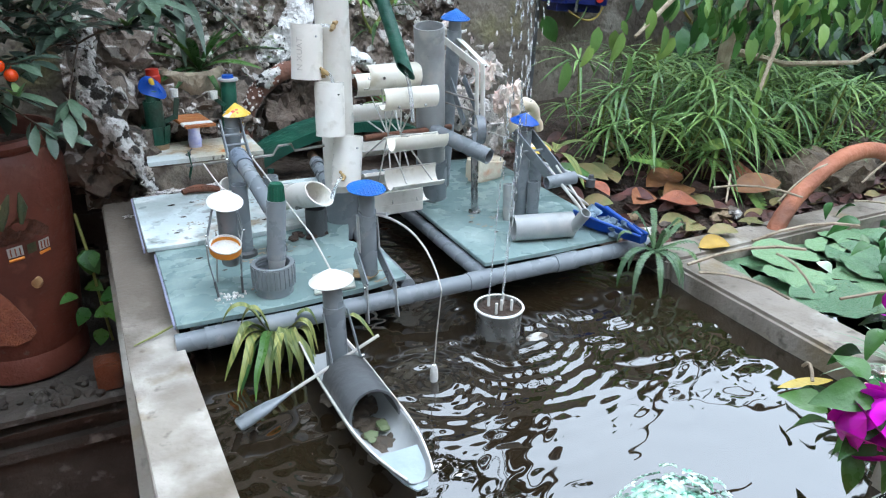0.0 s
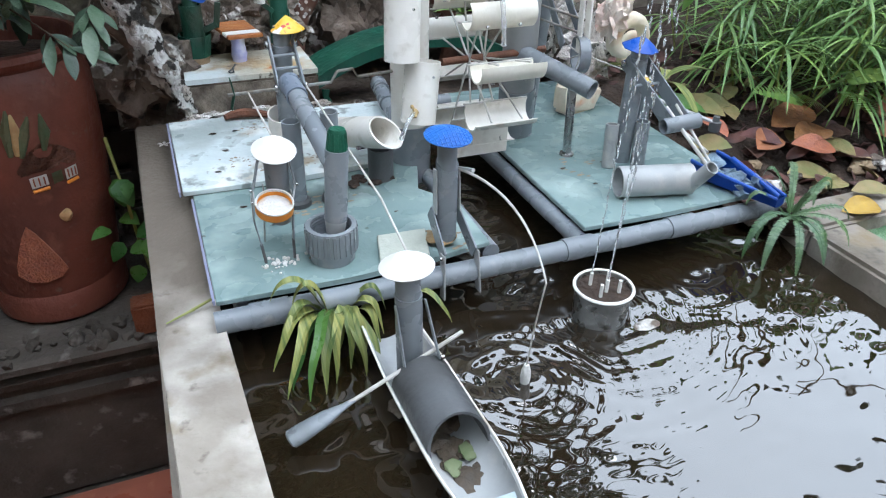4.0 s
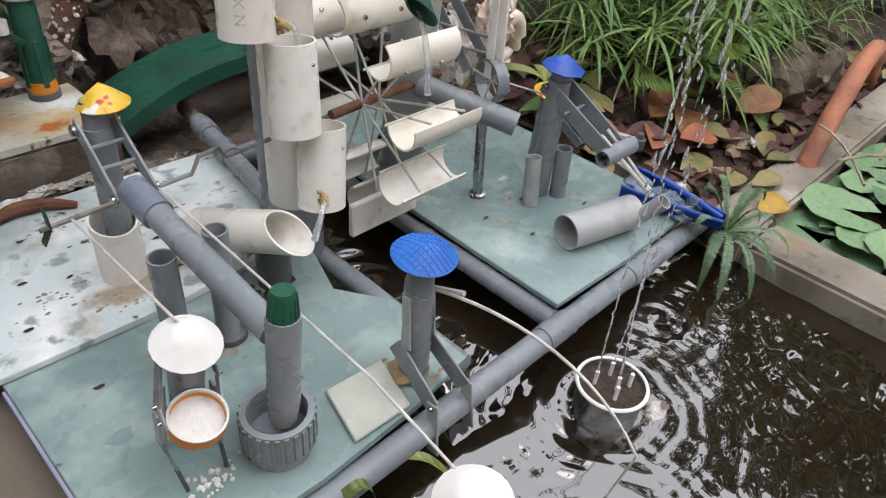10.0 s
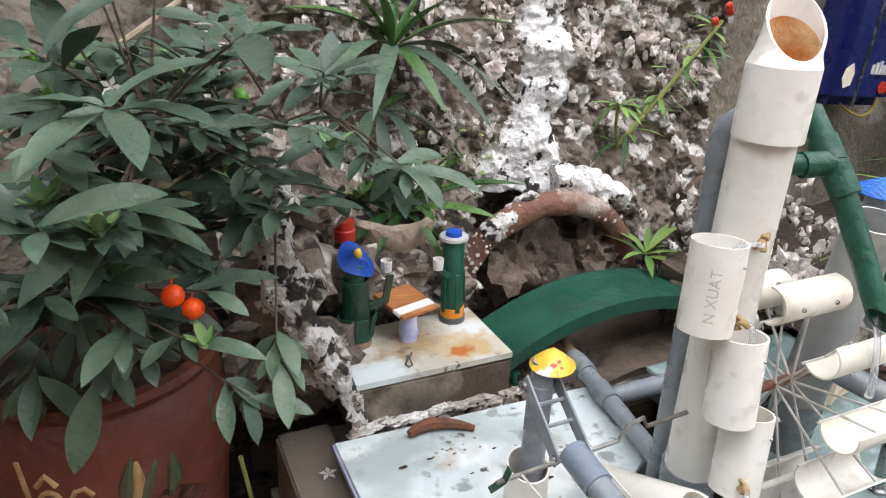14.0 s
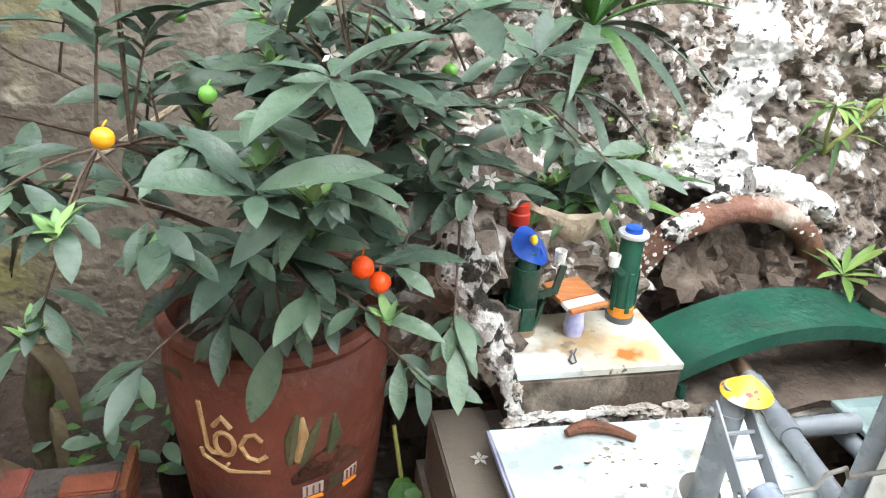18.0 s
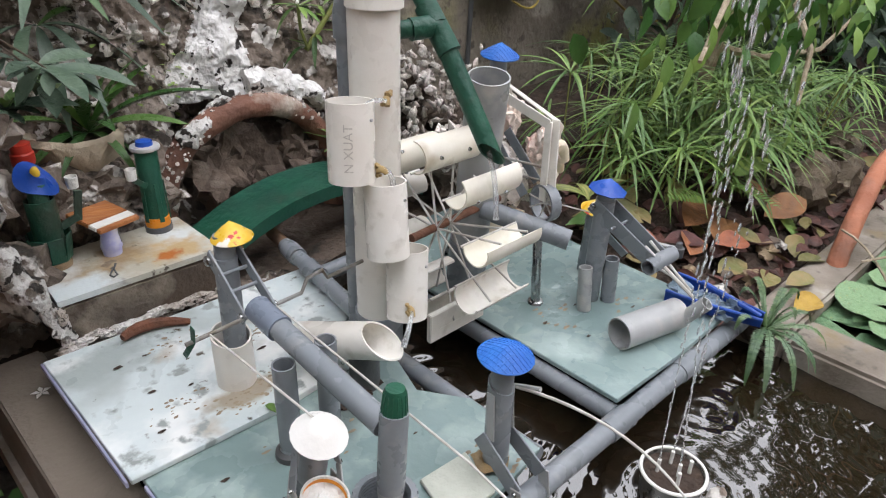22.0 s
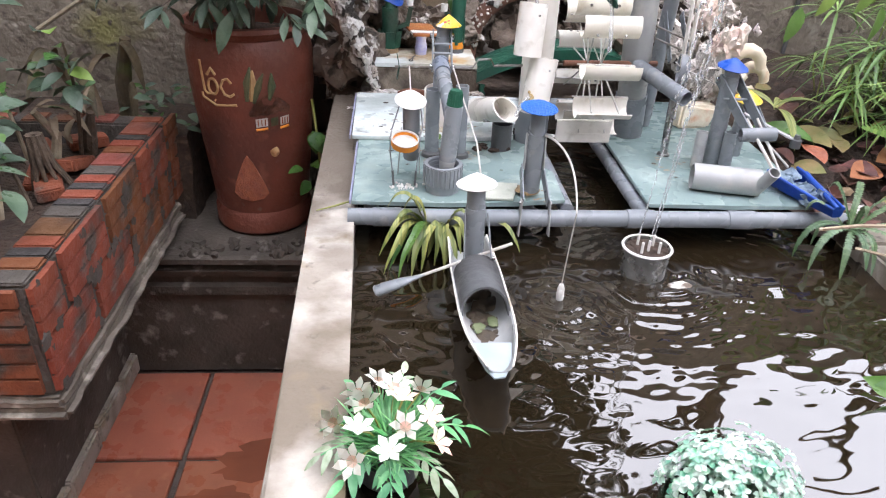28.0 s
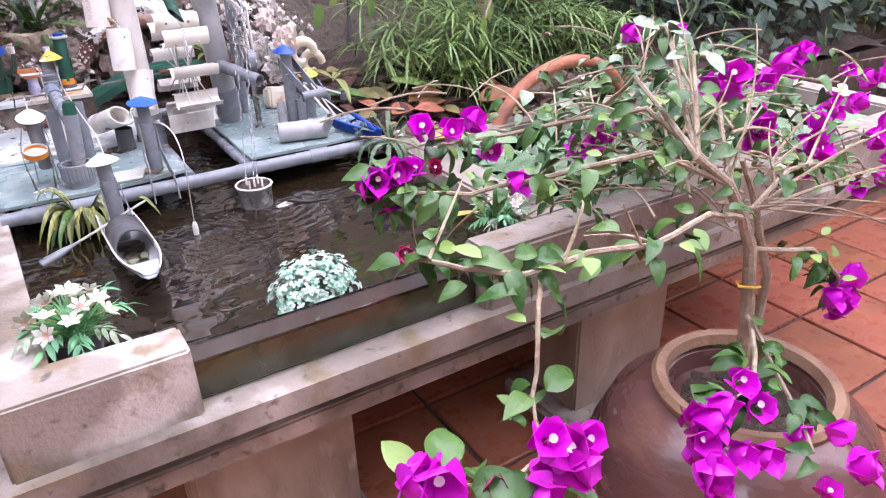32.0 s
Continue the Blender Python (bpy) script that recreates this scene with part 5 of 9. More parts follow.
# large grey pipe
gp = thing("large_grey_pipe", (0.515, 0.30, PT), "large upright grey plastic pipe, open at the top", "pipe")
bm = B()
add_pipe(bm, (0.520, 0.305, 0.79), (0.4885, 0.2555, 1.066), 0.0268, 0.0022, 34)
part("tube", bm, PVC_PALE, gp)
bm = B()
add_pipe(bm, (0.5245, 0.312, PT), (0.517, 0.300, 0.815), 0.0295, 0.002, 30)
part("foot_collar", bm, PVC_GREY, gp)

# right-hand sheet: steel rod, sloping pipe, cranking figure
st = thing("pipe_stand", (0.563, 0.207, PT), "polished steel rod carrying a sloping grey pipe", "stand")
rod(st, "rod", [(0.563, 0.205, PT), (0.564, 0.214, 0.846)], 0.0068, STEEL, seg=16)
bm = B()
add_lathe(bm, [(0.012, 0), (0.011, 0.003), (0.007, 0.004)], (0.563, 0.205, PT + 0.0005), 16)
part("foot_washer", bm, STEEL, st)
bm = B()
add_pipe(bm, (0.505, 0.268, 0.878), (0.5635, 0.160, 0.851), 0.0142, 0.002, 24)
part("sloping_pipe", bm, PVC_GREY, st)
rod(st, "rear_rod", [(0.515, 0.36, PT), (0.512, 0.30, 0.868)], 0.0062, STEEL, seg=12)
cr = thing("cranking_figure", (0.566, 0.33, PT), "grey pipe figure in a blue hat turning a small spoked wheel", "garden figure", "pipe figures")
post(cr, "body", (0.572, 0.36, 0.735), (0.5675, 0.312, 1.050), 0.0135)
post(cr, "neck", (0.5675, 0.312, 1.045), (0.567, 0.310, 1.076), 0.0118)
conical_hat(cr, (0.567, 0.309, 1.070), 0.0265, 0.0170, BLUE_WOVEN, "blue woven plastic hat", (0, -5), 30, 5)
for x in (-0.016, 0.016):
    strip(cr, "upper_arm", (0.5575 + x, 0.305, 1.035), (0.571 + x * 0.6, 0.212, 1.000), 0.016, PVC_WHITE, 0.002, (0.3, 0, 1) if x > 0 else (1, 0, 0.2))
strip(cr, "forearm", (0.571, 0.209, 1.006), (0.5735, 0.205, 0.885), 0.013, PVC_WHITE, 0.003)
strip(cr, "forearm", (0.562, 0.213, 1.004), (0.566, 0.214, 0.890), 0.011, PVC_WHITE, 0.003)
screw(cr, (0.576, 0.209, 1.000), (1, -0.2, 0), 0.003), screw(cr, (0.5765, 0.204, 0.890), (1, -0.2, 0), 0.003)
strip(cr, "leg", (0.552, 0.30, 0.965), (0.552, 0.235, 0.895), 0.016, PVC_GREY), strip(cr, "leg", (0.582, 0.30, 0.965), (0.585, 0.240, 0.905), 0.016, PVC_GREY)
for z in (0.925, 0.945):
    rod(cr, "tie_rod", [(0.50, 0.31, z + 0.01), (0.575, 0.215, z - 0.01)], 0.0018, WIRE_GREY)
sw = part("crank_wheel", add_pipe(B(), (0.561, 0.212, 0.888), (0.576, 0.208, 0.888), 0.0265, 0.003, 30), PVC_GREY, cr, "small grey spoked wheel")
for k in range(4):
    a = radians(45 * k + 15)
    o = V((-0.25 * math.cos(a) * 0.024, math.cos(a) * 0.025, math.sin(a) * 0.025))
    rod(sw, "spoke", [V((0.5685, 0.210, 0.888)) - o, V((0.5685, 0.210, 0.888)) + o], 0.0011, WIRE)

# hammering figure with blue hat, grey tube and blue bottle
hx, hy = 0.634, 0.160
hf = thing("levering_figure", (hx, hy, PT), "grey pipe figure in a blue hat working a lever", "garden figure", "pipe figures")
post(hf, "body", (hx, hy, PT), (hx - 0.004, hy - 0.006, 0.895), 0.0138)
post(hf, "neck", (hx - 0.004, hy - 0.006, 0.89), (hx - 0.005, hy - 0.007, 0.915), 0.012)
conical_hat(hf, (hx - 0.006, hy - 0.008, 0.910), 0.0270, 0.0165, BLUE_PLASTIC, "bright blue faceted plastic hat", (4, -6), 8)
post(hf, "leg_post", (hx + 0.016, hy - 0.022, PT), (hx + 0.014, hy - 0.020, 0.80), 0.0108)
for sx in (-1, 1):
    strip(hf, "arm", (hx - 0.004 + sx * 0.016, hy + 0.004, 0.888), (hx + 0.024 + sx * 0.014, hy - 0.082, 0.822), 0.023, PVC_GREY, 0.0026)
    screw(hf, (hx - 0.004 + sx * 0.0185, hy + 0.002, 0.886), (sx, 0, 0), 0.0045)
rod(hf, "cross_bar", [(hx - 0.02, hy - 0.03, 0.862), (hx + 0.022, hy - 0.03, 0.862)], 0.0022, PVC_GREY)
rod(hf, "link", [(hx + 0.008, hy - 0.070, 0.842), (hx + 0.040, hy - 0.140, 0.778)], 0.0028, WIRE), rod(hf, "link", [(hx + 0.028, hy - 0.066, 0.842), (hx + 0.052, hy - 0.130, 0.778)], 0.0022, WIRE)
bm = B()
add_pipe(bm, (hx - 0.004, hy - 0.086, 0.820), (hx + 0.052, hy - 0.090, 0.824), 0.0112, 0.0018, 20)
part("hand_pipe", bm, PVC_GREY, hf, "short grey pipe held across the arms")
rod(hf, "pull_cord", [(hx - 0.055, hy + 0.055, 0.885), (hx - 0.012, hy + 0.002, 0.872)], 0.0011, WIRE)
strip(hf, "lever", (hx + 0.022, hy - 0.03, 0.838), (hx + 0.105, hy - 0.078, 0.806), 0.010, PVC_PALE, 0.003, (0, 0, 1))
bm = B()
add_lathe(bm, [(0.0085, 0), (0.0085, 0.014), (0.0055, 0.015), (0.0045, 0.022), (0, 0.022)], (hx + 0.100, hy - 0.076, 0.796), 14)
part("hammer_head", bm, PVC_DARK, hf)
sp = thing("short_pipe_post", (0.602, 0.146, PT), "short upright grey pipe on the platform", "pipe", "short posts")
post(sp, "tube", (0.602, 0.146, PT), (0.604, 0.154, 0.796), 0.0100, PVC_PALE)
gt = thing("lying_grey_tube", (0.61, 0.05, PT), "wide grey plastic tube lying on the platform edge", "tube")
post(gt, "tube", (0.558, 0.060, PT + 0.0225), (0.662, 0.034, PT + 0.0225), 0.0222, PVC_PALE)
bm = B()
add_pipe(bm, (0.655, 0.030, PT + 0.010), (0.660, -0.004, PT + 0.058), 0.0098, 0.0016, 18)
part("side_branch", bm, PVC_PALE, gt)
bb = thing("blue_scoop", (0.715, 0.02, PT), "blue plastic scoop cut from a bottle, pointing over the pond edge", "scoop")
b0, b1 = V((0.722, 0.078, PT + 0.004)), V((0.752, -0.050, PT + 0.004))
s, u, d = axes(b1 - b0)
def scoop_ring(t):
    c, w = b0.lerp(b1, t), 0.030 - 0.020 * max(0.0, (t - 0.15) / 0.85) ** 1.1
    h = 0.026 - 0.012 * t
    return [c + s * w * q + u * h * z for q, z in ((-1.0, 1.0), (-0.98, 0.35), (-0.80, 0.05), (-0.3, 0.0), (0.3, 0.0), (0.80, 0.05), (0.98, 0.35), (1.0, 1.0))]
bm = B()
rows = [[bm.verts.new(p) for p in scoop_ring(k / 12)] for k in range(13)]
for a, b in zip(rows, rows[1:]):
    for k in range(7):
        bm.faces.new((a[k], a[k + 1], b[k + 1], b[k]))
bm.faces.new(rows[-1])
bmesh.ops.solidify(bm, geom=bm.faces[:], thickness=0.0022)
part("shell", bm, BLUE_PLASTIC, bb)
for k, q in ((0, "edge_roll"), (7, "edge_roll")):
    rod(bb, q, [scoop_ring(t / 12)[k] for t in range(13)], 0.0026, BLUE_PLASTIC)
rod(bb, "handle_bar", [b0.lerp(b1, 0.30) + u * 0.034 - s * 0.010, b0.lerp(b1, 0.62) + u * 0.026 - s * 0.004, b0.lerp(b1, 0.97) + u * 0.014], [0.0042, 0.0040, 0.0034], BLUE_PLASTIC, seg=8)
bm = B()
for k in range(9):
    add_lump(bm, b0.lerp(b1, 0.08 + 0.075 * k) + u * spread(0.006, 0.020) + s * spread(-0.012, 0.012), spread(0.010, 0.017), k * 2.7, 0.9, 2, 2.4, (1, 1, 0.7))
part("crumpled_net", bm, FADED_NET, bb, "crumpled grey-blue netting")["kind"] = "stuff"
rf = thing("rear_figure", (0.70, 0.21, PT), "grey pipe figure in a yellow and white conical hat", "garden figure", "pipe figures")
post(rf, "body", (0.700, 0.215, PT), (0.700, 0.210, 0.842), 0.0132)
conical_hat(rf, (0.700, 0.209, 0.838), 0.025, 0.017, YELLOW_TIN, "yellow tin hat", (0, -8), 22)
for sx in (-1, 1):
    strip(rf, "arm", (0.700 + sx * 0.0155, 0.21, 0.830), (0.715 + sx * 0.014, 0.15, 0.782), 0.014, PVC_GREY)
rod(rf, "link", [(0.716, 0.152, 0.785), (0.735, 0.085, 0.760)], 0.002, WIRE)
bm = B()
add_box(bm, (-0.042, -0.022, 0), (0.040, 0.022, 0.050), pose(0.672, 0.365, PT + 0.001, 0, 7, 14), 0.007)
bmesh.ops.subdivide_edges(bm, edges=bm.edges[:], cuts=2)
rough_up(bm, 0.006, 28)
solo("white_stone_block", bm, SHELL, "cream-white rough block of coral stone on the platform", "stone")

# floating fountain pot with its nozzles
fp = thing("fountain_pot", (0.441, -0.097, WZ), "round metal fountain pot with white nozzles, standing in the pond", "fountain")
bm = B()
add_lathe(bm, [(0.030, -0.03), (0.033, 0.0), (0.0345, 0.034), (0.0365, 0.042), (0.0365, 0.045), (0.0335, 0.045), (0.0325, 0.034), (0, 0.033)], (0.441, -0.097, WZ), 36)
part("pot", bm, mat("tarnished_steel", (0.42, 0.42, 0.40), (0.20, 0.20, 0.19), 25, 0.3, 0.15, 90, metal=0.8), fp)
bm = B()
add_lathe(bm, [(0.0368, 0.043), (0.0378, 0.0446), (0.0368, 0.0462), (0.0342, 0.0462), (0.0336, 0.0446)], (0.441, -0.097, WZ), 36)
part("rim", bm, WHITE_PAINT, fp, "pale shining rim")
bm = B()
add_lathe(bm, [(0.0330, 0.0400), (0, 0.0410)], (0.441, -0.097, WZ), 30)
part("dark_fill", bm, SOIL, fp)
nozzles = [(0.012, 0.010), (-0.010, 0.014), (0.0, -0.006), (0.014, -0.012), (-0.012, -0.012)]
for dx, dy in nozzles:
    rod(fp, "nozzle", [(0.441 + dx, -0.097 + dy, WZ + 0.036), (0.441 + dx, -0.097 + dy, WZ + 0.058)], 0.0022, WHITE_PAINT, seg=8)
bm = B()
add_lump(bm, (0.487, -0.135, WZ - 0.004), 0.018, 2, 0.2, 2, squash=(1.2, 0.7, 0.5))
solo("floating_stone", bm, ROCK_PALE, "pale stone just breaking the water", "stone")
jets = thing("fountain_jet", (0.441, -0.097, WZ + 0.05), "thin broken jets of clear water rising from the pot", "water jet")
for j, (dx, dy) in enumerate(nozzles[:3]):
    bm = B()
    for k in range(110):
        t = k / 110
        z = WZ + 0.055 + 0.62 * t
        wob = 0.0015 + 0.014 * t
        c = V((0.441 + dx + 0.10 * t * (0.35 + 0.25 * j) + rng.gauss(0, wob) * t, -0.097 + dy + 0.05 * t * (j - 0.2) + rng.gauss(0, wob) * t, z))
        add_lump(bm, c, spread(0.0008, 0.0019) * (1 + 0.6 * t), k, 0.2, 1, squash=(0.7, 0.7, spread(1.5, 5.0)))
    o = part("droplet_chain", bm, JET, jets)
    o["kind"] = "stuff"
    o.visible_shadow = False

# standing water and grime on the sheets
wet = thing("water_puddles", (0.6, 0.25, PT), "small puddles and drops of water on the sheets", "puddle", kind="stuff")
bm = B()
for i in range(110):
    x, y = (rng.gauss(0.60, 0.07), rng.gauss(0.30, 0.10)) if i < 80 else (rng.gauss(0.15, 0.07), rng.gauss(0.06, 0.04))
    if not (0.485 < x < 0.74 and 0.02 < y < 0.5 or 0.01 < x < 0.29 and 0.01 < y < 0.24):
        continue
    add_lump(bm, (x, y, PT + 0.0003), spread(0.002, 0.011) * (1.0 if i % 9 else 1.8), i * 1.3, 0.7, 2, 2.0, (1.4, 0.8, 0.035))
part("puddle_mass", bm, WET, wet)["kind"] = "stuff"
grime = thing("sheet_grime", (0.2, 0.3, PT), "brown dirt and scuff marks on the sheets", "dirt", kind="stuff")
bm = B()
for i in range(150):
    c = rng.choice(((0.151, 0.290), (0.20, 0.31), (0.13, 0.29), (0.08, 0.33), (0.12, 0.45), (0.22, 0.40)))
    x, y = rng.gauss(c[0], 0.020), rng.gauss(c[1], 0.010)
    if -0.005 < x < 0.28 and 0.268 < y < 0.505:
        add_lump(bm, (x, y, PT + 0.0090), spread(0.0006, 0.0028), i, 0.7, 1, 2.0, (1.3, 0.9, 0.04))
for i in range(70):
    c = rng.choice(((0.284, 0.031), (0.143, 0.044), (0.18, 0.184), (0.132, 0.187), (0.56, 0.16), (0.66, 0.10)))
    a = spread(0, 6.28)
    add_lump(bm, (c[0] + 0.030 * math.cos(a) * spread(0.6, 1.2), c[1] + 0.030 * math.sin(a) * spread(0.6, 1.2), PT + 0.0002), spread(0.001, 0.004), i, 0.7, 1, 2.0, (1.6, 0.8, 0.04))
part("grime_mass", bm, mat("grime", (0.33, 0.26, 0.18), (0.20, 0.155, 0.11), 40, 0.8, 0.2), grime)["kind"] = "stuff"

for lo, hi in (((-0.0175, 0.256, PT + 0.0008), (-0.0148, 0.513, PT + 0.0085)), ((-0.0035, 0.002, 0.7225), (-0.0008, 0.250, PT - 0.0005))):
    bm = B()
    add_box(bm, lo, hi, None, 0.0006)
    rough_up(bm, 0.0004, 60)
    solo("edge_strip", bm, mat("faded_violet", (0.27, 0.28, 0.42), (0.34, 0.35, 0.46), 30, 0.6, 0.2), "faded violet-blue edge strip along the sheet", "edge strip", group="edge strips")
tagged(place("fallen_leaf", leaf_mesh("fallen_leaf", 0.022, 0.010, LEAF_LIGHT, 0.3, 0.5, 7, 0.45), aim((0.146, 0.262, PT + 0.011), (0.2, -0.9, 0.15))), "small curled green leaf fallen on the white sheet", "leaf")

# ---- clay pot with the fruiting bush ----
cx, cy = -0.262, 0.655
pot = thing("clay_pot", (cx, cy, 0.363), "tall brown clay pot with moulded relief decoration on the plinth", "plant pot")
bm = B()
add_lathe(bm, [(0, 0), (0.106, 0), (0.116, 0.010), (0.117, 0.050), (0.111, 0.062), (0.114, 0.075), (0.116, 0.10), (0.128, 0.22), (0.139, 0.35), (0.141, 0.43), (0.135, 0.462), (0.129, 0.472), (0.138, 0.479), (0.143, 0.489), (0.140, 0.498), (0.129, 0.500), (0.125, 0.487), (0.123, 0.46), (0, 0.45)], (cx, cy, 0.363), 56)
part("body", bm, POT, pot)
bm = B()
add_lathe(bm, [(0.124, 0.462), (0.08, 0.468), (0, 0.472)], (cx, cy, 0.363), 30)
rough_up(bm, 0.008, 30)
part("soil", bm, SOIL, pot)


def pot_radius(h):
    prof = [(0.117, 0.05), (0.111, 0.062), (0.116, 0.10), (0.128, 0.22), (0.139, 0.35), (0.141, 0.43), (0.135, 0.465)]
    for (r0, h0), (r1, h1) in zip(prof, prof[1:]):
        if h <= h1:
            return r0 + (r1 - r0) * (h - h0) / (h1 - h0)
    return 0.134


def on_pot(deg, z, lift=0.001):
    z += 0.022
    r = pot_radius(z - 0.363) + lift
    return V((cx + r * math.sin(radians(deg)), cy - r * math.cos(radians(deg)), z))


def relief(name, pts, r, material, label=""):
    bm = B()
    add_tube(bm, [on_pot(d, z, 0.0005) for d, z in pts], r, 7)
    return part(name, bm, material, pot, label)


# moulded greeting word
relief("letter_l", [(-38, 0.772), (-37, 0.74), (-36, 0.706), (-33, 0.700), (-29, 0.702)], 0.0031, RELIEF_GOLD, "raised letter of the word Loc")
relief("letter_o", [(-26 + 5.0 * math.cos(a), 0.718 + 0.017 * math.sin(a)) for a in (2 * math.pi * k / 14 for k in range(15))], 0.0031, RELIEF_GOLD, "raised letter of the word Loc")
relief("letter_mark", [(-31, 0.742), (-26, 0.758), (-22, 0.744)], 0.0034, RELIEF_GOLD)
relief("letter_mark", [(-26, 0.688), (-25, 0.686)], 0.0034, RELIEF_GOLD)
relief("letter_c", [(-8, 0.728), (-11, 0.738), (-15, 0.735), (-18, 0.720), (-15, 0.703), (-10, 0.699), (-6, 0.706)], 0.0031, RELIEF_GOLD, "raised letter of the word Loc")
relief("banner_line", [(-40, 0.70), (-39, 0.69), (-25, 0.676), (-5, 0.68)], 0.003, RELIEF_GOLD)
for pts, m in (([(4, 0.69), (6, 0.73), (9, 0.765)], RELIEF_GREEN), ([(10, 0.685), (14, 0.72), (20, 0.75)], RELIEF_GREEN), ([(8, 0.69), (10, 0.73), (11, 0.758)], RELIEF_GOLD), ([(24, 0.69), (27, 0.72), (27, 0.75)], RELIEF_GREEN)):
    bm = B()
    add_tube(bm, [on_pot(d, z, -0.001) for d, z in pts], [0.004, 0.010, 0.002], 8)
    part("relief_leaf", bm, m, pot)
bm = B()
hut = [on_pot(d, z, 0.0015) for d, z in ((4, 0.662), (12, 0.688), (22, 0.704), (34, 0.692), (44, 0.670), (43, 0.654), (24, 0.656), (6, 0.652))]
bm.faces.new([bm.verts.new(p) for p in hut])
bmesh.ops.solidify(bm, geom=bm.faces[:], thickness=0.006)
part("relief_roof", bm, mat("relief_clay_brown", (0.17, 0.070, 0.042), (0.11, 0.046, 0.03), 60, 0.7, 0.9, 260), pot)
for d0, d1, m in ((10, 21, WHITE_PAINT), (24, 31, RELIEF_GREEN), (33, 42, WHITE_PAINT)):
    bm = B()
    bm.faces.new([bm.verts.new(on_pot(d, z, 0.002)) for d, z in ((d0, 0.628), (d1, 0.630), (d1, 0.650), (d0, 0.648))])
    bmesh.ops.solidify(bm, geom=bm.faces[:], thickness=0.004)
    w = part("relief_window", bm, m, pot, smooth=False)
    if m is WHITE_PAINT:
        for k in range(3):
            bm = B()
            e = d0 + (d1 - d0) * (k + 0.7) / 3.4
            add_tube(bm, [on_pot(e, 0.632, 0.003), on_pot(e, 0.646, 0.003)], 0.0012, 5)
            part("window_bar", bm, RELIEF_RED, w)
        bm = B()
        add_tube(bm, [on_pot(d0, 0.622, 0.001), on_pot(d1, 0.624, 0.001)], 0.003, 6)
        part("window_sill", bm, ORANGE_PLASTIC, w)
bm = B()
bm.faces.new([bm.verts.new(on_pot(d, z, 0.002)) for d, z in ((-20, 0.462), (-18, 0.484), (-13, 0.512), (-6, 0.546), (-2, 0.560), (3, 0.546), (9, 0.512), (14, 0.484), (17, 0.462), (11, 0.447), (-2, 0.442), (-14, 0.448))])
bmesh.ops.triangulate(bm, faces=bm.faces[:])
bmesh.ops.solidify(bm, geom=bm.faces[:], thickness=0.005)
rough_up(bm, 0.002, 120)
part("relief_peach", bm, RELIEF_RED, pot, "rough orange-red clay peach")
bm = B()
add_lump(bm, on_pot(26, 0.565), 0.012, 2, 0.4, 2, squash=(1, 0.5, 1))
part("relief_flower", bm, RELIEF_GOLD, pot)

bush = thing("fruiting_bush", (cx, cy, 0.82), "dark green leafy bush with orange cherry fruits in the clay pot", "bush")
trunk = [V((cx, cy, 0.81)), V((cx + 0.01, cy + 0.005, 0.88)), V((cx - 0.006, cy, 0.96)), V((cx + 0.004, cy + 0.01, 1.05))]
rod(bush, "trunk", trunk, [0.010, 0.009, 0.008, 0.005], STEM_BROWN, seg=9)
limbs = []
for a, ln, z0, dz in ((200, 0.24, 0.90, 0.13), (330, 0.24, 0.92, 0.10), (270, 0.20, 0.93, 0.06), (20, 0.22, 0.96, 0.15), (160, 0.28, 0.96, 0.17), (90, 0.14, 1.0, 0.18), (300, 0.18, 1.0, 0.14), (235, 0.24, 1.0, 0.10), (350, 0.28, 0.95, 0.18), (182, 0.34, 0.98, 0.12)):
    s = V((cx + spread(-0.004, 0.004), cy + 0.004, z0))
    e = s + V((math.cos(radians(a)) * ln, math.sin(radians(a)) * ln * 0.75, dz))
    pts = bezier(s, s.lerp(e, 0.5) + V((0, 0, 0.05)), e, 6)
    limbs += pts[2:]
    rod(bush, "limb", pts, [0.0048 - 0.0006 * k for k in range(7)], STEM_BROWN, seg=6)
leafs = [leaf_mesh("bush_leaf", 0.066, 0.0205, LEAF_DARK, 0.14, 0.35, 8, 0.54, 0.010), leaf_mesh("bush_leaf_b", 0.050, 0.0175, LEAF_DARK, 0.22, 0.30, 8, 0.55, 0.01), leaf_mesh("bush_leaf_c", 0.088, 0.0260, LEAF_DARK, 0.22, 0.40, 9, 0.56, 0.012), leaf_mesh("bush_leaf_d", 0.034, 0.0125, LEAF_DARK, 0.1, 0.35, 7, 0.54, 0.01)]
young = leaf_mesh("bush_leaf_young", 0.026, 0.0085, LEAF_YOUNG, 0.1, 0.4)
spots = [V((-0.165, 0.43, 0.965)), V((-0.12, 0.42, 0.90)), V((-0.145, 0.44, 1.01)), V((-0.385, 0.43, 0.915)), V((-0.45, 0.43, 0.97)), V((-0.09, 0.43, 0.93)), V((-0.215, 0.44, 0.985)), V((-0.07, 0.50, 1.06)), V((-0.41, 0.42, 1.07)),
         V((-0.32, 0.50, 0.905)), V((-0.27, 0.55, 0.93)), V((-0.25, 0.49, 0.915)), V((-0.20, 0.57, 0.92)), V((-0.34, 0.57, 0.93)), V((-0.30, 0.50, 0.985)), V((-0.21, 0.46, 0.945)), V((-0.35, 0.50, 1.0)), V((-0.28, 0.46, 1.02)), V((-0.18, 0.52, 0.95)), V((-0.25, 0.50, 0.975)), V((-0.22, 0.60, 0.99)), V((-0.38, 0.55, 0.97)), V((-0.16, 0.58, 0.99))]
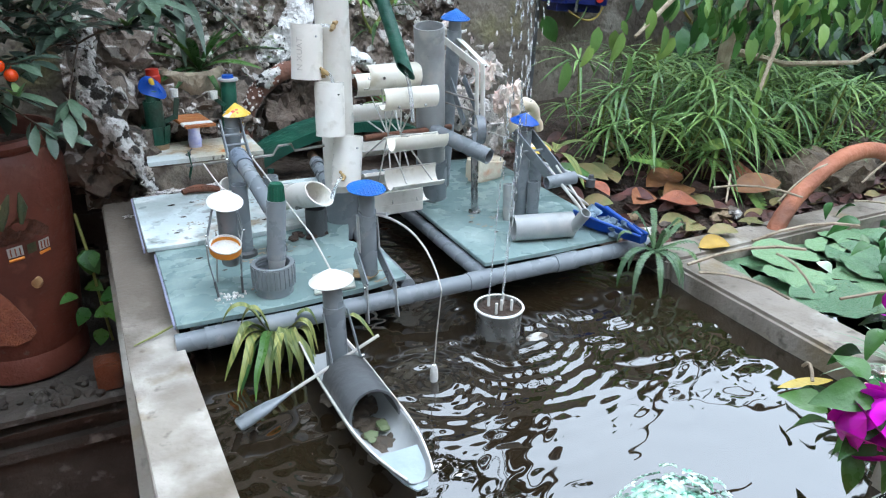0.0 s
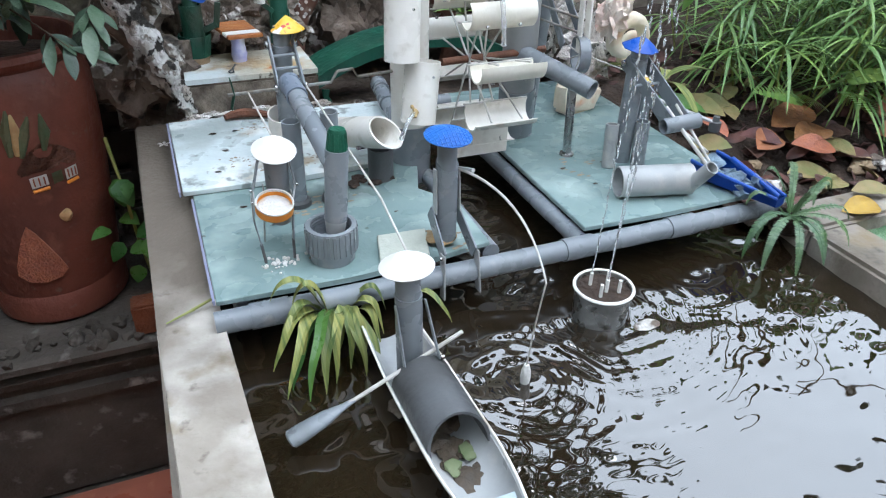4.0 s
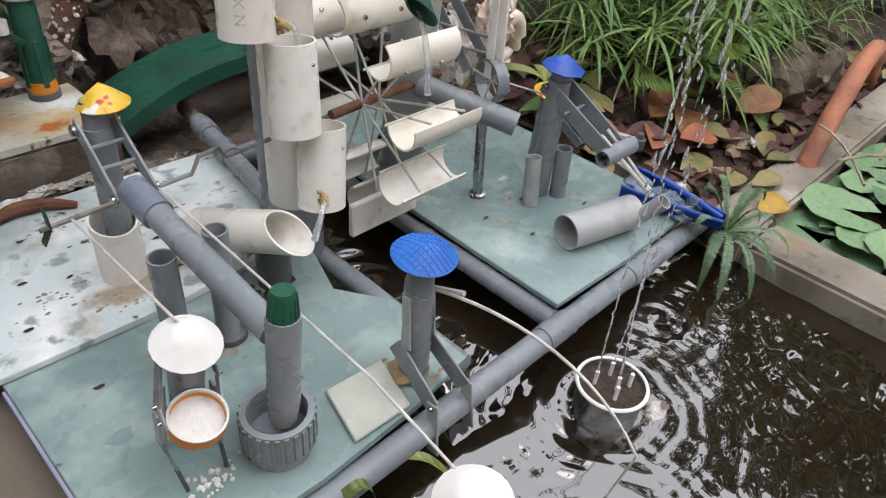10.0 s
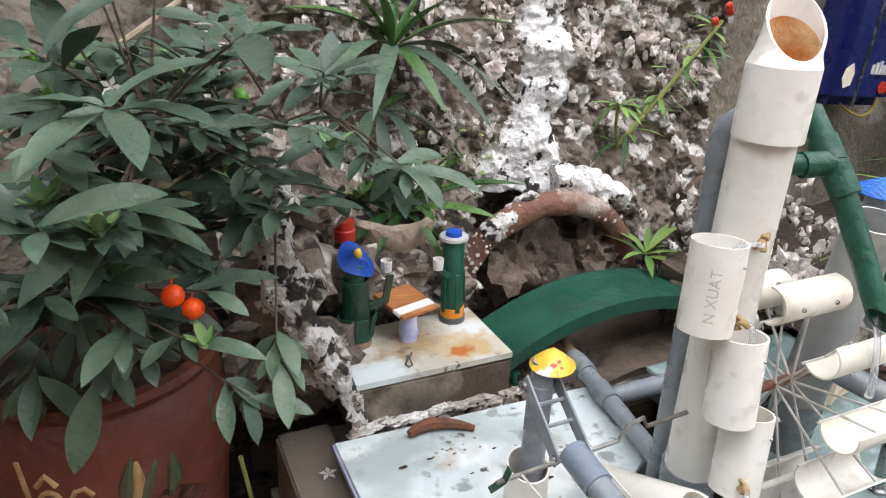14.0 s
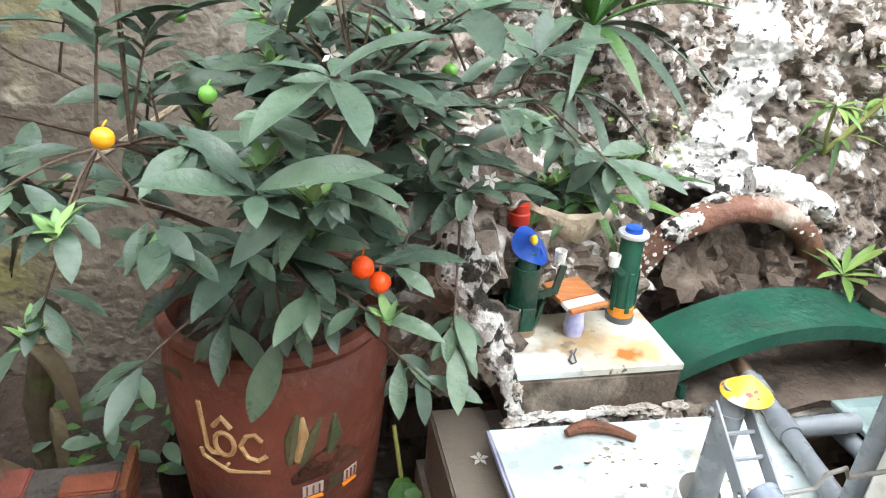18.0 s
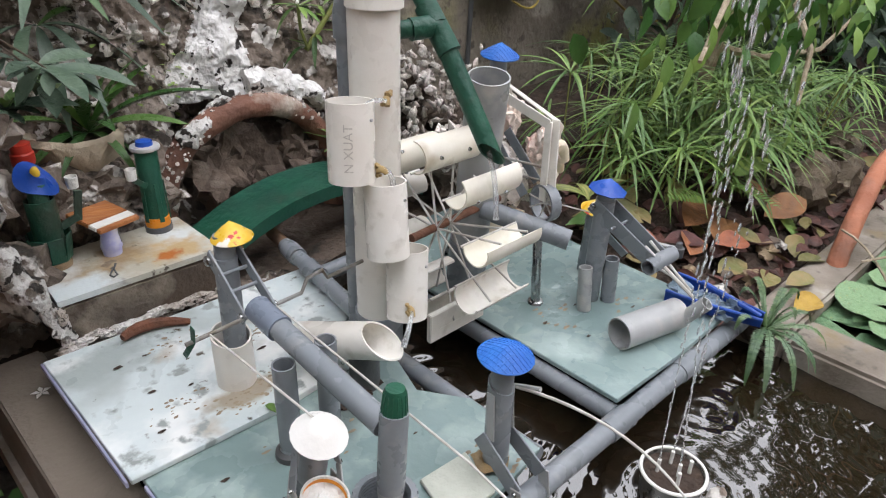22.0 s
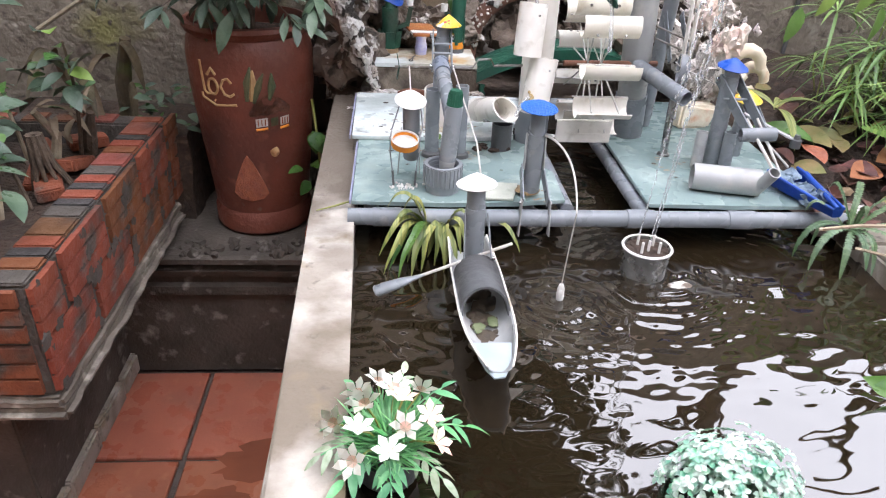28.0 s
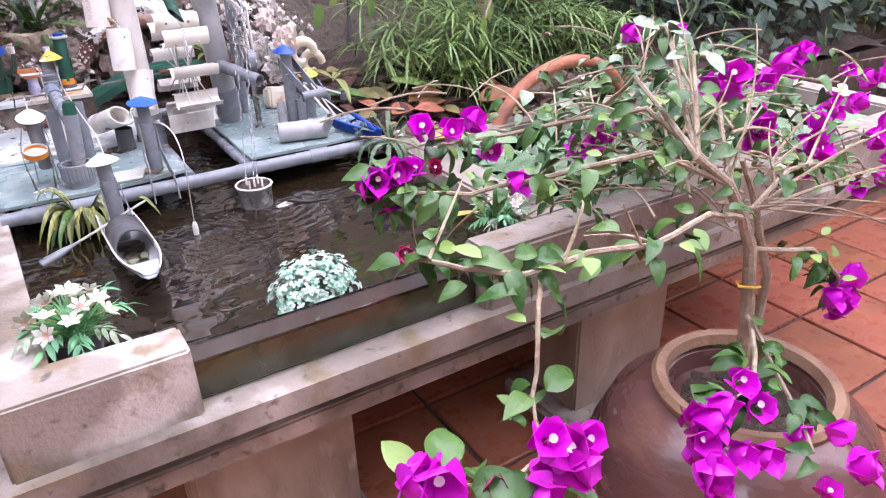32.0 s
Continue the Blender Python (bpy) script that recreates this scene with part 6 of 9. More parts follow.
while len(spots) < 130:
    u, v, w = rng.gauss(0, 0.50), rng.gauss(0, 0.48), rng.gauss(0, 0.52)
    if u * u + v * v + w * w > 1.25:
        continue
    p = V((cx - 0.04 + 0.42 * u, cy - 0.07 + 0.20 * v, 1.105 + 0.19 * w))
    if p.z > 1.0 + 0.05 * max(0.0, 1 - abs(p.x + 0.36) / 0.07) and p.y < 0.76 and p.x < 0.08 and (p.x < -0.09 or p.z > 1.03) and (p.x > -0.33 or p.z < 1.06 or len(spots) % 2):
        spots.append(p)
made = 0
extra = []
for i, p in enumerate(spots):
    near = min(limbs, key=lambda q: (q - p).length)
    rod(bush, "twig", bezier(near, near.lerp(p, 0.5) + V((0, 0, 0.012)), p, 4), [0.0018, 0.0016, 0.0014, 0.0012, 0.001], STEM_BROWN, seg=5)
    out = (p - near).normalized() if (p - near).length > 1e-3 else V((0, 0, 1))
    k = rng.randint(7, 10)
    a0 = spread(0, 6.28)
    for j in range(k):
        a = a0 + j * 2.4
        d = V((math.cos(a), math.sin(a), spread(-0.45, 0.45) - (0.45 if p.z < 0.95 else 0.0))) + out * 0.6
        if any(abs(p.x + d.normalized().x * 0.03 - fx_) < 0.040 and abs(p.z + d.normalized().z * 0.03 - fz_) < 0.034 and p.y < fy_ + 0.03 for fx_, fy_, fz_ in ((-0.168, 0.446, 1.0), (-0.385, 0.475, 1.122))):
            continue
        m = aim(p - out * 0.004 * j, d, (spread(-0.3, 0.3), spread(-0.5, 0.1), 1), 0, spread(0.75, 1.15))
        if made < 290:
            place("leaf", leafs[rng.choice((0, 1, 1, 2, 3, 3))], m, bush)
            made += 1
        else:
            extra.append((leafs[rng.choice((0, 1, 1, 2, 3, 3))], m))
    if i % 4 == 0:
        for j in range(8):
            extra.append((young, aim(p + out * spread(0.004, 0.016), V((math.cos(j * 2.4), math.sin(j * 2.4), spread(0.5, 1.6))), (0, 0, 1), 0, spread(0.6, 1.35))))
o = join_copies("foliage", extra, bush)
o["kind"] = "stuff"


def ball(parent, name, at, r, material, label=""):
    bm = B()
    bmesh.ops.create_icosphere(bm, subdivisions=3, radius=r, matrix=Matrix.Translation(at))
    add_tube(bm, [V(at) + V((0, 0.3 * r, r * 0.9)), V(at) + V((0.002, 0.012, r * 1.2))], 0.0008, 5)
    return part(name, bm, material, parent, label)


ball(bush, "fruit", (-0.176, 0.447, 1.008), 0.0108, FRUIT, "glossy orange fruit"), ball(bush, "fruit", (-0.160, 0.446, 0.992), 0.0105, FRUIT, "glossy orange fruit")
ball(bush, "fruit", (-0.385, 0.475, 1.122), 0.0095, FRUIT_YELLOW, "yellow-orange fruit")
for p in ((-0.26, 0.53, 1.21), (-0.09, 0.52, 1.17), (-0.335, 0.60, 1.20), (-0.30, 0.47, 1.16)):
    ball(bush, "fruit", p, 0.0075, FRUIT_GREEN, "small unripe green fruit")
for p in ((-0.215, 0.47, 1.075), (-0.20, 0.49, 1.19), (-0.05, 0.49, 1.075)):
    bm = B()
    for k in range(5):
        a = 2 * math.pi * k / 5
        d = V((math.cos(a), -0.4, math.sin(a)))
        s = V((-math.sin(a), 0, math.cos(a)))
        c = V(p)
        bm.faces.new([bm.verts.new(q) for q in (c, c + d * 0.005 + s * 0.0025, c + d * 0.010, c + d * 0.005 - s * 0.0025)])
    bmesh.ops.solidify(bm, geom=bm.faces[:], thickness=0.0006)
    part("blossom", bm, PETAL_WHITE, bush, "tiny white blossom")

# ---- brick planter on its slab ----
planter = thing("brick_planter", (-0.6, 0.25, 0.34), "low planter of grooved orange bricks on a cement slab", "planter", kind="structure")
bm = B()
add_box(bm, (-1.60, -0.118, 0.385), (-0.444, 0.60, 0.410), None, 0.010)
add_box(bm, (-1.60, -0.110, 0.409), (-0.453, 0.60, 0.432), None, 0.006)
bmesh.ops.subdivide_edges(bm, edges=[e for e in bm.edges if e.calc_length() > 0.1], cuts=24)
rough_up(bm, 0.006, 24)
part("slab", bm, SLAB, planter, "chipped cement slab")
bm = B()
add_box(bm, (-0.530, -0.101, 0.430), (-0.463, 0.574, 0.634), None, 0.004)
add_box(bm, (-1.60, -0.101, 0.430), (-0.532, -0.03, 0.634), None, 0.004)
add_box(bm, (-1.60, 0.576, 0.430), (-0.463, 0.635, 0.634), None, 0.004)
bmesh.ops.subdivide_edges(bm, edges=[e for e in bm.edges if e.calc_length() > 0.1], cuts=20)
rough_up(bm, 0.003, 45)
part("mortar_core", bm, MORTAR, planter)
bm = B()
add_box(bm, (-1.60, -0.028, 0.431), (-0.531, 0.575, 0.585))
part("soil", bm, SOIL, planter)
bm = B()
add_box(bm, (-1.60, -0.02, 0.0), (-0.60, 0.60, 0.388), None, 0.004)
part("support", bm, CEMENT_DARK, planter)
bm = B()
for k in range(9):
    add_box(bm, (-0.66, -0.9 + k * 0.16, 0.0), (-0.585, -0.745 + k * 0.16, 0.055), None, 0.005)
rough_up(bm, 0.003, 30)
solo("kerb", bm, CEMENT, "grey cement kerb blocks along the tiled floor", "kerb", "structure")

weeds = thing("planter_shrub", (-0.75, 0.3, 0.58), "leggy green shrub with dry stems in the brick planter", "shrub")
wl_ = [leaf_mesh("shrub_leaf", 0.055, 0.026, LEAF_DARK, 0.3, 0.3), leaf_mesh("shrub_leaf_b", 0.04, 0.020, LEAF_MID, 0.2, 0.3)]
yl = leaf_mesh("yellow_leaf", 0.045, 0.022, LEAF_LIGHT, 0.3, 0.2)
items = []
for i in range(22):
    b = V((spread(-1.0, -0.60), spread(0.05, 0.52), 0.58))
    e = b + V((spread(-0.12, 0.08), spread(-0.10, 0.06), spread(0.10, 0.36)))
    rod(weeds, "stem", bezier(b, b.lerp(e, 0.5) + V((0.02, 0, 0.03)), e, 5), [0.005, 0.0045, 0.004, 0.0035, 0.003, 0.002], STEM_GREY if i % 2 else STEM_BROWN, seg=6)
    for j in range(26):
        p = b.lerp(e, spread(0.45, 1.05)) + V((rng.gauss(0, 0.03), rng.gauss(0, 0.03), rng.gauss(0, 0.02)))
        a = spread(0, 6.28)
        items.append((yl if rng.random() < 0.06 else wl_[j % 2], aim(p, (math.cos(a), math.sin(a), spread(-0.5, 0.3)), (0, 0, 1), spread(-0.5, 0.5), spread(0.7, 1.3))))
join_copies("foliage", items, weeds)["kind"] = "stuff"
stick = thing("dead_stump", (-0.60, 0.50, 0.58), "dry grey broken stump and curled dead leaves", "stump")
rod(stick, "stump", [(-0.61, 0.52, 0.57), (-0.59, 0.50, 0.64), (-0.575, 0.49, 0.69)], [0.018, 0.015, 0.007], STEM_BROWN, seg=9)
rod(stick, "stump", [(-0.66, 0.46, 0.57), (-0.64, 0.46, 0.65), (-0.66, 0.43, 0.71)], [0.012, 0.010, 0.007], STEM_GREY, seg=8)
dry = leaf_mesh("dead_leaf", 0.07, 0.016, mat("dead_leaf_grey", (0.20, 0.15, 0.10), (0.12, 0.09, 0.06), 20, 0.8, 0.4), 0.9, 0.8, 8)
for i in range(7):
    place("dead_leaf", dry, aim((-0.63 + spread(-0.05, 0.06), 0.48 + spread(-0.04, 0.04), spread(0.62, 0.72)), (spread(-1, 1), spread(-1, 0.4), 0.5), (0, 0, 1), spread(-1, 1), spread(0.7, 1.2)), stick)
bm = B()
for i, (x, y) in enumerate(((-0.60, 0.42), (-0.64, 0.36), (-0.62, 0.55), (-0.70, 0.50), (-0.60, 0.30))):
    add_box(bm, (-0.04, -0.025, -0.01), (0.04, 0.025, 0.014), pose(x, y, 0.60, spread(-20, 20), spread(-20, 20), spread(0, 180)), 0.003)
solo("brick_shard", bm, BRICK, "broken brick pieces on the planter soil", "brick", "stuff")
rod_ = thing("wall_cable", (-0.5, 0.88, 1.1), "thin pale cane leaning along the garden wall", "cane")
rod(rod_, "cane", [(-0.80, 0.80, 0.78), (-0.45, 0.84, 1.0), (0.05, 0.87, 1.33)], 0.005, STEM_GREY, seg=7)

# vine between the pot and the basin
vine = thing("pothos_vine", (-0.11, 0.56, 0.40), "green heart-leaved vine between pot and basin", "vine")
vl = leaf_mesh("vine_leaf", 0.052, 0.038, LEAF_MID, 0.3, 0.15, 7, 0.32)
rod(vine, "stem", [(-0.10, 0.62, 0.386), (-0.105, 0.57, 0.50), (-0.11, 0.56, 0.62), (-0.12, 0.58, 0.70)], 0.003, STEM_GREEN, seg=6)
for i in range(10):
    z = spread(0.44, 0.70)
    place("leaf", vl, aim((-0.112 + rng.gauss(0, 0.018), 0.555 + rng.gauss(0, 0.02), z), (spread(-0.8, 0.7), spread(-1, -0.1), spread(-0.9, 0.2)), (0, -0.6, 1), spread(-0.3, 0.3), spread(0.6, 1.1)), vine)
bk = thing("loose_brick", (-0.10, 0.47, 0.386), "loose brown brick standing beside the basin wall", "brick")
bm = B()
add_box(bm, (-0.138, 0.455, 0.363), (-0.09, 0.50, 0.425), None, 0.004)
part("body", bm, BRICK, bk)

# soil and a withered plant between planter and wall
bm = B()
add_box(bm, (-1.60, 0.637, 0.0), (-0.43, 0.935, 0.575))
rough_up(bm, 0.02, 12, 8)
solo("soil_strip", bm, SOIL, "dark soil strip along the garden wall", "soil", "structure")
wither = thing("withered_plant", (-0.62, 0.70, 0.575), "withered broad-leaved plant with curled brown leaves", "plant")
WITHERED = mat("withered_leaf", (0.14, 0.105, 0.06), (0.07, 0.052, 0.036), 22, 0.75, 0.5, 90, stain=[((0.36, 0.29, 0.19), 18, 0.58, 0.7), ((0.12, 0.15, 0.05), 9, 0.58, 0.68)], rand=0.3)
wl2 = [leaf_mesh("withered_leaf", 0.11, 0.034, WITHERED, 1.1, 1.4, 12, 0.5, 0.03), leaf_mesh("withered_leaf_b", 0.09, 0.024, WITHERED, 1.5, 1.6, 12, 0.5, 0.04)]
rod(wither, "stalk", [(-0.575, 0.70, 0.56), (-0.57, 0.69, 0.70), (-0.545, 0.68, 0.80)], [0.022, 0.019, 0.012], WITHERED, seg=9)
rod(wither, "stalk", [(-0.67, 0.70, 0.56), (-0.69, 0.69, 0.68), (-0.715, 0.68, 0.76)], [0.012, 0.010, 0.007], WITHERED, seg=8)
for x, y, z, a, e, k, s in ((-0.70, 0.68, 0.76, 250, 0.3, 0, 1.0), (-0.68, 0.67, 0.74, 320, 0.2, 0, 1.0), (-0.71, 0.68, 0.755, 190, 0.4, 1, 1.1), (-0.64, 0.67, 0.70, 290, 0.1, 1, 1.0), (-0.58, 0.67, 0.76, 220, 0.2, 1, 0.9), (-0.56, 0.67, 0.79, 330, -0.2, 0, 0.8), (-0.62, 0.67, 0.66, 200, 0.2, 0, 0.9), (-0.66, 0.66, 0.63, 340, 0.1, 1, 1.1), (-0.55, 0.67, 0.70, 300, -0.3, 1, 0.8)):
    place("leaf", wl2[k], aim((x, y, z), (math.cos(radians(a)), math.sin(radians(a)), e), (0, -0.2, 1), spread(-0.5, 0.5), s), wither)
low = thing("wall_herb", (-0.50, 0.68, 0.58), "low dark green herbs growing at the wall foot", "herb")
for i in range(34):
    place("leaf", wl_[i % 2], aim((-0.47 + rng.gauss(0, 0.05), 0.67 + rng.gauss(0, 0.02), spread(0.59, 0.72)), (spread(-1, 1), spread(-1, 0.2), spread(-0.3, 0.6)), (0, -0.3, 1), spread(-0.4, 0.4), spread(0.5, 0.9)), low)
for x, y, z, s in ((-0.585, 0.44, 0.815, 1.1), (-0.60, 0.43, 0.775, 1.2), (-0.555, 0.44, 0.81, 1.0), (-0.62, 0.44, 0.80, 1.0), (-0.545, 0.43, 0.765, 1.1), (-0.57, 0.40, 0.80, 1.0)):
    place("leaf", wl_[0], aim((x, y, z), (spread(-0.8, 0.8), -0.6, spread(-0.3, 0.3)), (0, -0.5, 1), 0, s), weeds)
for i in range(9):
    a = radians(40 * i)
    rod(weeds, "root", [(-0.62 + 0.010 * math.cos(a), 0.33 + 0.010 * math.sin(a), 0.70), (-0.615 + 0.018 * math.cos(a), 0.33 + 0.018 * math.sin(a), 0.64), (-0.605 + 0.040 * math.cos(a), 0.33 + 0.035 * math.sin(a), 0.584)], [0.007, 0.005, 0.0025], STEM_BROWN, seg=6)

# ---- rockery behind the platform ----
def cliff(x, s):
    """A place on the rock face: s goes from its foot to its top."""
    z = 0.66 + 0.78 * s
    edge = max(0.0, (x - 0.60) / 0.22)
    y = 0.70 + 0.22 * s ** 0.8 + 0.10 * min(1.0, edge) ** 2 * (1.1 - s)
    hollow = ((x - 0.407) / 0.155) ** 2 + ((z - 0.775) / 0.155) ** 2
    if hollow < 1:
        y += 0.10 * (1 - hollow) ** 0.35
    y += 0.052 * noise.fractal(V((x * 7, z * 7, 2.0)), 0.8, 2.1, 7) + 0.014 * noise.noise(V((x * 30, z * 30, 5.0)))
    return V((x, y, z))


rock = thing("rockery", (0.4, 0.8, 0.66), "brown and white crusted coral rock mound against the wall", "rockery", kind="structure")
def root_band(x, z):
    """How far inside the limy run a place lies: 1 on its middle line, below 0 outside."""
    line = 0.404 + 0.052 * min(1.0, max(0.0, (z - 0.98) / 0.16)) + 0.010 * math.sin(z * 31)
    w = 0.040 + 0.044 * max(0.0, min(1.0, (1.04 - z) / 0.09)) ** 1.5 + 0.012 * noise.noise(V((x * 34, z * 34, 9.0)))
    return 1 - abs(x - line) / w if z > 0.925 else -1.0


nx, ns = 326, 260
pts, white, lime = [], [], []
for j in range(ns + 1):
    for i in range(nx + 1):
        x, t = -0.10 + 0.98 * i / nx, j / ns
        p = cliff(x, t)
        q = V((x * 34 + 1.3 * noise.noise(V((x * 40, p.z * 40, 1.0))), p.z * 40 + 1.3 * noise.noise(V((x * 40, p.z * 40, 6.0))), 0.4))
        dist, near = noise.voronoi(q)
        chip = min(1.0, 2.6 * (dist[1] - dist[0]))
        keep = noise.noise(near[0] * 0.42) + 0.55 * noise.noise(near[0] * 2.9 + V((7, 7, 7)))
        bar = 0.10 if p.z > 1.03 else 0.22
        if x > 0.47 and p.z < 1.02:
            bar = 0.75
        hollow = ((x - 0.405) / 0.19) ** 2 + ((p.z - 0.77) / 0.19) ** 2
        is_white = keep > bar and chip > 0.22 and hollow > 1
        band = root_band(x, p.z)
        is_lime = band > 0 and noise.noise(V((x * 150, p.z * 150, 2.0))) < 0.42 + 1.2 * band
        p.y -= 0.012 * chip ** 0.6 * (0.25 if is_lime else 1.1 if is_white else 0.65 if hollow > 1 else 0.3) + (0.024 * max(0.0, band) ** 0.5 if is_lime else 0.0)
        pts.append(p)
        white.append(is_white)
        lime.append(is_lime)
faces = [(j * (nx + 1) + i, j * (nx + 1) + i + 1, (j + 1) * (nx + 1) + i + 1, (j + 1) * (nx + 1) + i) for j in range(ns) for i in range(nx)]
me = bpy.data.meshes.new("rock_face")
me.from_pydata(pts, [], faces)
for m in (ROCK_PALE, CRUST_FACE, ROOT_WHITE):
    me.materials.append(m)
me.polygons.foreach_set("material_index", [2 if sum(lime[k] for k in f) > 1 else 1 if sum(white[k] for k in f) > 2 else 0 for f in faces])
me.polygons.foreach_set("use_smooth", [True] * len(faces))
place("rock_face", me, Matrix.Identity(4), rock)
flake_me = []
for k in range(5):
    bm = B()
    add_lump(bm, (0, 0, 0), 1.0, k * 3.1, 0.85, 2, 2.1, (1.0, 0.36, 0.75))
    for f in bm.faces:
        f.smooth = True
    me = bpy.data.meshes.new("flake")
    bm.to_mesh(me)
    bm.free()
    me.materials.append(CRUST)
    flake_me.append(me)
items = []
for i in range(1000):
    x, s = spread(0.02, 0.84), spread(0.18, 1.0) ** 0.8
    p = cliff(x, s)
    hollow = ((x - 0.428) / 0.165) ** 2 + ((p.z - 0.79) / 0.155) ** 2
    if hollow < 1 or noise.noise(V((x * 9, p.z * 9, 8))) < (0.12 if p.z < 1.0 else -0.12) or (x > 0.47 and p.z < 1.02) or root_band(x, p.z) > -0.25:
        continue
    m = Matrix.Translation(p + V((0, -0.012, 0))) @ Euler((spread(-0.6, 0.6), spread(-3, 3), spread(-0.6, 0.6))).to_matrix().to_4x4() @ Matrix.Scale(spread(0.0035, 0.012) * (1.0 if rng.random() < 0.85 else 1.6), 4)
    items.append((flake_me[i % 5], m))
crust_ob = join_copies("white_crust", items, rock, "white flaking crust on the rock")
crust_ob["kind"] = "stuff"
crust_ob.data.polygons.foreach_set("use_smooth", [False] * len(crust_ob.data.polygons))


def gnarl(name, pts, radii, material, parent, label):
    """A knobbly root: a tube whose thickness and line wander."""
    pts = [V(p) for p in pts]
    fine, rs = [], []
    for (a, b), (ra, rb) in zip(zip(pts, pts[1:]), zip(radii, radii[1:])):
        n = max(3, int((b - a).length / 0.004))
        for k in range(n):
            t = k / n
            p = a.lerp(b, t)
            fine.append(p + noise.noise_vector(p * 22) * 0.010)
            rs.append((ra + (rb - ra) * t) * (1.0 + 0.45 * noise.noise(p * 45)))
    bm = B()
    add_tube(bm, fine, rs, 26)
    for v in bm.verts:
        v.co += noise.noise_vector(v.co * 55) * 0.006 + noise.noise_vector(v.co * 130) * 0.0035
    items = part(name, bm, material, parent, label)
    return items


gnarl("white_root", [(0.42, 0.74, 0.965), (0.49, 0.725, 0.955), (0.56, 0.72, 0.915)], [0.026, 0.022, 0.016], ROOT_WHITE, rock, "greyish root along the clay ring")
gnarl("white_root", [(0.38, 0.72, 0.95), (0.32, 0.71, 0.915), (0.28, 0.705, 0.875)], [0.02, 0.016, 0.012], ROOT_CRUST, rock, "white crust beside the clay ring")
gnarl("white_root", [(-0.034, 0.62, 1.04), (-0.049, 0.605, 1.0), (-0.052, 0.585, 0.93), (-0.036, 0.565, 0.885), (-0.008, 0.55, 0.83), (0.014, 0.54, 0.775), (0.028, 0.533, 0.735)], [0.012, 0.024, 0.026, 0.023, 0.019, 0.012, 0.007], ROOT_CRUST, rock, "white and black crusted root beside the block")
for i, (x, y, z, s) in enumerate(((-0.03, 0.66, 0.90, 0.06), (0.0, 0.62, 0.80, 0.05), (0.06, 0.72, 0.86, 0.055), (0.12, 0.74, 0.82, 0.05), (0.25, 0.76, 0.86, 0.05), (0.02, 0.70, 1.0, 0.05), (-0.06, 0.70, 0.76, 0.07), (0.18, 0.72, 0.78, 0.045))):
    bm = B()
    add_lump(bm, (x, y, z), s, i * 2.2, 0.5, 3, 2.0)
    part("boulder", bm, ROCK_PALE, rock)
for i, (x, y, z, s) in enumerate(((0.345, 0.735, 0.815, 0.046), (0.395, 0.77, 0.84, 0.05), (0.45, 0.75, 0.80, 0.045), (0.505, 0.735, 0.835, 0.034), (0.51, 0.735, 0.80, 0.042), (0.56, 0.73, 0.79, 0.035), (0.42, 0.72, 0.78, 0.035))):
    bm = B()
    add_lump(bm, (x, y, z), s, i * 2.9 + 1, 0.7, 3, 2.4)
    part("grotto_stone", bm, ROCK, rock, "rough brown stone inside the clay ring")
for i, (x, y, z, s) in enumerate(((0.64, 0.62, 0.80, 0.06), (0.70, 0.66, 0.90, 0.06), (0.74, 0.56, 0.78, 0.05), (0.68, 0.56, 0.83, 0.035), (0.78, 0.66, 0.86, 0.05))):
    bm = B()
    add_lump(bm, (x, y, z), s, i * 3.7 + 2, 0.6, 3, 2.2)
    part("boulder", bm, ROCK, rock)
items = []
for i in range(330):
    c = rng.choice(((0.66, 0.60, 0.86), (0.70, 0.64, 0.95), (0.74, 0.55, 0.83), (0.62, 0.64, 0.93), (0.76, 0.62, 0.92)))
    p = V(c) + V((rng.gauss(0, 0.035), rng.gauss(-0.03, 0.025), rng.gauss(0, 0.035)))
    items.append((flake_me[i % 5], Matrix.Translation(p) @ Euler((spread(-3, 3), spread(-3, 3), spread(-3, 3))).to_matrix().to_4x4() @ Matrix.Scale(spread(0.004, 0.013), 4)))
join_copies("coral_crust", items, rock, "white coral crumbs on the rock")["kind"] = "stuff"

ring = thing("clay_ring", (0.428, 0.715, 0.72), "half-buried brown clay ring framing a grotto in the rock", "clay ring")
bm = B()
add_tube(bm, [(0.407 + 0.165 * math.cos(a), 0.712 + 0.006 * math.sin(3 * a), 0.771 + 0.165 * math.sin(a)) for a in (radians(-20 + 220 * k / 40) for k in range(41))], 0.0195, 16)
rough_up(bm, 0.003, 40)
part("rim", bm, CLAY_ARCH, ring)
bm = B()
for i in range(150):
    a, b = radians(rng.choice((60, 80, 105, 130, 150)) + rng.gauss(0, 9)), spread(-0.5, 2.2)
    r_ = 0.165 + 0.0190 * math.sin(b)
    add_lump(bm, (0.407 + r_ * math.cos(a), 0.712 - 0.0190 * math.cos(b), 0.771 + r_ * math.sin(a)), spread(0.001, 0.0042), i, 0.8, 1, 2.2, (1, 0.35, 1))
part("lime_patch", bm, CRUST, ring, "white lime crusted on the clay")["kind"] = "stuff"
bm = B()
add_box(bm, (0.24, 0.535, 0.60), (0.80, 0.90, 0.712))
rough_up(bm, 0.012, 16, 6)
solo("grotto_floor", bm, ROCK, "dark earth floor before the grotto", "soil", "structure")

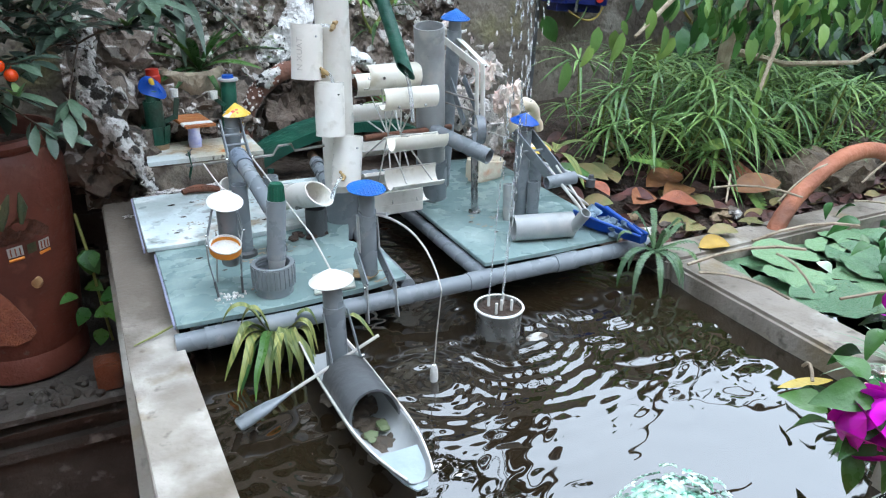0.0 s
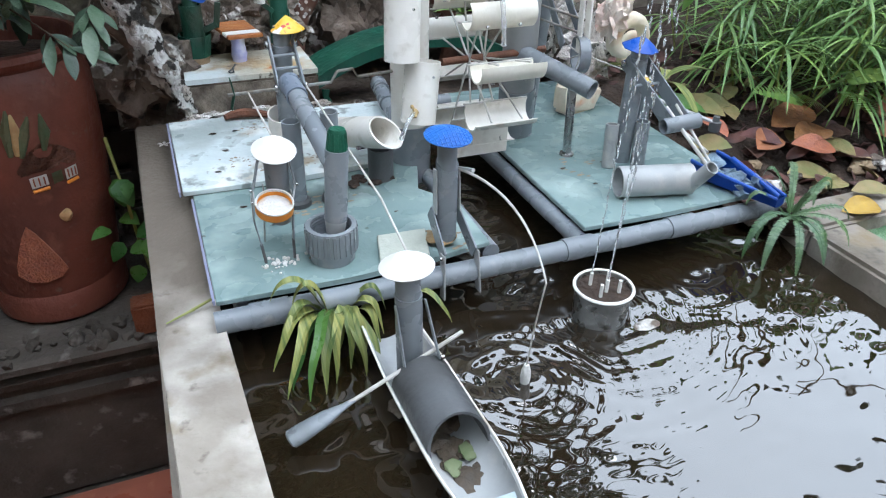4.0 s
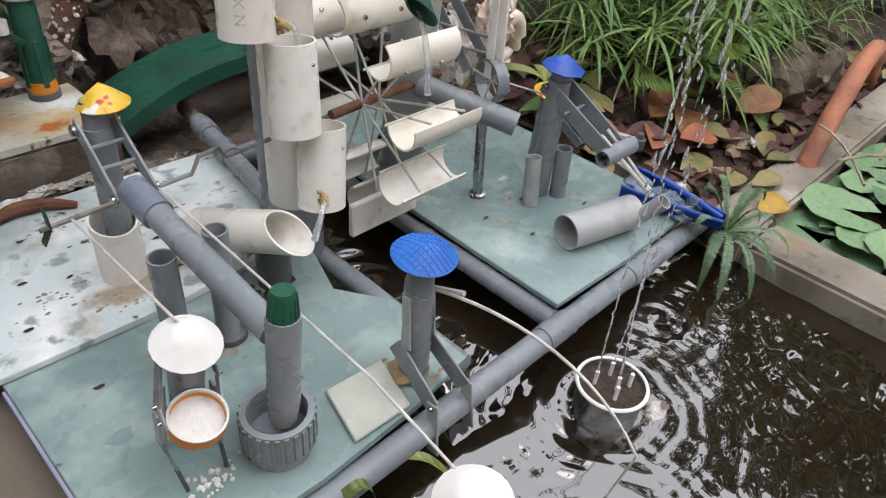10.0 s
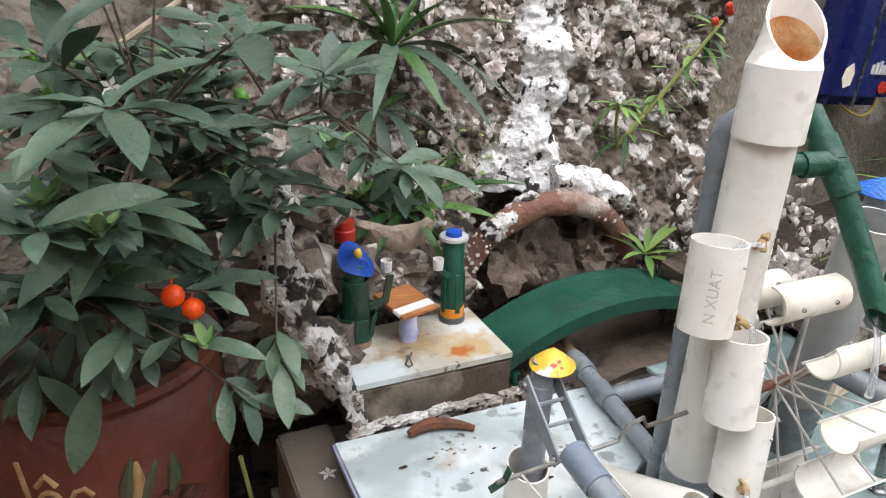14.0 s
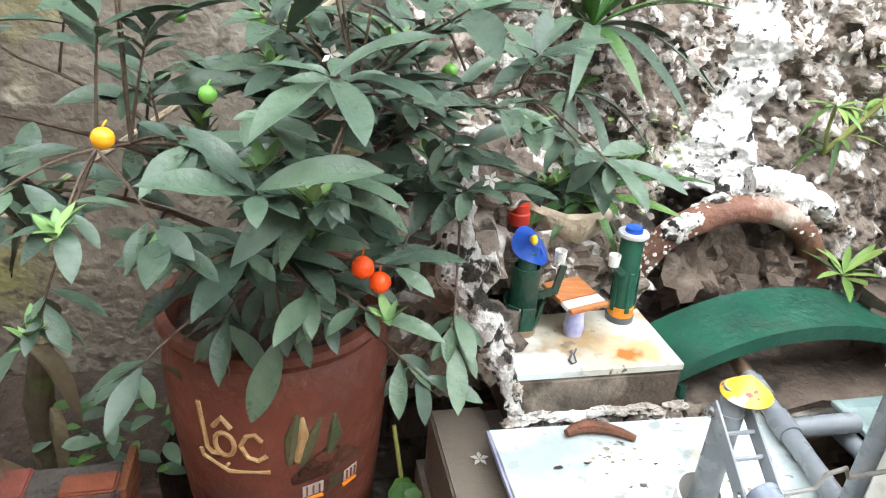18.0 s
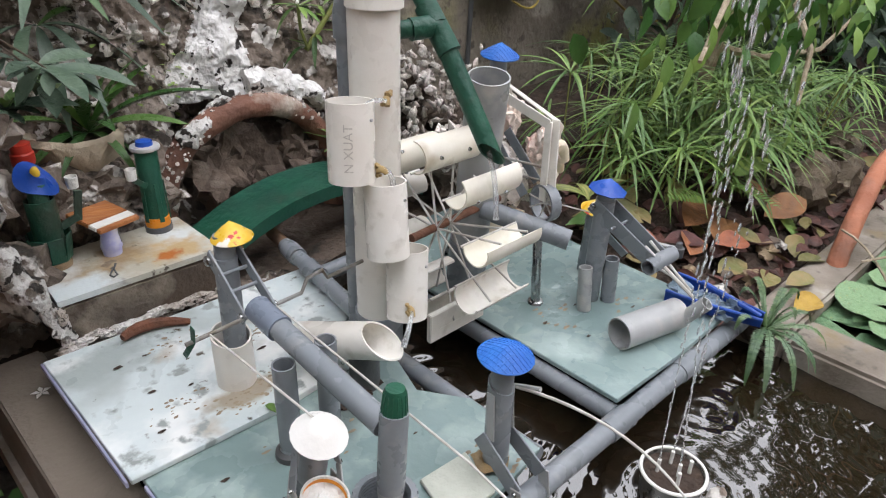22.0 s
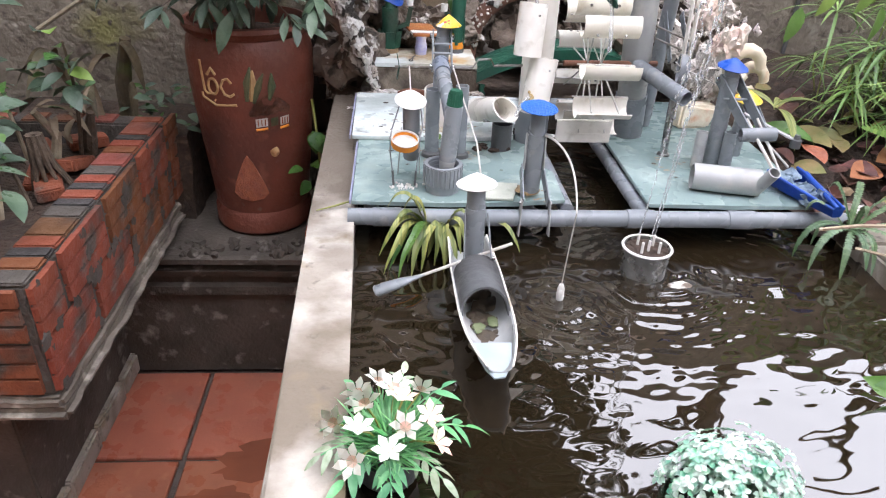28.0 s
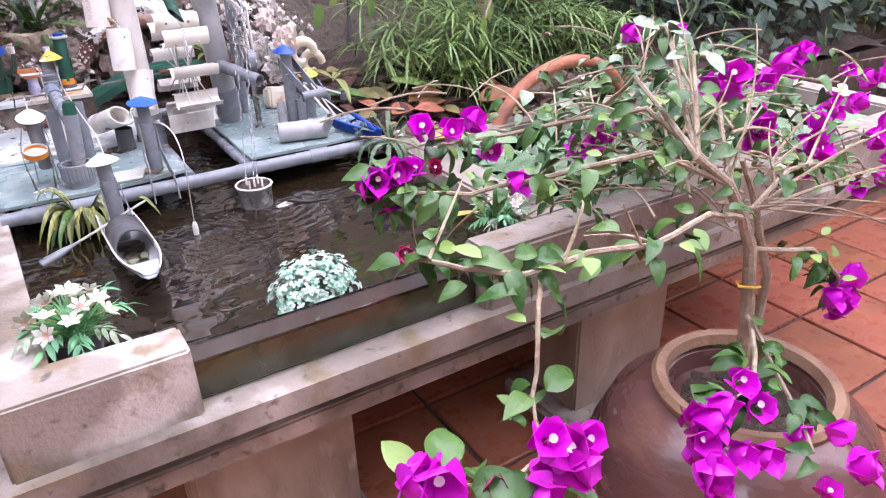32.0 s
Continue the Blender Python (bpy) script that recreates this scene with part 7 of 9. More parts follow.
bridge = thing("green_bridge", (0.42, 0.62, 0.75), "arched dark green plastic model bridge", "model bridge")
bm = B()
rows = []
for i in range(25):
    t = i / 24
    x = 0.248 + 0.405 * t
    z = 0.832 - 0.042 * abs((x - 0.455) / 0.18) ** 2.1
    rows.append([bm.verts.new((x, y, zz)) for y, zz in ((0.550, z), (0.655, z), (0.655, z - 0.022), (0.550, z - 0.022))])
for a, b in zip(rows, rows[1:]):
    for k in range(4):
        bm.faces.new((a[k], a[(k + 1) % 4], b[(k + 1) % 4], b[k]))
bm.faces.new(rows[0][::-1]), bm.faces.new(rows[-1])
part("deck", bm, PVC_GREEN, bridge)
bm = B()
add_tube(bm, [(0.262, 0.552, 0.752), (0.260, 0.549, 0.738), (0.268, 0.548, 0.728)], [0.008, 0.006, 0.004], 8)
part("end_hook", bm, PVC_GREEN, bridge)

# cement block with the tea table
block = thing("cement_block", (0.14, 0.6, 0.70), "cement block topped with a stained pale sheet", "block")
bm = B()
add_box(bm, (0.026, 0.538, 0.69), (0.246, 0.68, 0.788), None, 0.004)
rough_up(bm, 0.003, 30)
part("body", bm, BLOCK, block)
bm = B()
add_slab(bm, [(0.024, 0.540), (0.247, 0.538), (0.245, 0.675), (0.03, 0.67)], 0.7885, 0.797)
part("top_sheet", bm, SHEET_STAINED, block, smooth=False)
ridge = random.Random(12)
bm = B()
for k in range(56):
    add_lump(bm, (0.018 + 0.0043 * k, 0.532 + ridge.gauss(0, 0.003), PT + 0.003 + ridge.gauss(0, 0.003)), ridge.uniform(0.004, 0.008), k * 1.3, 0.9, 2, 2.2, (1.9, 0.9, 0.55))
part("mortar_ridge", bm, CRUST_FACE, block, "pale crumbling mortar along the block's foot")["kind"] = "stuff"
bm = B()
for k in range(16):
    add_lump(bm, (0.022 + ridge.gauss(0, 0.002), 0.536 - 0.0003 * k, 0.735 + 0.0032 * k), ridge.uniform(0.004, 0.008), k * 2.3, 0.7, 2, 2.2, (0.7, 0.8, 1.2))
part("corner_crust", bm, CRUST_FACE, block, "white crust on the block's corner")["kind"] = "stuff"
bm = B()
for i in range(50):
    add_lump(bm, (spread(0.02, 0.34), spread(0.515, 0.538), 0.72), spread(0.006, 0.016), i, 0.6, 1)
solo("mortar_strip", bm, ROCK_PALE, "crumbled pale mortar along the foot of the block", "mortar", "stuff")
tea = thing("tea_table", (0.126, 0.622, 0.797), "small wooden board table on a lilac bottle stem", "model table")
bm = B()
add_lathe(bm, [(0.0125, 0), (0.0135, 0.012), (0.0125, 0.024), (0.0115, 0.028), (0.0125, 0.044), (0, 0.044)], (0.126, 0.622, 0.797), 20)
add_lathe(bm, [(0.0142, 0.010), (0.0146, 0.013), (0.0142, 0.016)], (0.126, 0.622, 0.797), 20)
part("stem", bm, LILAC, tea)
for k, m in enumerate((WOOD_RED, WHITE_PAINT, WOOD_RED)):
    bm = B()
    wy_ = ((-0.007, 0.026), (-0.019, -0.0074), (-0.026, -0.0194))[k]
    add_box(bm, (-0.033, wy_[0] * 1.25, 0), (0.035, wy_[1] * 1.25, 0.006), pose(0.1275, 0.640, 0.8435, 10, 5, 22), 0.001)
    part("board", bm, m, tea)
g1 = thing("seated_figure", (0.056, 0.637, 0.797), "dark green pipe figure in a floppy blue hat by the table", "garden figure", "tea figures")
rod(g1, "foot_ring", [(0.056, 0.637, 0.797), (0.056, 0.637, 0.807)], 0.0205, WOOD, seg=18)
post(g1, "body", (0.056, 0.637, 0.806), (0.056, 0.639, 0.895), 0.0185, PVC_GREEN)
post(g1, "neck", (0.056, 0.639, 0.890), (0.058, 0.645, 0.912), 0.0125, PVC_GREEN)
for i in range(7):
    a = radians(50 * i + 20)
    strip(g1, "sleeve_strip", (0.056 + 0.020 * math.cos(a), 0.637 + 0.020 * math.sin(a), 0.808), (0.056 + 0.026 * math.cos(a), 0.637 + 0.026 * math.sin(a), 0.846), 0.019, PVC_GREEN, 0.002, (math.cos(a), math.sin(a), 0))
strip(g1, "arm", (0.072, 0.632, 0.852), (0.096, 0.63, 0.862), 0.010, PVC_GREEN, 0.005, (0, 1, 0)), strip(g1, "forearm", (0.094, 0.63, 0.856), (0.102, 0.63, 0.898), 0.010, PVC_GREEN, 0.004, (0, 1, 0))
bm = B()
prof = [(0.0, 0.013), (0.008, 0.012), (0.0125, 0.005), (0.0265, 0.0), (0.0262, -0.0015), (0.011, 0.003), (0, 0.010)]
add_lathe(bm, prof, (0.060, 0.648, 0.914), 26, (0.20, -0.62, 0.76))
for v in bm.verts:
    v.co.z += 0.008 * math.sin((v.co.x - 0.03) * 70)
part("hat", bm, BLUE_PLASTIC, g1, "floppy blue hat")
bm = B()
add_lump(bm, (0.060, 0.638, 0.932), 0.0060, 1, 0.25, 2, squash=(0.9, 0.8, 1.3))
part("hat_knob", bm, YELLOW_PLASTIC, g1)
btl = thing("brown_bottle", (0.071, 0.735, 0.797), "brown bottle with a red screw cap", "bottle")
bm = B()
add_lathe(bm, [(0, 0), (0.018, 0.001), (0.019, 0.01), (0.019, 0.092), (0.015, 0.108), (0.013, 0.115), (0, 0.115)], (0.071, 0.735, 0.797), 22)
part("glass_body", bm, BROWN_GLASS, btl)
bm = B()
add_lathe(bm, [(0.0155, 0), (0.0155, 0.016), (0.0135, 0.018), (0.0135, 0.030), (0, 0.031)], (0.071, 0.735, 0.911), 22)
part("cap", bm, RED_PLASTIC, btl, "red screw cap")
g2 = thing("seated_figure", (0.207, 0.652, 0.797), "dark green pipe figure with an orange band and blue lid", "garden figure", "tea figures")
rod(g2, "foot_ring", [(0.207, 0.652, 0.797), (0.207, 0.652, 0.806)], 0.0195, PVC_DARK, seg=18)
rod(g2, "foot_band", [(0.207, 0.652, 0.806), (0.207, 0.652, 0.820)], 0.0178, ORANGE_PLASTIC, seg=20)
post(g2, "body", (0.207, 0.652, 0.818), (0.213, 0.668, 0.920), 0.0160, PVC_GREEN)
for i in range(5):
    a = radians(70 * i + 200)
    strip(g2, "sleeve_strip", (0.207 + 0.0185 * math.cos(a), 0.652 + 0.0185 * math.sin(a), 0.815), (0.210 + 0.0172 * math.cos(a), 0.661 + 0.0172 * math.sin(a), 0.872), 0.007, PVC_GREEN, 0.0018, (math.cos(a), math.sin(a), 0))
bm = B()
add_lathe(bm, [(0.0205, 0), (0.0215, 0.002), (0.0205, 0.005), (0.012, 0.006)], (0.213, 0.668, 0.919), 24)
part("lid", bm, PVC_PALE, g2)
bm = B()
add_lathe(bm, [(0.0125, 0.005), (0.0115, 0.012), (0, 0.013)], (0.213, 0.668, 0.919), 20)
part("lid_top", bm, BLUE_PLASTIC, g2)
strip(g2, "forearm", (0.197, 0.644, 0.872), (0.179, 0.640, 0.888), 0.008, PVC_GREEN, 0.004, (0, 1, 0))
for x, y, z in ((0.177, 0.640, 0.889), (0.100, 0.640, 0.899)):
    c = thing("little_cup", (x, y, z), "small white translucent plastic cup", "cup", "little cups")
    bm = B()
    add_lathe(bm, [(0, 0), (0.0070, 0), (0.0080, 0.016), (0.0074, 0.016), (0.0064, 0.002), (0, 0.002)], (x, y, z), 18)
    part("bowl", bm, FOAM, c)
lp = thing("wire_loop", (0.105, 0.565, 0.797), "small black twisted wire loop on the sheet", "wire")
rod(lp, "wire", [(0.108, 0.575, 0.800), (0.098, 0.560, 0.799), (0.100, 0.553, 0.799), (0.106, 0.556, 0.799), (0.106, 0.566, 0.803), (0.112, 0.574, 0.806)], 0.0013, PVC_DARK, seg=6)

# stone bowl with strap-leaved plants
bowl = thing("stone_bowl", (0.155, 0.770, 0.87), "shallow cream rough stone planting bowl in the rock", "planter")
bm = B()
add_lathe(bm, [(0, 0), (0.048, 0.0), (0.062, 0.020), (0.068, 0.044), (0.063, 0.054), (0.054, 0.046), (0.045, 0.030), (0, 0.026)], (0.155, 0.772, 0.880), 34)
rough_up(bm, 0.009, 26)
rough_up(bm, 0.004, 70)
part("body", bm, BOWL_STONE, bowl)
bm = B()
add_lathe(bm, [(0.055, 0.040), (0, 0.046)], (0.155, 0.772, 0.880), 20)
rough_up(bm, 0.005, 40)
part("soil", bm, SOIL, bowl)
for i, (x, y, z, q) in enumerate(((0.105, 0.735, 0.865, 0.042), (0.165, 0.722, 0.855, 0.044), (0.215, 0.735, 0.86, 0.040), (0.14, 0.70, 0.825, 0.035), (0.235, 0.71, 0.825, 0.035), (0.09, 0.70, 0.835, 0.034))):
    bm = B()
    add_lump(bm, (x, y, z), q, i * 5.3 + 4, 0.6, 3, 2.6, (1.1, 0.8, 0.8))
    rough_up(bm, 0.004, 60)
    part("bowl_stone", bm, ROCK_PALE, rock, "pale crumbly stone under the bowl")
strap = [leaf_mesh("strap_leaf", 0.165, 0.026, STRAP, 0.45, 0.45, 22, 0.55, 0.004), leaf_mesh("strap_leaf_b", 0.14, 0.023, STRAP, 0.8, 0.4, 20, 0.5, 0.004), leaf_mesh("strap_leaf_dark", 0.165, 0.026, LEAF_DARK, 0.9, 0.4, 20, 0.5, 0.004)]
new_strap = leaf_mesh("strap_leaf_new", 0.14, 0.020, LEAF_MID, 0.2, 0.6, 20, 0.5, 0.004)
light_strap = leaf_mesh("strap_leaf_light", 0.085, 0.014, LEAF_LIGHT, 0.2, 0.4, 8, 0.5)


def rosette(name, at, n, label, meshes, size=1.0, rise=0.5, leaf_name="leaf"):
    t = thing(name, at, label, "plant")
    for i in range(n):
        a = i * 2.4 + spread(-0.2, 0.2)
        r = rise + spread(-0.35, 0.5) - 0.5 * (i / n)
        place(leaf_name, meshes[rng.randrange(len(meshes))], aim(V(at) + V((0, 0, 0.01 * (1 - i / n))), (math.cos(a), math.sin(a), r), (0, 0, 1), spread(-0.3, 0.3), size * spread(0.75, 1.1)), t)
    return t


def strap_plant(at, leaves, label):
    t = thing("strap_plant", at, label, "plant")
    for deg, rise, size, me in leaves:
        place("leaf", me, aim(V(at), (math.cos(radians(deg)), math.sin(radians(deg)), rise), (0, 0, 1), spread(-0.25, 0.25), size), t)


strap_plant((0.170, 0.758, 0.928), [(-8, 0.75, 1.15, strap[0]), (8, 1.1, 1.0, new_strap), (-40, 0.55, 0.85, strap[0]), (-70, 0.25, 0.7, strap[1]), (-25, -0.1, 0.72, strap[1]), (35, 2.6, 0.95, strap[0]), (75, 3.2, 0.9, strap[0]), (60, 1.8, 0.8, new_strap), (150, 1.2, 0.85, strap[0]), (185, 0.8, 0.95, strap[0]), (205, 0.45, 0.8, strap[1]), (230, 0.35, 0.6, strap[1]), (110, 1.0, 0.9, strap[2]), (-55, 1.4, 0.9, new_strap), (-15, 2.0, 0.95, new_strap), (215, 1.5, 0.9, new_strap), (-90, 0.9, 0.8, strap[0]), (250, 1.8, 0.85, strap[0]), (165, 2.2, 0.9, new_strap)], "green strap-leaved plant in the stone bowl")
strap_plant((0.180, 0.835, 1.160), [(-15, 0.75, 1.15, strap[0]), (10, 0.4, 1.2, strap[2]), (-35, 0.5, 1.0, strap[2]), (-60, 0.3, 0.95, strap[2]), (-85, 0.25, 0.9, strap[1]), (-110, 0.5, 0.95, strap[2]), (-140, 0.7, 1.0, strap[2]), (175, 0.8, 1.2, strap[0]), (200, 1.0, 1.1, strap[0]), (150, 0.5, 1.0, strap[2]), (40, 0.9, 1.0, strap[0]), (-45, 1.3, 0.85, new_strap), (-120, 1.6, 0.85, new_strap), (70, 2.0, 0.9, new_strap), (0, 2.4, 0.8, new_strap), (190, 2.0, 0.8, new_strap)], "large dark strap-leaved plant high on the rock")
strap_plant((0.150, 0.815, 1.075), [(-70, 0.15, 0.85, strap[2]), (-20, 0.2, 0.9, strap[2]), (-130, 0.3, 0.8, strap[2]), (190, 0.3, 0.8, strap[2]), (-100, -0.3, 0.8, strap[2]), (20, 0.5, 0.7, strap[0])], "dark drooping strap-leaved plant on the rock")
rosette("strap_plant", (0.578, 0.672, 0.83), 11, "small yellow-green leafy plant beside the clay ring", [light_strap], 0.95, 0.8)
fl = thing("flowering_stem", (0.60, 0.79, 0.98), "green fleshy stem with a small white flower on the rock", "plant")
rod(fl, "stem", [(0.585, 0.80, 0.985), (0.64, 0.785, 1.06), (0.70, 0.78, 1.13), (0.76, 0.78, 1.20)], [0.005, 0.0045, 0.004, 0.0035], STEM_GREEN, seg=7)
rod(fl, "stem", [(0.590, 0.80, 0.985), (0.560, 0.775, 1.03), (0.546, 0.758, 1.078)], 0.003, STEM_GREEN, seg=6)
for i in range(44):
    t = rng.random()
    p = V((0.585, 0.80, 0.985)).lerp(V((0.76, 0.78, 1.20)), t) if i > 9 else V((0.548, 0.757, 1.072))
    a = i * 2.4
    place("leaf", light_strap if i % 3 else strap[1], aim(p, (math.cos(a), math.sin(a) - 0.4, spread(-0.2, 0.6)), (0, 0, 1), 0, (spread(0.5, 0.85) if i % 3 else 0.42)), fl)
bm = B()
for k in range(4):
    a = math.pi / 2 * k
    add_lump(bm, (0.537 + 0.006 * math.cos(a), 0.744, 1.088 + 0.006 * math.sin(a)), 0.0045, k, 0.2, 1, squash=(1, 0.4, 1))
part("blossom", bm, PETAL_WHITE, fl, "small white flower")
for p in ((0.77, 0.775, 1.215), (0.755, 0.765, 1.225), (0.735, 0.77, 1.20)):
    bm = B()
    add_lump(bm, p, 0.007, 2, 0.5, 2)
    part("blossom", bm, RED_PLASTIC, fl, "small red flower")
moss = thing("creeping_herb", (0.22, 0.76, 0.9), "tiny green creeping herb in the rock cracks", "herb", kind="stuff")
tiny = leaf_mesh("tiny_leaf", 0.012, 0.008, LEAF_LIGHT, 0.1, 0.2, 3)
join_copies("leaf_mat", [(tiny, aim(cliff(x, s) + V((0, -0.012, 0)), (spread(-1, 1), -1, spread(-0.5, 1)), (0, 0, 1), 0, spread(0.6, 1.3))) for x, s in ((rng.gauss(*g), spread(0.28, 0.5)) for g in ((0.26, 0.02), (0.33, 0.015)) for _ in range(30))], moss)

# corals and shells beside the cranking figure
for i, (x, y, z, s, m, lab) in enumerate(((0.690, 0.315, 0.905, 0.030, CORAL_PINK, "pinkish white piece of coral"), (0.735, 0.335, 0.862, 0.040, SHELL, "cream and orange sea shell"), (0.665, 0.365, 0.955, 0.026, CORAL_PINK, "pinkish white piece of coral"), (0.770, 0.36, 0.828, 0.034, SHELL, "cream and orange sea shell"), (0.71, 0.42, 0.95, 0.034, CRUST, "white crumbly piece of coral"), (0.705, 0.40, 0.82, 0.05, CRUST, "white crumbly piece of coral"), (0.66, 0.46, 0.87, 0.045, CRUST, "white crumbly piece of coral"))):
    t = thing("sea_shell" if m is SHELL else "coral_piece", (x, y, z - s), lab + " piled on the platform", "shell" if m is SHELL else "coral", "shells" if m is SHELL else "corals")
    bm = B()
    if m is SHELL:
        pts = [V((x, y, z)) + V((math.cos(a) * s * (1 - a / 9), -0.012 * a / 6, math.sin(a) * s * (1 - a / 9))) for a in (k * 0.42 for k in range(14))]
        add_tube(bm, pts, [s * (0.16 + 0.30 * math.sin(0.35 + k * 0.16) - 0.016 * k) for k in range(14)], 14)
        rough_up(bm, 0.003, 40)
    else:
        add_lump(bm, (x, y, z), s * 0.75, i * 9, 0.9, 3, 3.0, (1.0, 0.8, 1.2))
        for k in range(6):
            lump = B()
            add_lump(lump, (x + rng.gauss(0, s * 0.5), y + rng.gauss(0, s * 0.4), z + rng.gauss(0, s * 0.55)), s * spread(0.2, 0.45), k + i * 9, 0.8, 2, 2.6, (0.8, 0.8, spread(0.8, 1.6)))
            part("coral_branch", lump, m, t)
    part("body", bm, m, t)
rosette("striped_leaf_plant", (0.80, 0.29, 0.79), 4, "arching pale-edged leaf beside the shells", [leaf_mesh("striped_leaf", 0.12, 0.026, LEAF_STRIPED, 0.7, 0.3, 9)], 1.0, 0.9)

# blue tin hung on the wall
tin = thing("blue_tin", (1.24, 0.86, 1.03), "dark blue square tin hung upside down on the wall, torn label", "tin")
bm = B()
add_box(bm, (-0.10, -0.052, -0.13), (0.10, 0.040, 0.13), pose(1.258, 0.885, 1.140, 0, 4, 0), 0.022)
part("can", bm, TIN_BLUE, tin)
bm = B()
add_box(bm, (-0.03, -0.0545, -0.13), (-0.022, -0.050, 0.13), pose(1.258, 0.885, 1.140, 0, 4, 0))
part("seam", bm, STEEL, tin)
bm = B()
for k in range(7):
    add_box(bm, (0.0 + 0.011 * k, -0.0550, -0.06), (0.008 + 0.011 * k, -0.0528, -0.04 + 0.004 * (k % 3)), pose(1.258, 0.885, 1.140, 0, 4, 0))
part("print_bar", bm, PRINT_PALE, tin, "pale unreadable print as bars", smooth=False)
bm = B()
add_lathe(bm, [(0.014, 0), (0.014, 0.002), (0, 0.0022)], (1.303, 0.8305, 1.050), 20, (0, -1, 0))
part("print_disc", bm, RED_PLASTIC, tin, "small red print mark")
bm = B()
add_slab(bm, [(0, 0), (0.02, 0.005), (0.024, 0.03), (0.016, 0.05), (-0.004, 0.04), (-0.01, 0.02)], 0, 0.0015)
bmesh.ops.transform(bm, matrix=pose(1.178, 0.8315, 1.055, 90, 0, 0), verts=bm.verts)
part("torn_label", bm, SHELL, tin, smooth=False)
rod(tin, "cable", bezier((1.21, 0.86, 1.02), (1.28, 0.82, 0.955), (1.34, 0.86, 1.02), 8), 0.003, CABLE, seg=6)
rod(tin, "cable", [(1.47, 0.90, 1.30), (1.534, 0.90, 1.146), (1.622, 0.90, 1.067), (1.74, 0.90, 0.962), (1.84, 0.90, 0.906), (2.045, 0.90, 0.86), (2.30, 0.90, 0.882), (2.56, 0.90, 1.017), (2.67, 0.90, 1.125)], 0.0042, CABLE, seg=6)
rod(tin, "conduit", [(1.16, 0.930, 1.05), (1.15, 0.930, 0.72)], 0.006, PVC_DARK, seg=8)

# ---- planting bed ----
dl = [leaf_mesh("dry_leaf", 0.075, 0.042, DRY_LEAF, 0.15, 0.5, 6), leaf_mesh("dry_leaf_b", 0.055, 0.034, DRY_LEAF, 0.4, -0.5, 6), leaf_mesh("dry_leaf_c", 0.085, 0.045, DRY_LEAF_OLIVE, 0.1, 0.35, 6)]
big_dry = [leaf_mesh("big_dry_leaf", 0.115, 0.060, DRY_LEAF_BROWN, 0.1, 0.35, 9, 0.48, 0.012), leaf_mesh("big_olive_leaf", 0.12, 0.060, DRY_LEAF_OLIVE, 0.12, 0.4, 9, 0.48, 0.012), leaf_mesh("big_green_leaf", 0.12, 0.058, LEAF_MID, 0.2, 0.45, 9, 0.45, 0.01)]
litter = thing("leaf_litter", (1.1, 0.2, 0.69), "brown and olive dry leaves lying on the bed", "dry leaves", kind="stuff")


def bed_z(y):
    return 0.680 + 0.07 * min(1, max(0, (y - 0.05) / 0.5))


for x, y, a, k, s in ((1.02, 0.20, 20, 0, 1.15), (0.955, 0.27, 140, 2, 1.2), (0.93, 0.235, 80, 2, 1.0), (0.90, 0.19, 300, 0, 1.0), (1.12, 0.14, 190, 0, 1.2), (0.99, 0.10, 10, 1, 1.1), (0.88, 0.12, 60, 0, 0.9), (1.06, 0.08, 120, 2, 0.8), (0.97, 0.025, 200, 2, 0.8), (1.05, 0.01, 330, 2, 0.75)):
    place("dry_leaf", dl[k], aim((x, y, bed_z(y) + 0.022), (math.cos(radians(a)), math.sin(radians(a)), spread(-0.1, 0.3)), (spread(-0.2, 0.2), spread(-0.4, 0.0), 1), spread(-0.3, 0.3), s), litter)
for x, y, a, k, q in ((0.965, 0.185, 8, 0, 1.05), (0.905, 0.235, 118, 1, 1.1), (0.875, 0.245, 150, 2, 1.05), (0.885, 0.130, 25, 0, 0.85), (1.06, 0.155, 200, 0, 0.95), (1.14, 0.115, 340, 0, 1.0), (0.95, 0.285, 60, 1, 0.9), (0.86, 0.175, 95, 0, 0.7), (1.02, 0.09, 165, 0, 0.75), (1.20, 0.16, 30, 0, 0.85)):
    place("dry_leaf", big_dry[k], aim((x, y, bed_z(y) + 0.032), (math.cos(radians(a)), math.sin(radians(a)), spread(0.0, 0.3)), (spread(-0.2, 0.2), -0.35, 1), spread(-0.2, 0.2), q), litter)
tagged(place("yellow_leaf", leaf_mesh("yellow_leaf_mesh", 0.062, 0.040, YELLOW_LEAF, 0.1, 0.6, 8, 0.5, 0.02), aim((0.885, -0.050, WT - 0.004), (0.85, -0.3, 0.12), (0, -0.3, 1))), "curled yellow leaf on the cement wall", "leaf")
tagged(place("yellow_leaf", leaf_mesh("olive_leaf_mesh", 0.060, 0.034, DRY_LEAF_OLIVE, 0.1, 0.5, 8, 0.5, 0.02), aim((0.945, -0.012, 0.706), (0.8, -0.4, 0.1), (0, -0.3, 1))), "curled olive leaf on the cement wall", "leaf")
join_copies("litter_rest", [(dl[(0, 1, 1, 0, 1, 2)[rng.randrange(6)]], aim((x, y, bed_z(y) + spread(0.002, 0.018)), (spread(-1, 1), spread(-1, 1), spread(-0.3, 0.3)), (spread(-0.5, 0.5), spread(-0.5, 0.5), 1), spread(-0.5, 0.5), spread(0.35, 1.05))) for x, y in ((spread(0.77, 1.9), 0.01 + 0.55 * rng.random() ** 1.5) for _ in range(430))], litter)["kind"] = "stuff"
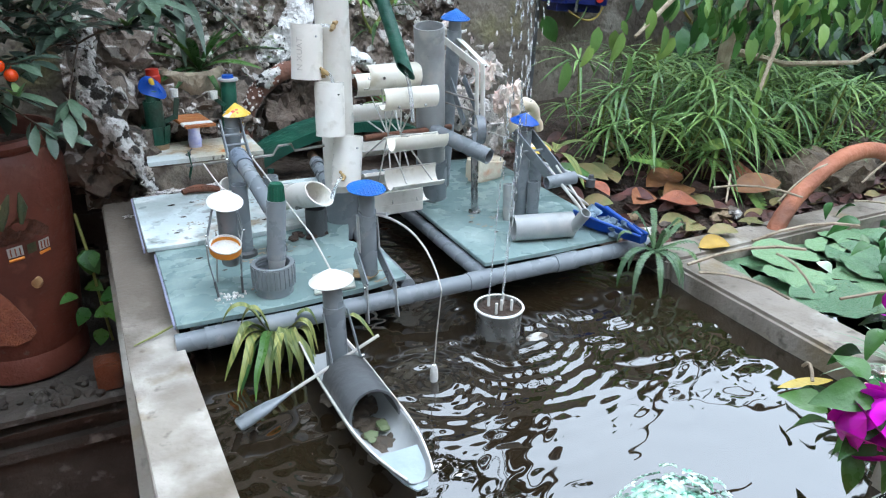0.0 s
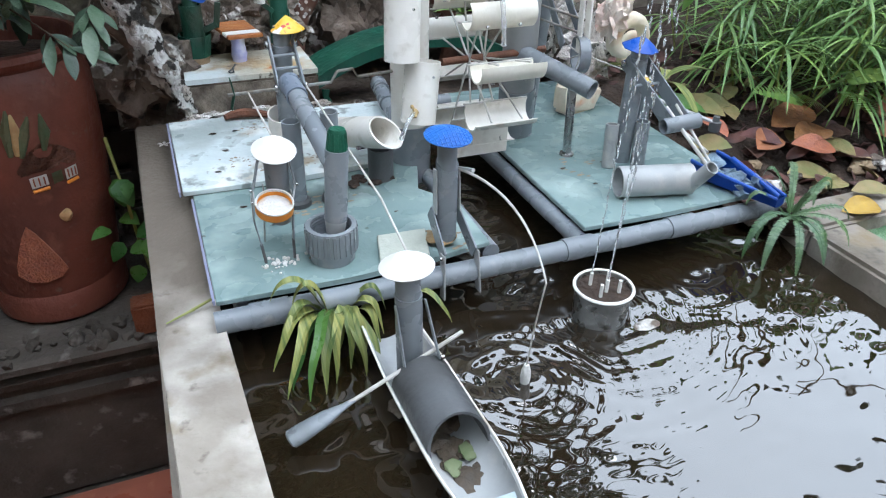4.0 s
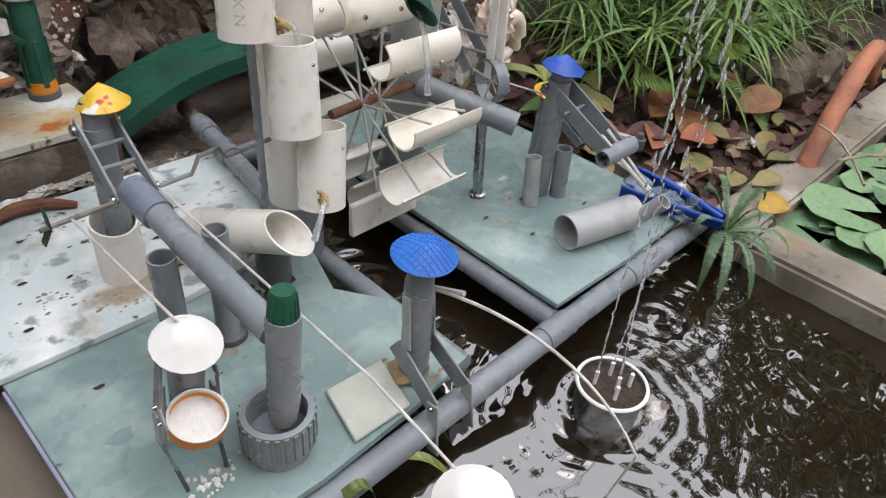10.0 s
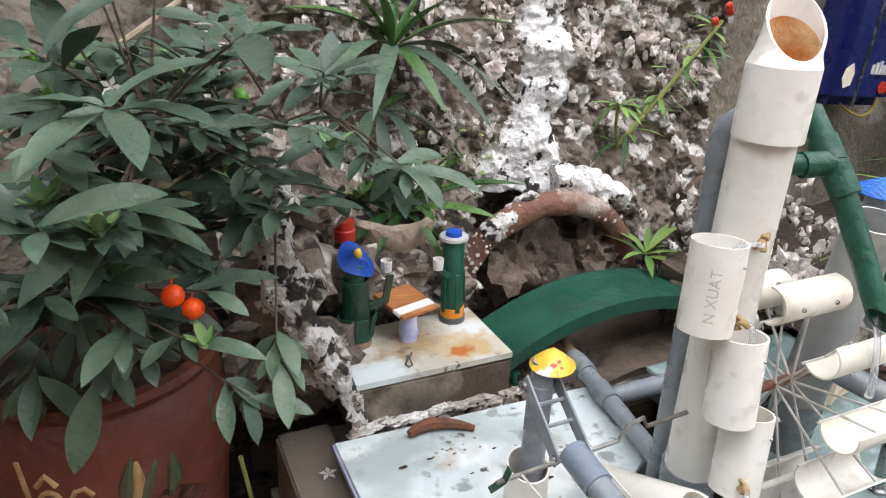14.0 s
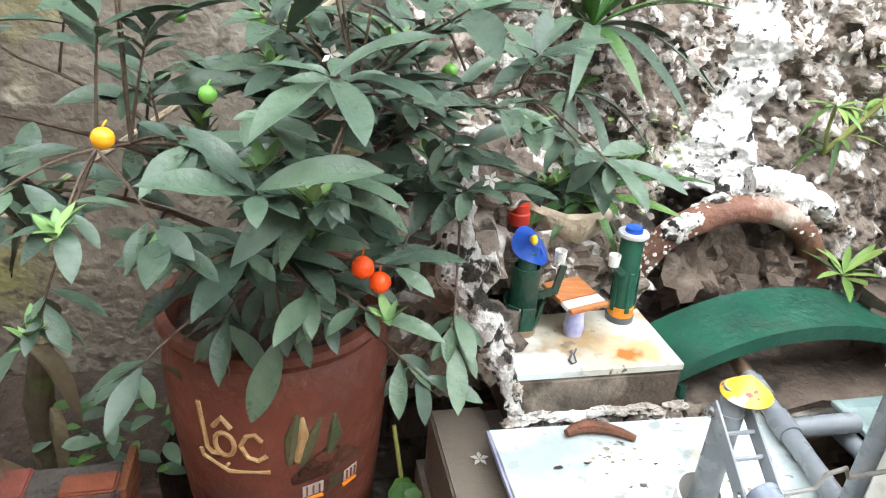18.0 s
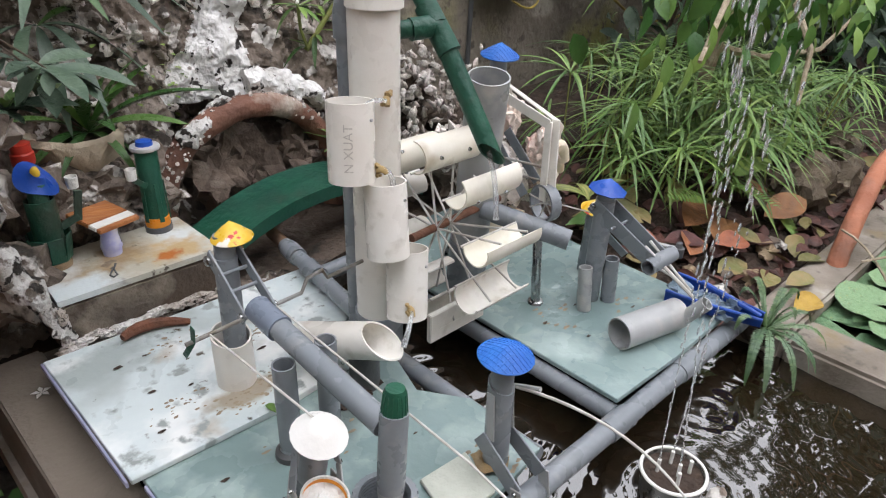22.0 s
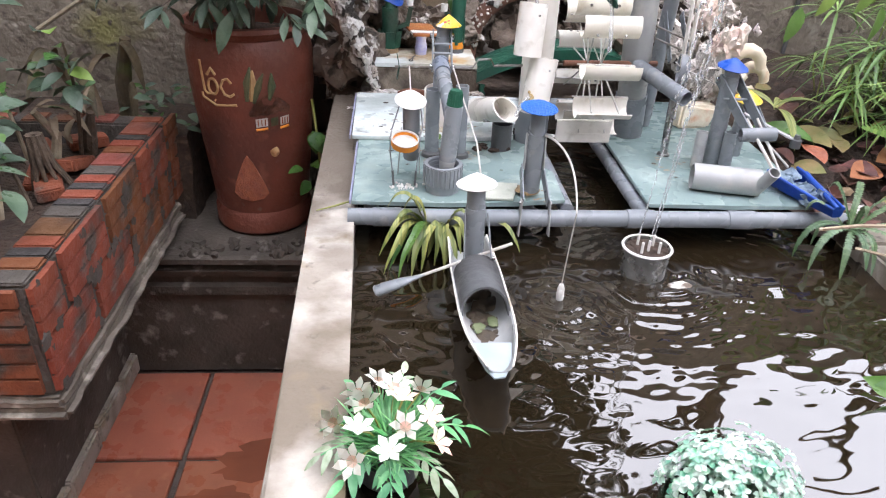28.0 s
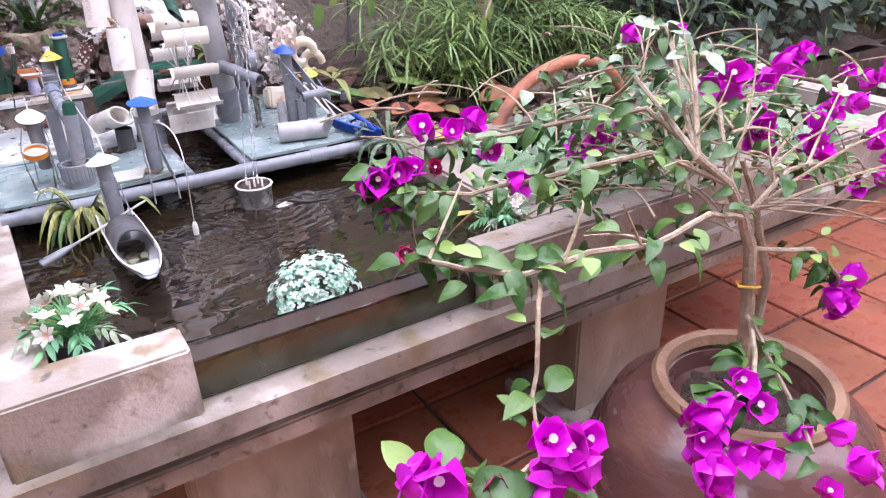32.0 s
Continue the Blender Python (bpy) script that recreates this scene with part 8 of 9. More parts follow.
for i in range(9):
    x, y = spread(0.86, 1.12), spread(0.03, 0.14)
    bm = B()
    add_lump(bm, (x, y, bed_z(y) + 0.008), spread(0.010, 0.020), i * 1.9, 0.4, 2, squash=(1.2, 1, 0.6))
    solo("pebble", bm, STONE_OCHRE if i % 3 else ROCK_PALE, "ochre rounded pebble among dry leaves", "stone", group="pebbles")
for i, (x, y, z, s) in enumerate(((1.37, 0.125, 0.705, 0.080), (1.50, 0.10, 0.70, 0.062), (1.25, 0.115, 0.690, 0.042), (1.62, 0.15, 0.71, 0.06))):
    bm = B()
    add_lump(bm, (x, y, z), s, i * 4.1, 0.45, 3, 1.8, (1.2, 0.7, 0.9))
    rough_up(bm, 0.004, 50)
    rough_up(bm, 0.010, 26)
    solo("garden_stone", bm, STONE_BROWN, "rough brown garden stone beside the lily pond", "stone", group="garden stones")
rg = thing("clay_ring", (1.29, 0.0, 0.68), "reddish clay ring half sunk at the lily pond edge", "clay ring")
bm = B()
add_tube(bm, [(1.345 + 0.265 * math.cos(a), -0.006 + 0.035 * math.cos(a), 0.625 + 0.190 * math.sin(a)) for a in (radians(8 + 164 * k / 30) for k in range(31))], 0.0165, 14)
rough_up(bm, 0.002, 50)
part("rim", bm, mat("clay_ring_red", (0.42, 0.16, 0.09), (0.32, 0.12, 0.07), 14, 0.75, 0.4, 90, stain=[((0.20, 0.10, 0.07), 10, 0.58, 0.75)]), rg)

# umbrella sedge
sedge = thing("umbrella_sedge", (1.2, 0.32, 0.72), "dense clump of bright green umbrella sedge", "sedge")
blade = [leaf_mesh("sedge_blade", 0.125, 0.0060, SEDGE, 0.55, 0.3, 6), leaf_mesh("sedge_blade_b", 0.10, 0.0056, SEDGE, 0.9, 0.3, 6), leaf_mesh("sedge_blade_c", 0.11, 0.0060, LEAF_LIGHT, 0.4, 0.3, 6)]
items, stems = [], B()
for i in range(125):
    x = spread(1.02, 1.85)
    y = spread(0.18, 0.58)
    h = spread(0.03, 0.20) * (1.0 if x < 1.55 else 0.75)
    top = V((x + rng.gauss(0, 0.03), y - 0.03 + rng.gauss(0, 0.03), bed_z(y) + 0.02 + h))
    add_tube(stems, [(x, y, bed_z(y)), top], 0.0018, 5)
    n = rng.randint(14, 22)
    for k in range(n):
        a = 2 * math.pi * k / n + spread(-0.2, 0.2)
        items.append((blade[rng.choice((0, 0, 1, 2))], aim(top, (math.cos(a), math.sin(a), spread(-0.1, 0.75)), (0, 0, 1), 0, spread(0.7, 1.25))))
part("stalk_mass", stems, STEM_GREEN, sedge)["kind"] = "stuff"
join_copies("blade_mass", items, sedge)["kind"] = "stuff"


def frond_mesh(name, length, width, material, droop=0.4, pairs=13):
    bm = B()
    def at(t):
        return V((0, length * (t - 0.15 * droop * t * t), -droop * length * t * t))
    add_tube(bm, [at(k / 8) for k in range(9)], [0.0012 - 0.0001 * k for k in range(9)], 4)
    for i in range(pairs):
        t = 0.08 + 0.9 * i / pairs
        w = width / 2 * math.sin(math.pi * min(1, t * 0.85 + 0.16)) ** 0.7
        for s in (-1, 1):
            p = at(t)
            q = p + V((s * w, w * 0.25, -w * 0.12))
            g = length / pairs * 0.62
            bm.faces.new([bm.verts.new(v) for v in (p - V((0, g * 0.8, 0)), p.lerp(q, 0.5) - V((0, g, -0.0006)), p.lerp(q, 0.88) - V((0, g * 0.8, 0)), q, p.lerp(q, 0.88) + V((0, g * 0.8, 0)), p.lerp(q, 0.5) + V((0, g, 0.0006)), p + V((0, g * 0.8, 0)))])
    me = bpy.data.meshes.new(name)
    bm.to_mesh(me)
    bm.free()
    me.materials.append(material)
    return me


fr_light = frond_mesh("fern_frond", 0.13, 0.06, LEAF_LIGHT, 0.3)
f1 = thing("bracken_fern", (1.10, 0.2, 0.72), "light green fern fronds in front of the sedge", "fern")
for x, y, z, a, e, s in ((1.06, 0.17, 0.76, 200, 0.6, 0.8), (1.08, 0.16, 0.79, 250, 0.3, 0.85), (1.18, 0.13, 0.74, 280, -0.5, 0.8), (1.02, 0.18, 0.77, 160, 0.5, 0.75), (1.10, 0.18, 0.80, 330, 0.5, 0.7)):
    place("frond", fr_light, aim((x, y, z), (math.cos(radians(a)), math.sin(radians(a)), e), (0, -0.3, 1), 0, s), f1)
f2 = thing("sword_fern", (0.79, -0.04, 0.70), "grey-green sword fern hanging over the pond edge", "fern")
for tx, ty, tz, rise, w in ((0.688, -0.070, 0.676, 0.050, 0.017), (0.706, -0.092, 0.664, 0.035, 0.017), (0.766, -0.132, 0.690, 0.035, 0.017), (0.816, -0.125, 0.700, 0.045, 0.018), (0.855, -0.085, 0.712, 0.040, 0.017), (0.860, -0.035, 0.735, 0.040, 0.016), (0.802, -0.005, 0.768, 0.035, 0.015), (0.752, -0.010, 0.765, 0.045, 0.015), (0.772, -0.085, 0.752, 0.045, 0.014), (0.742, -0.118, 0.664, 0.030, 0.016), (0.722, -0.055, 0.690, 0.040, 0.015), (0.820, -0.068, 0.758, 0.050, 0.014), (0.790, -0.118, 0.672, 0.035, 0.016), (0.712, -0.030, 0.735, 0.050, 0.015)):
    base = V((0.782, -0.048, 0.712)) + V((spread(-0.006, 0.006), spread(-0.005, 0.005), 0))
    tip = V((tx, ty, tz))
    line = bezier(base, V((base.x + 0.95 * (tx - base.x), base.y + 0.80 * (ty - base.y), max(base.z, tz) + rise)), tip, 34)
    side = (tip - base).cross(V((0, 0, 1))).normalized()
    bm = B()
    add_tube(bm, line, [0.0013 - 0.00003 * k for k in range(35)], 5)
    for k in range(2, 35):
        d = (line[min(k + 1, 34)] - line[k - 1]).normalized()
        g = 0.62 * (line[k] - line[k - 1]).length
        ln = 0.44 * w * math.sin(math.pi * min(1.0, 0.18 + 0.80 * (k - 2) / 32)) ** 0.6
        for q in (-1, 1):
            p = line[k]
            e = p + side * q * ln + d * ln * 0.25 + side.cross(d) * ln * spread(-0.35, 0.05)
            bm.faces.new([bm.verts.new(v) for v in (p - d * g, p.lerp(e, 0.6) - d * g * 0.9, e, p.lerp(e, 0.6) + d * g * 0.7, p + d * g * 0.7)])
    part("frond", bm, FERN_GREY, f2)
bm = B()
add_lump(bm, (0.795, -0.035, 0.696), 0.024, 3, 0.4, 2)
part("root_ball", bm, SOIL, f2)

# small fig tree overhanging the bed
fig_tree = thing("fig_tree", (1.36, 0.40, 0.72), "small fig tree with hanging yellow-green leaves", "tree")
rod(fig_tree, "trunk", [(1.37, 0.42, 0.70), (1.36, 0.40, 0.84), (1.33, 0.37, 0.97), (1.36, 0.36, 1.15), (1.34, 0.38, 1.45)], [0.020, 0.018, 0.016, 0.014, 0.009], STEM_GREY, seg=9)
for pts in ([(1.33, 0.37, 0.97), (1.50, 0.33, 0.93), (1.70, 0.28, 0.93), (1.95, 0.25, 1.05)], [(1.35, 0.36, 1.08), (1.20, 0.30, 1.16), (1.02, 0.22, 1.12), (0.88, 0.18, 1.04)], [(1.35, 0.37, 1.2), (1.55, 0.30, 1.25), (1.8, 0.2, 1.2)], [(1.34, 0.38, 1.3), (1.15, 0.2, 1.34), (1.0, 0.10, 1.25)], [(1.35, 0.37, 1.12), (1.30, 0.24, 1.12), (1.22, 0.14, 1.02), (1.17, 0.12, 0.93)]):
    rod(fig_tree, "limb", pts, [0.010 - 0.0022 * k for k in range(len(pts))], STEM_GREY, seg=7)
ficus = [leaf_mesh("fig_leaf", 0.060, 0.030, LEAF_MID, 0.2, 0.25, 6, 0.4), leaf_mesh("fig_leaf_light", 0.054, 0.023, LEAF_LIGHT, 0.2, 0.25, 6, 0.4)]
rest = []
for i in range(215):
    x, y = rng.gauss(1.36, 0.20), rng.gauss(0.26, 0.10)
    z = spread(1.02, 1.17) + 0.10 * max(0, abs(x - 1.3) - 0.3)
    m = aim((x, y, z), (spread(-0.6, 0.6), spread(-0.6, 0.3), -spread(0.4, 1.4)), (spread(-1, 1), -0.6, 0.6), spread(-0.8, 0.8), spread(0.6, 1.2))
    if i < 150:
        place("leaf", ficus[1 if rng.random() < 0.35 else 0], m, fig_tree)
    else:
        rest.append((ficus[1 if rng.random() < 0.3 else 0], m))
for x, y, z in ((0.745, 0.20, 1.00), (0.79, 0.19, 1.03), (0.80, 0.19, 1.06), (0.85, 0.18, 1.05), (0.87, 0.18, 1.01), (0.92, 0.19, 1.09), (0.94, 0.17, 1.06), (1.165, 0.12, 0.94), (1.17, 0.12, 0.90), (1.19, 0.14, 0.98)):
    place("leaf", ficus[1], aim((x, y, z), (spread(-0.6, 0.2), -0.2, -1), (0, -1, 0.4), spread(-0.5, 0.5), spread(0.9, 1.2)), fig_tree)
join_copies("foliage", rest, fig_tree)["kind"] = "stuff"
woods = thing("hedge_plants", (2.2, 0.6, 0.7), "dark mixed shrubs along the wall beyond the bed", "shrubs", kind="stuff")
dk = leaf_mesh("hedge_leaf", 0.07, 0.03, LEAF_DARK, 0.3, 0.2)
join_copies("hedge_foliage", [(dk if rng.random() < 0.7 else blade[0], aim((spread(1.45, 3.6), spread(0.45, 0.85), spread(0.70, 1.45)), (spread(-1, 1), spread(-1, 0.2), spread(-0.8, 0.6)), (0, 0, 1), spread(-1, 1), spread(0.7, 1.4))) for _ in range(3000)], woods)
join_copies("hedge_foliage", [(dk if rng.random() < 0.8 else blade[0], aim((spread(2.05, 4.1), spread(0.05, 0.6), spread(0.69, 1.15)), (spread(-1, 1), spread(-1, 0.2), spread(-0.8, 0.6)), (0, 0, 1), spread(-1, 1), spread(0.7, 1.4))) for _ in range(1800)], woods)
bm = B()
for i in range(26):
    x = spread(1.5, 2.9)
    add_tube(bm, [(x, spread(0.45, 0.8), 0.68), (x + spread(-0.1, 0.1), spread(0.4, 0.8), spread(1.0, 1.5))], 0.005, 5)
part("stick_mass", bm, STEM_BROWN, woods)

# ---- lily pads ----
pad_me = []
for k in range(3):
    bm = B()
    c = bm.verts.new((0, 0, 0))
    ringv = [bm.verts.new((math.cos(a), math.sin(a), 0.05 * math.sin(a * (3 + k)) + 0.05 + 0.03 * math.sin(a * 9 + k))) for a in (radians(16 + 328 * i / 22) for i in range(23))]
    mid = [bm.verts.new((v.co.x * 0.5, v.co.y * 0.5, 0.01)) for v in ringv]
    for i in range(22):
        bm.faces.new((c, mid[i], mid[i + 1])), bm.faces.new((mid[i], ringv[i], ringv[i + 1], mid[i + 1]))
    for f in bm.faces:
        f.smooth = True
    me = bpy.data.meshes.new("lily_pad")
    bm.to_mesh(me)
    bm.free()
    me.materials.append(LILY)
    pad_me.append(me)
for i in range(130):
    x, y, r = 0.925 + 1.02 * rng.random() ** 1.15, spread(-0.51, -0.075), spread(0.030, 0.066)
    o = place("lily_pad", pad_me[i % 3], Matrix.Translation((x, y, WZ + 0.004 + 0.00022 * i)) @ Euler((spread(-0.08, 0.08), spread(-0.08, 0.08), spread(0, 6.28))).to_matrix().to_4x4() @ Matrix.Scale(r, 4))
    tagged(o, "round notched green lily pad on the water", "lily pad", "lily pads")

# ---- artificial flowers in the pond corners ----
star_me = []
for m in (PETAL_WHITE, PETAL_PINK):
    bm = B()
    for k in range(6):
        a = 2 * math.pi * k / 6
        d, s = V((math.cos(a), math.sin(a), 0.75)), V((-math.sin(a), math.cos(a), 0))
        p0, p1, p2, p3, p4, p5 = [bm.verts.new(v) for v in (V((0, 0, 0)), d * 0.006 + s * 0.0032, d * 0.012 + s * 0.0056, d * 0.020 + V((0, 0, -0.004)), d * 0.012 - s * 0.0056, d * 0.006 - s * 0.0032)]
        bm.faces.new((p0, p1, p5)).material_index = 1
        bm.faces.new((p1, p2, p4, p5)), bm.faces.new((p2, p3, p4))
    bmesh.ops.solidify(bm, geom=bm.faces[:], thickness=0.0006)
    me = bpy.data.meshes.new("star_flower")
    bm.to_mesh(me)
    bm.free()
    me.materials.append(m), me.materials.append(PETAL_PINK)
    star_me.append(me)
needle = leaf_mesh("needle", 0.056, 0.0028, FAKE_GREEN, 0.15, 0.3, 4)
lance = leaf_mesh("lance_leaf", 0.042, 0.013, FAKE_GREEN, 0.25, 0.3, 6, 0.4)
pale_lance = leaf_mesh("pale_lance_leaf", 0.042, 0.012, LEAF_PALE, 0.25, 0.3, 6, 0.4)


def bouquet(at, size, flowers, label):
    t = thing("artificial_flowers", at, label, "flowers", "pond flowers")
    bm = B()
    add_lathe(bm, [(0, -0.03), (0.030 * size, -0.03), (0.034 * size, 0.0), (0.030 * size, 0.0), (0.02, -0.005), (0, -0.006)], at, 20)
    part("dark_basket", bm, PVC_DARK, t)
    items = []
    for k in range(420):
        a = spread(0, 6.28)
        items.append((needle, aim(V(at) + V((rng.gauss(0, 0.010), rng.gauss(0, 0.010), 0.0)), (math.cos(a), math.sin(a), spread(0.3, 2.0)), (0, 0, 1), 0, size * spread(0.7, 1.15))))
    join_copies("needle_tuft", items, t)["kind"] = "stuff"
    for k in range(9):
        a = k * 2 * math.pi / 9 + spread(-0.15, 0.15)
        e = V(at) + V((math.cos(a), math.sin(a), spread(0.0, 0.55))) * 0.072 * size * spread(0.85, 1.1)
        stem = bezier(V(at), V(at).lerp(e, 0.5) + V((0, 0, 0.026 * size)), e, 6)
        rod(t, "sprig_stem", stem, 0.0009, FAKE_GREEN, seg=5)
        for j in range(7):
            q = stem[min(6, 3 + j // 2)]
            d = (stem[6] - stem[3]).normalized()
            side = d.cross(V((0, 0, 1))) * (1 if j % 2 else -1)
            place("leaf", (lance, lance, pale_lance)[k % 3], aim(q, d + side * (0.0 if j == 6 else 0.9) + V((0, 0, spread(-0.5, 0.1))), (0, 0, 1), spread(-0.4, 0.4), size * spread(0.48, 0.75)), t)
    for k in range(flowers):
        a = k * 2.4 + 0.5
        rr = 0.058 * size * math.sqrt((k + 0.9) / flowers)
        p = V(at) + V((rr * math.cos(a), rr * math.sin(a), 0.060 * size - rr * 0.45))
        rod(t, "stalk", [V(at), V(at).lerp(p, 0.6) + V((0, 0, 0.006)), p], 0.0011, STEM_GREEN, seg=5)
        place("blossom", star_me[0 if k % 5 else 1], aim(p, (rng.gauss(0, 1), rng.gauss(0, 1), 0.2), (rr * math.cos(a) * 12, rr * math.sin(a) * 12 - 0.4, 1), 0, size * spread(0.75, 0.95)), t)
    return t


bouquet((0.060, -0.482, 0.700), 1.0, 13, "white and peach artificial lilies with green needles in the pond")
bouquet((0.772, -0.495, 0.686), 0.75, 9, "small bunch of peach artificial flowers in the pond corner")
mint = thing("artificial_bush", (0.395, -0.520, 0.662), "round mint-green and white artificial bush behind the glass", "artificial plant")
clover = leaf_mesh("clover_leaf", 0.0092, 0.0062, MINT, 0.25, 0.5, 4, 0.6)
items = []
for k in range(340):
    z = rng.random() ** 0.6
    a = spread(0, 6.28)
    rr = math.sqrt(1 - z * z)
    c = V((0.395 + 0.064 * rr * math.cos(a), -0.522 + 0.050 * rr * math.sin(a), 0.668 + 0.054 * z)) + V((rng.gauss(0, 0.006), rng.gauss(0, 0.006), rng.gauss(0, 0.007)))
    up = V((rr * math.cos(a), rr * math.sin(a), z + 0.3))
    for j in range(4):
        b = j * 1.571 + a
        s, u, _ = axes(up)
        items.append((clover, aim(c, s * math.cos(b) + u * math.sin(b) + up.normalized() * 0.25, up, 0, spread(0.75, 1.15))))
join_copies("clover_mass", items, mint)["kind"] = "stuff"
bm = B()
add_lump(bm, (0.395, -0.522, 0.668), 0.032, 2, 0.2, 2, squash=(1.2, 0.9, 0.7))
part("core", bm, LEAF_DARK, mint)
wh = leaf_mesh("white_ribbon_leaf", 0.075, 0.004, LEAF_PALE, 0.6, 0.3, 7)
sp_ = thing("white_spider_plant", (0.80, -0.46, 0.70), "thin white-leaved artificial spider plant on the divider", "plant")
for k in range(34):
    a = k * 2.4
    place("leaf", wh, aim((0.835, -0.455, 0.702), (math.cos(a), math.sin(a), spread(0.3, 1.6)), (0, 0, 1), 0, spread(0.7, 1.2)), sp_)
yleaf_ = leaf_mesh("floating_leaf", 0.085, 0.020, mat("leaf_yellow", (0.52, 0.38, 0.07), (0.40, 0.30, 0.06), 30, 0.4, 0.2), 0.02, 0.25, 8, 0.5)
tagged(place("floating_leaf", yleaf_, aim((0.705, -0.383, WZ + 0.004), (0.96, -0.25, 0.04))), "long yellow leaf floating on the pond", "leaf")

# striped spider plant at the platform's front edge
def arch_leaf(parent, base, over, tip, width, material):
    """A channelled ribbon leaf that rises from base, bends over and hangs to its tip."""
    line = bezier(V(base), V(over), V(tip), 14)
    side = (V(tip) - V(base)).cross(V((0, 0, 1)))
    side = side.normalized() if side.length > 1e-4 else V((1, 0, 0))
    bm, rows = B(), []
    for k, p in enumerate(line):
        t = k / 14
        w = 0.5 * width * min(1.0, 0.45 + 3.0 * t) * (1.0 - t ** 3.2) + 0.0004
        d = (line[min(k + 1, 14)] - line[max(k - 1, 0)]).normalized()
        up = side.cross(d).normalized()
        wob = 0.10 * width * math.sin(t * 11 + base[0] * 200)
        rows.append([bm.verts.new(p + side * (q * w + wob) + up * (0.45 * w * abs(q))) for q in (-1, 0, 1)])
    for a, b in zip(rows, rows[1:]):
        for k in range(2):
            bm.faces.new((a[k], a[k + 1], b[k + 1], b[k]))
    return part("leaf", bm, material, parent)


spd = thing("spider_plant", (0.128, -0.035, 0.69), "yellow-green striped spider plant drooping into the pond", "plant")
for tx, ty, tz, rise in ((0.052, -0.108, 0.663, 0.060), (0.072, -0.118, 0.663, 0.050), (0.060, -0.095, 0.662, 0.045), (0.127, -0.085, 0.664, 0.050), (0.147, -0.076, 0.664, 0.045), (0.058, -0.050, 0.690, 0.062), (0.055, -0.014, 0.722, 0.075), (0.076, -0.020, 0.705, 0.080), (0.168, -0.062, 0.668, 0.050), (0.176, -0.050, 0.672, 0.055), (0.090, -0.112, 0.662, 0.045), (0.105, -0.100, 0.662, 0.055), (0.085, -0.075, 0.664, 0.035), (0.140, -0.100, 0.662, 0.040), (0.045, -0.070, 0.672, 0.060), (0.160, -0.092, 0.662, 0.035), (0.118, -0.060, 0.664, 0.040), (0.100, -0.060, 0.662, 0.030), (0.185, -0.030, 0.690, 0.055), (0.066, -0.086, 0.668, 0.062)):
    base = V((0.130 + 0.35 * (tx - 0.115) + spread(-0.006, 0.006), -0.020 + spread(-0.006, 0.004), spread(0.690, 0.702)))
    tip = V((tx, ty, tz))
    arch_leaf(spd, base, base.lerp(tip, 0.55) + V((0, -0.012, rise + 0.01)), tip, spread(0.0105, 0.0145), LEAF_STRIPED if rng.random() < 0.8 else LEAF_MID)
arch_leaf(spd, (0.222, -0.012, 0.702), (0.245, -0.045, 0.715), (0.259, -0.056, 0.670), 0.009, LEAF_STRIPED)
bm = B()
add_tube(bm, [(0.06, -0.006, 0.706), (0.17, -0.008, 0.708), (0.245, -0.012, 0.700)], [0.005, 0.009, 0.004], 8)
rough_up(bm, 0.004, 60)
solo("driftwood", bm, STEM_BROWN, "dark strip of bark under the sheet's edge", "bark")
gl = thing("grass_blade", (-0.03, 0.03, WT), "dry bent grass blade on the cement wall", "grass")
rod(gl, "blade", [(0.005, 0.03, WT + 0.012), (-0.025, 0.02, WT + 0.006), (-0.055, 0.008, WT + 0.003)], [0.0015, 0.0018, 0.0008], STEM_GREEN, seg=5)

# ---- glazed jar with the bougainvillea ----
jx, jy = 0.935, -0.925
jar = thing("glazed_jar", (jx, jy, 0.0), "large brown glazed water jar used as a planter on the tiles", "jar")
bm = B()
add_lathe(bm, [(0, 0.0), (0.140, 0.0), (0.150, 0.015), (0.205, 0.16), (0.238, 0.30), (0.236, 0.38), (0.205, 0.455), (0.155, 0.498), (0.132, 0.508), (0.118, 0.500), (0.112, 0.47), (0, 0.46)], (jx, jy, 0.001), 60)
part("belly", bm, JAR, jar)
bm = B()
add_lathe(bm, [(0.128, 0.500), (0.142, 0.508), (0.145, 0.520), (0.138, 0.530), (0.124, 0.528), (0.117, 0.512)], (jx, jy, 0.0), 60)
part("rim", bm, JAR_RIM, jar, "pale worn clay rim")
bm = B()
add_lathe(bm, [(0.117, 0.468), (0.06, 0.476), (0, 0.480)], (jx, jy, 0.0), 30)
rough_up(bm, 0.008, 30)
part("soil", bm, SOIL, jar)
boug = thing("bougainvillea", (jx, jy, 0.47), "straggling bougainvillea with magenta bracts, growing in the jar", "bougainvillea")
T = [V((jx - 0.01, jy, 0.47)), V((0.90, -0.925, 0.66)), V((0.885, -0.92, 0.77)), V((0.868, -0.91, 0.82)), V((0.835, -0.905, 0.872)), V((0.78, -0.89, 0.918))]
rod(boug, "trunk", T, [0.011, 0.010, 0.009, 0.008, 0.007, 0.005], STEM_GREY, seg=9)
rod(boug, "trunk", [V((jx + 0.03, jy + 0.02, 0.47)), V((0.955, -0.91, 0.70)), V((0.90, -0.90, 0.84)), V((0.86, -0.90, 0.90))], [0.008, 0.007, 0.005, 0.004], STEM_GREY, seg=8)
tie = rod(boug, "plastic_tie", [(0.902, -0.935, 0.71), (0.887, -0.938, 0.715), (0.875, -0.92, 0.712), (0.89, -0.905, 0.708), (0.905, -0.92, 0.71)], 0.002, YELLOW_PLASTIC, "yellow plastic tie")
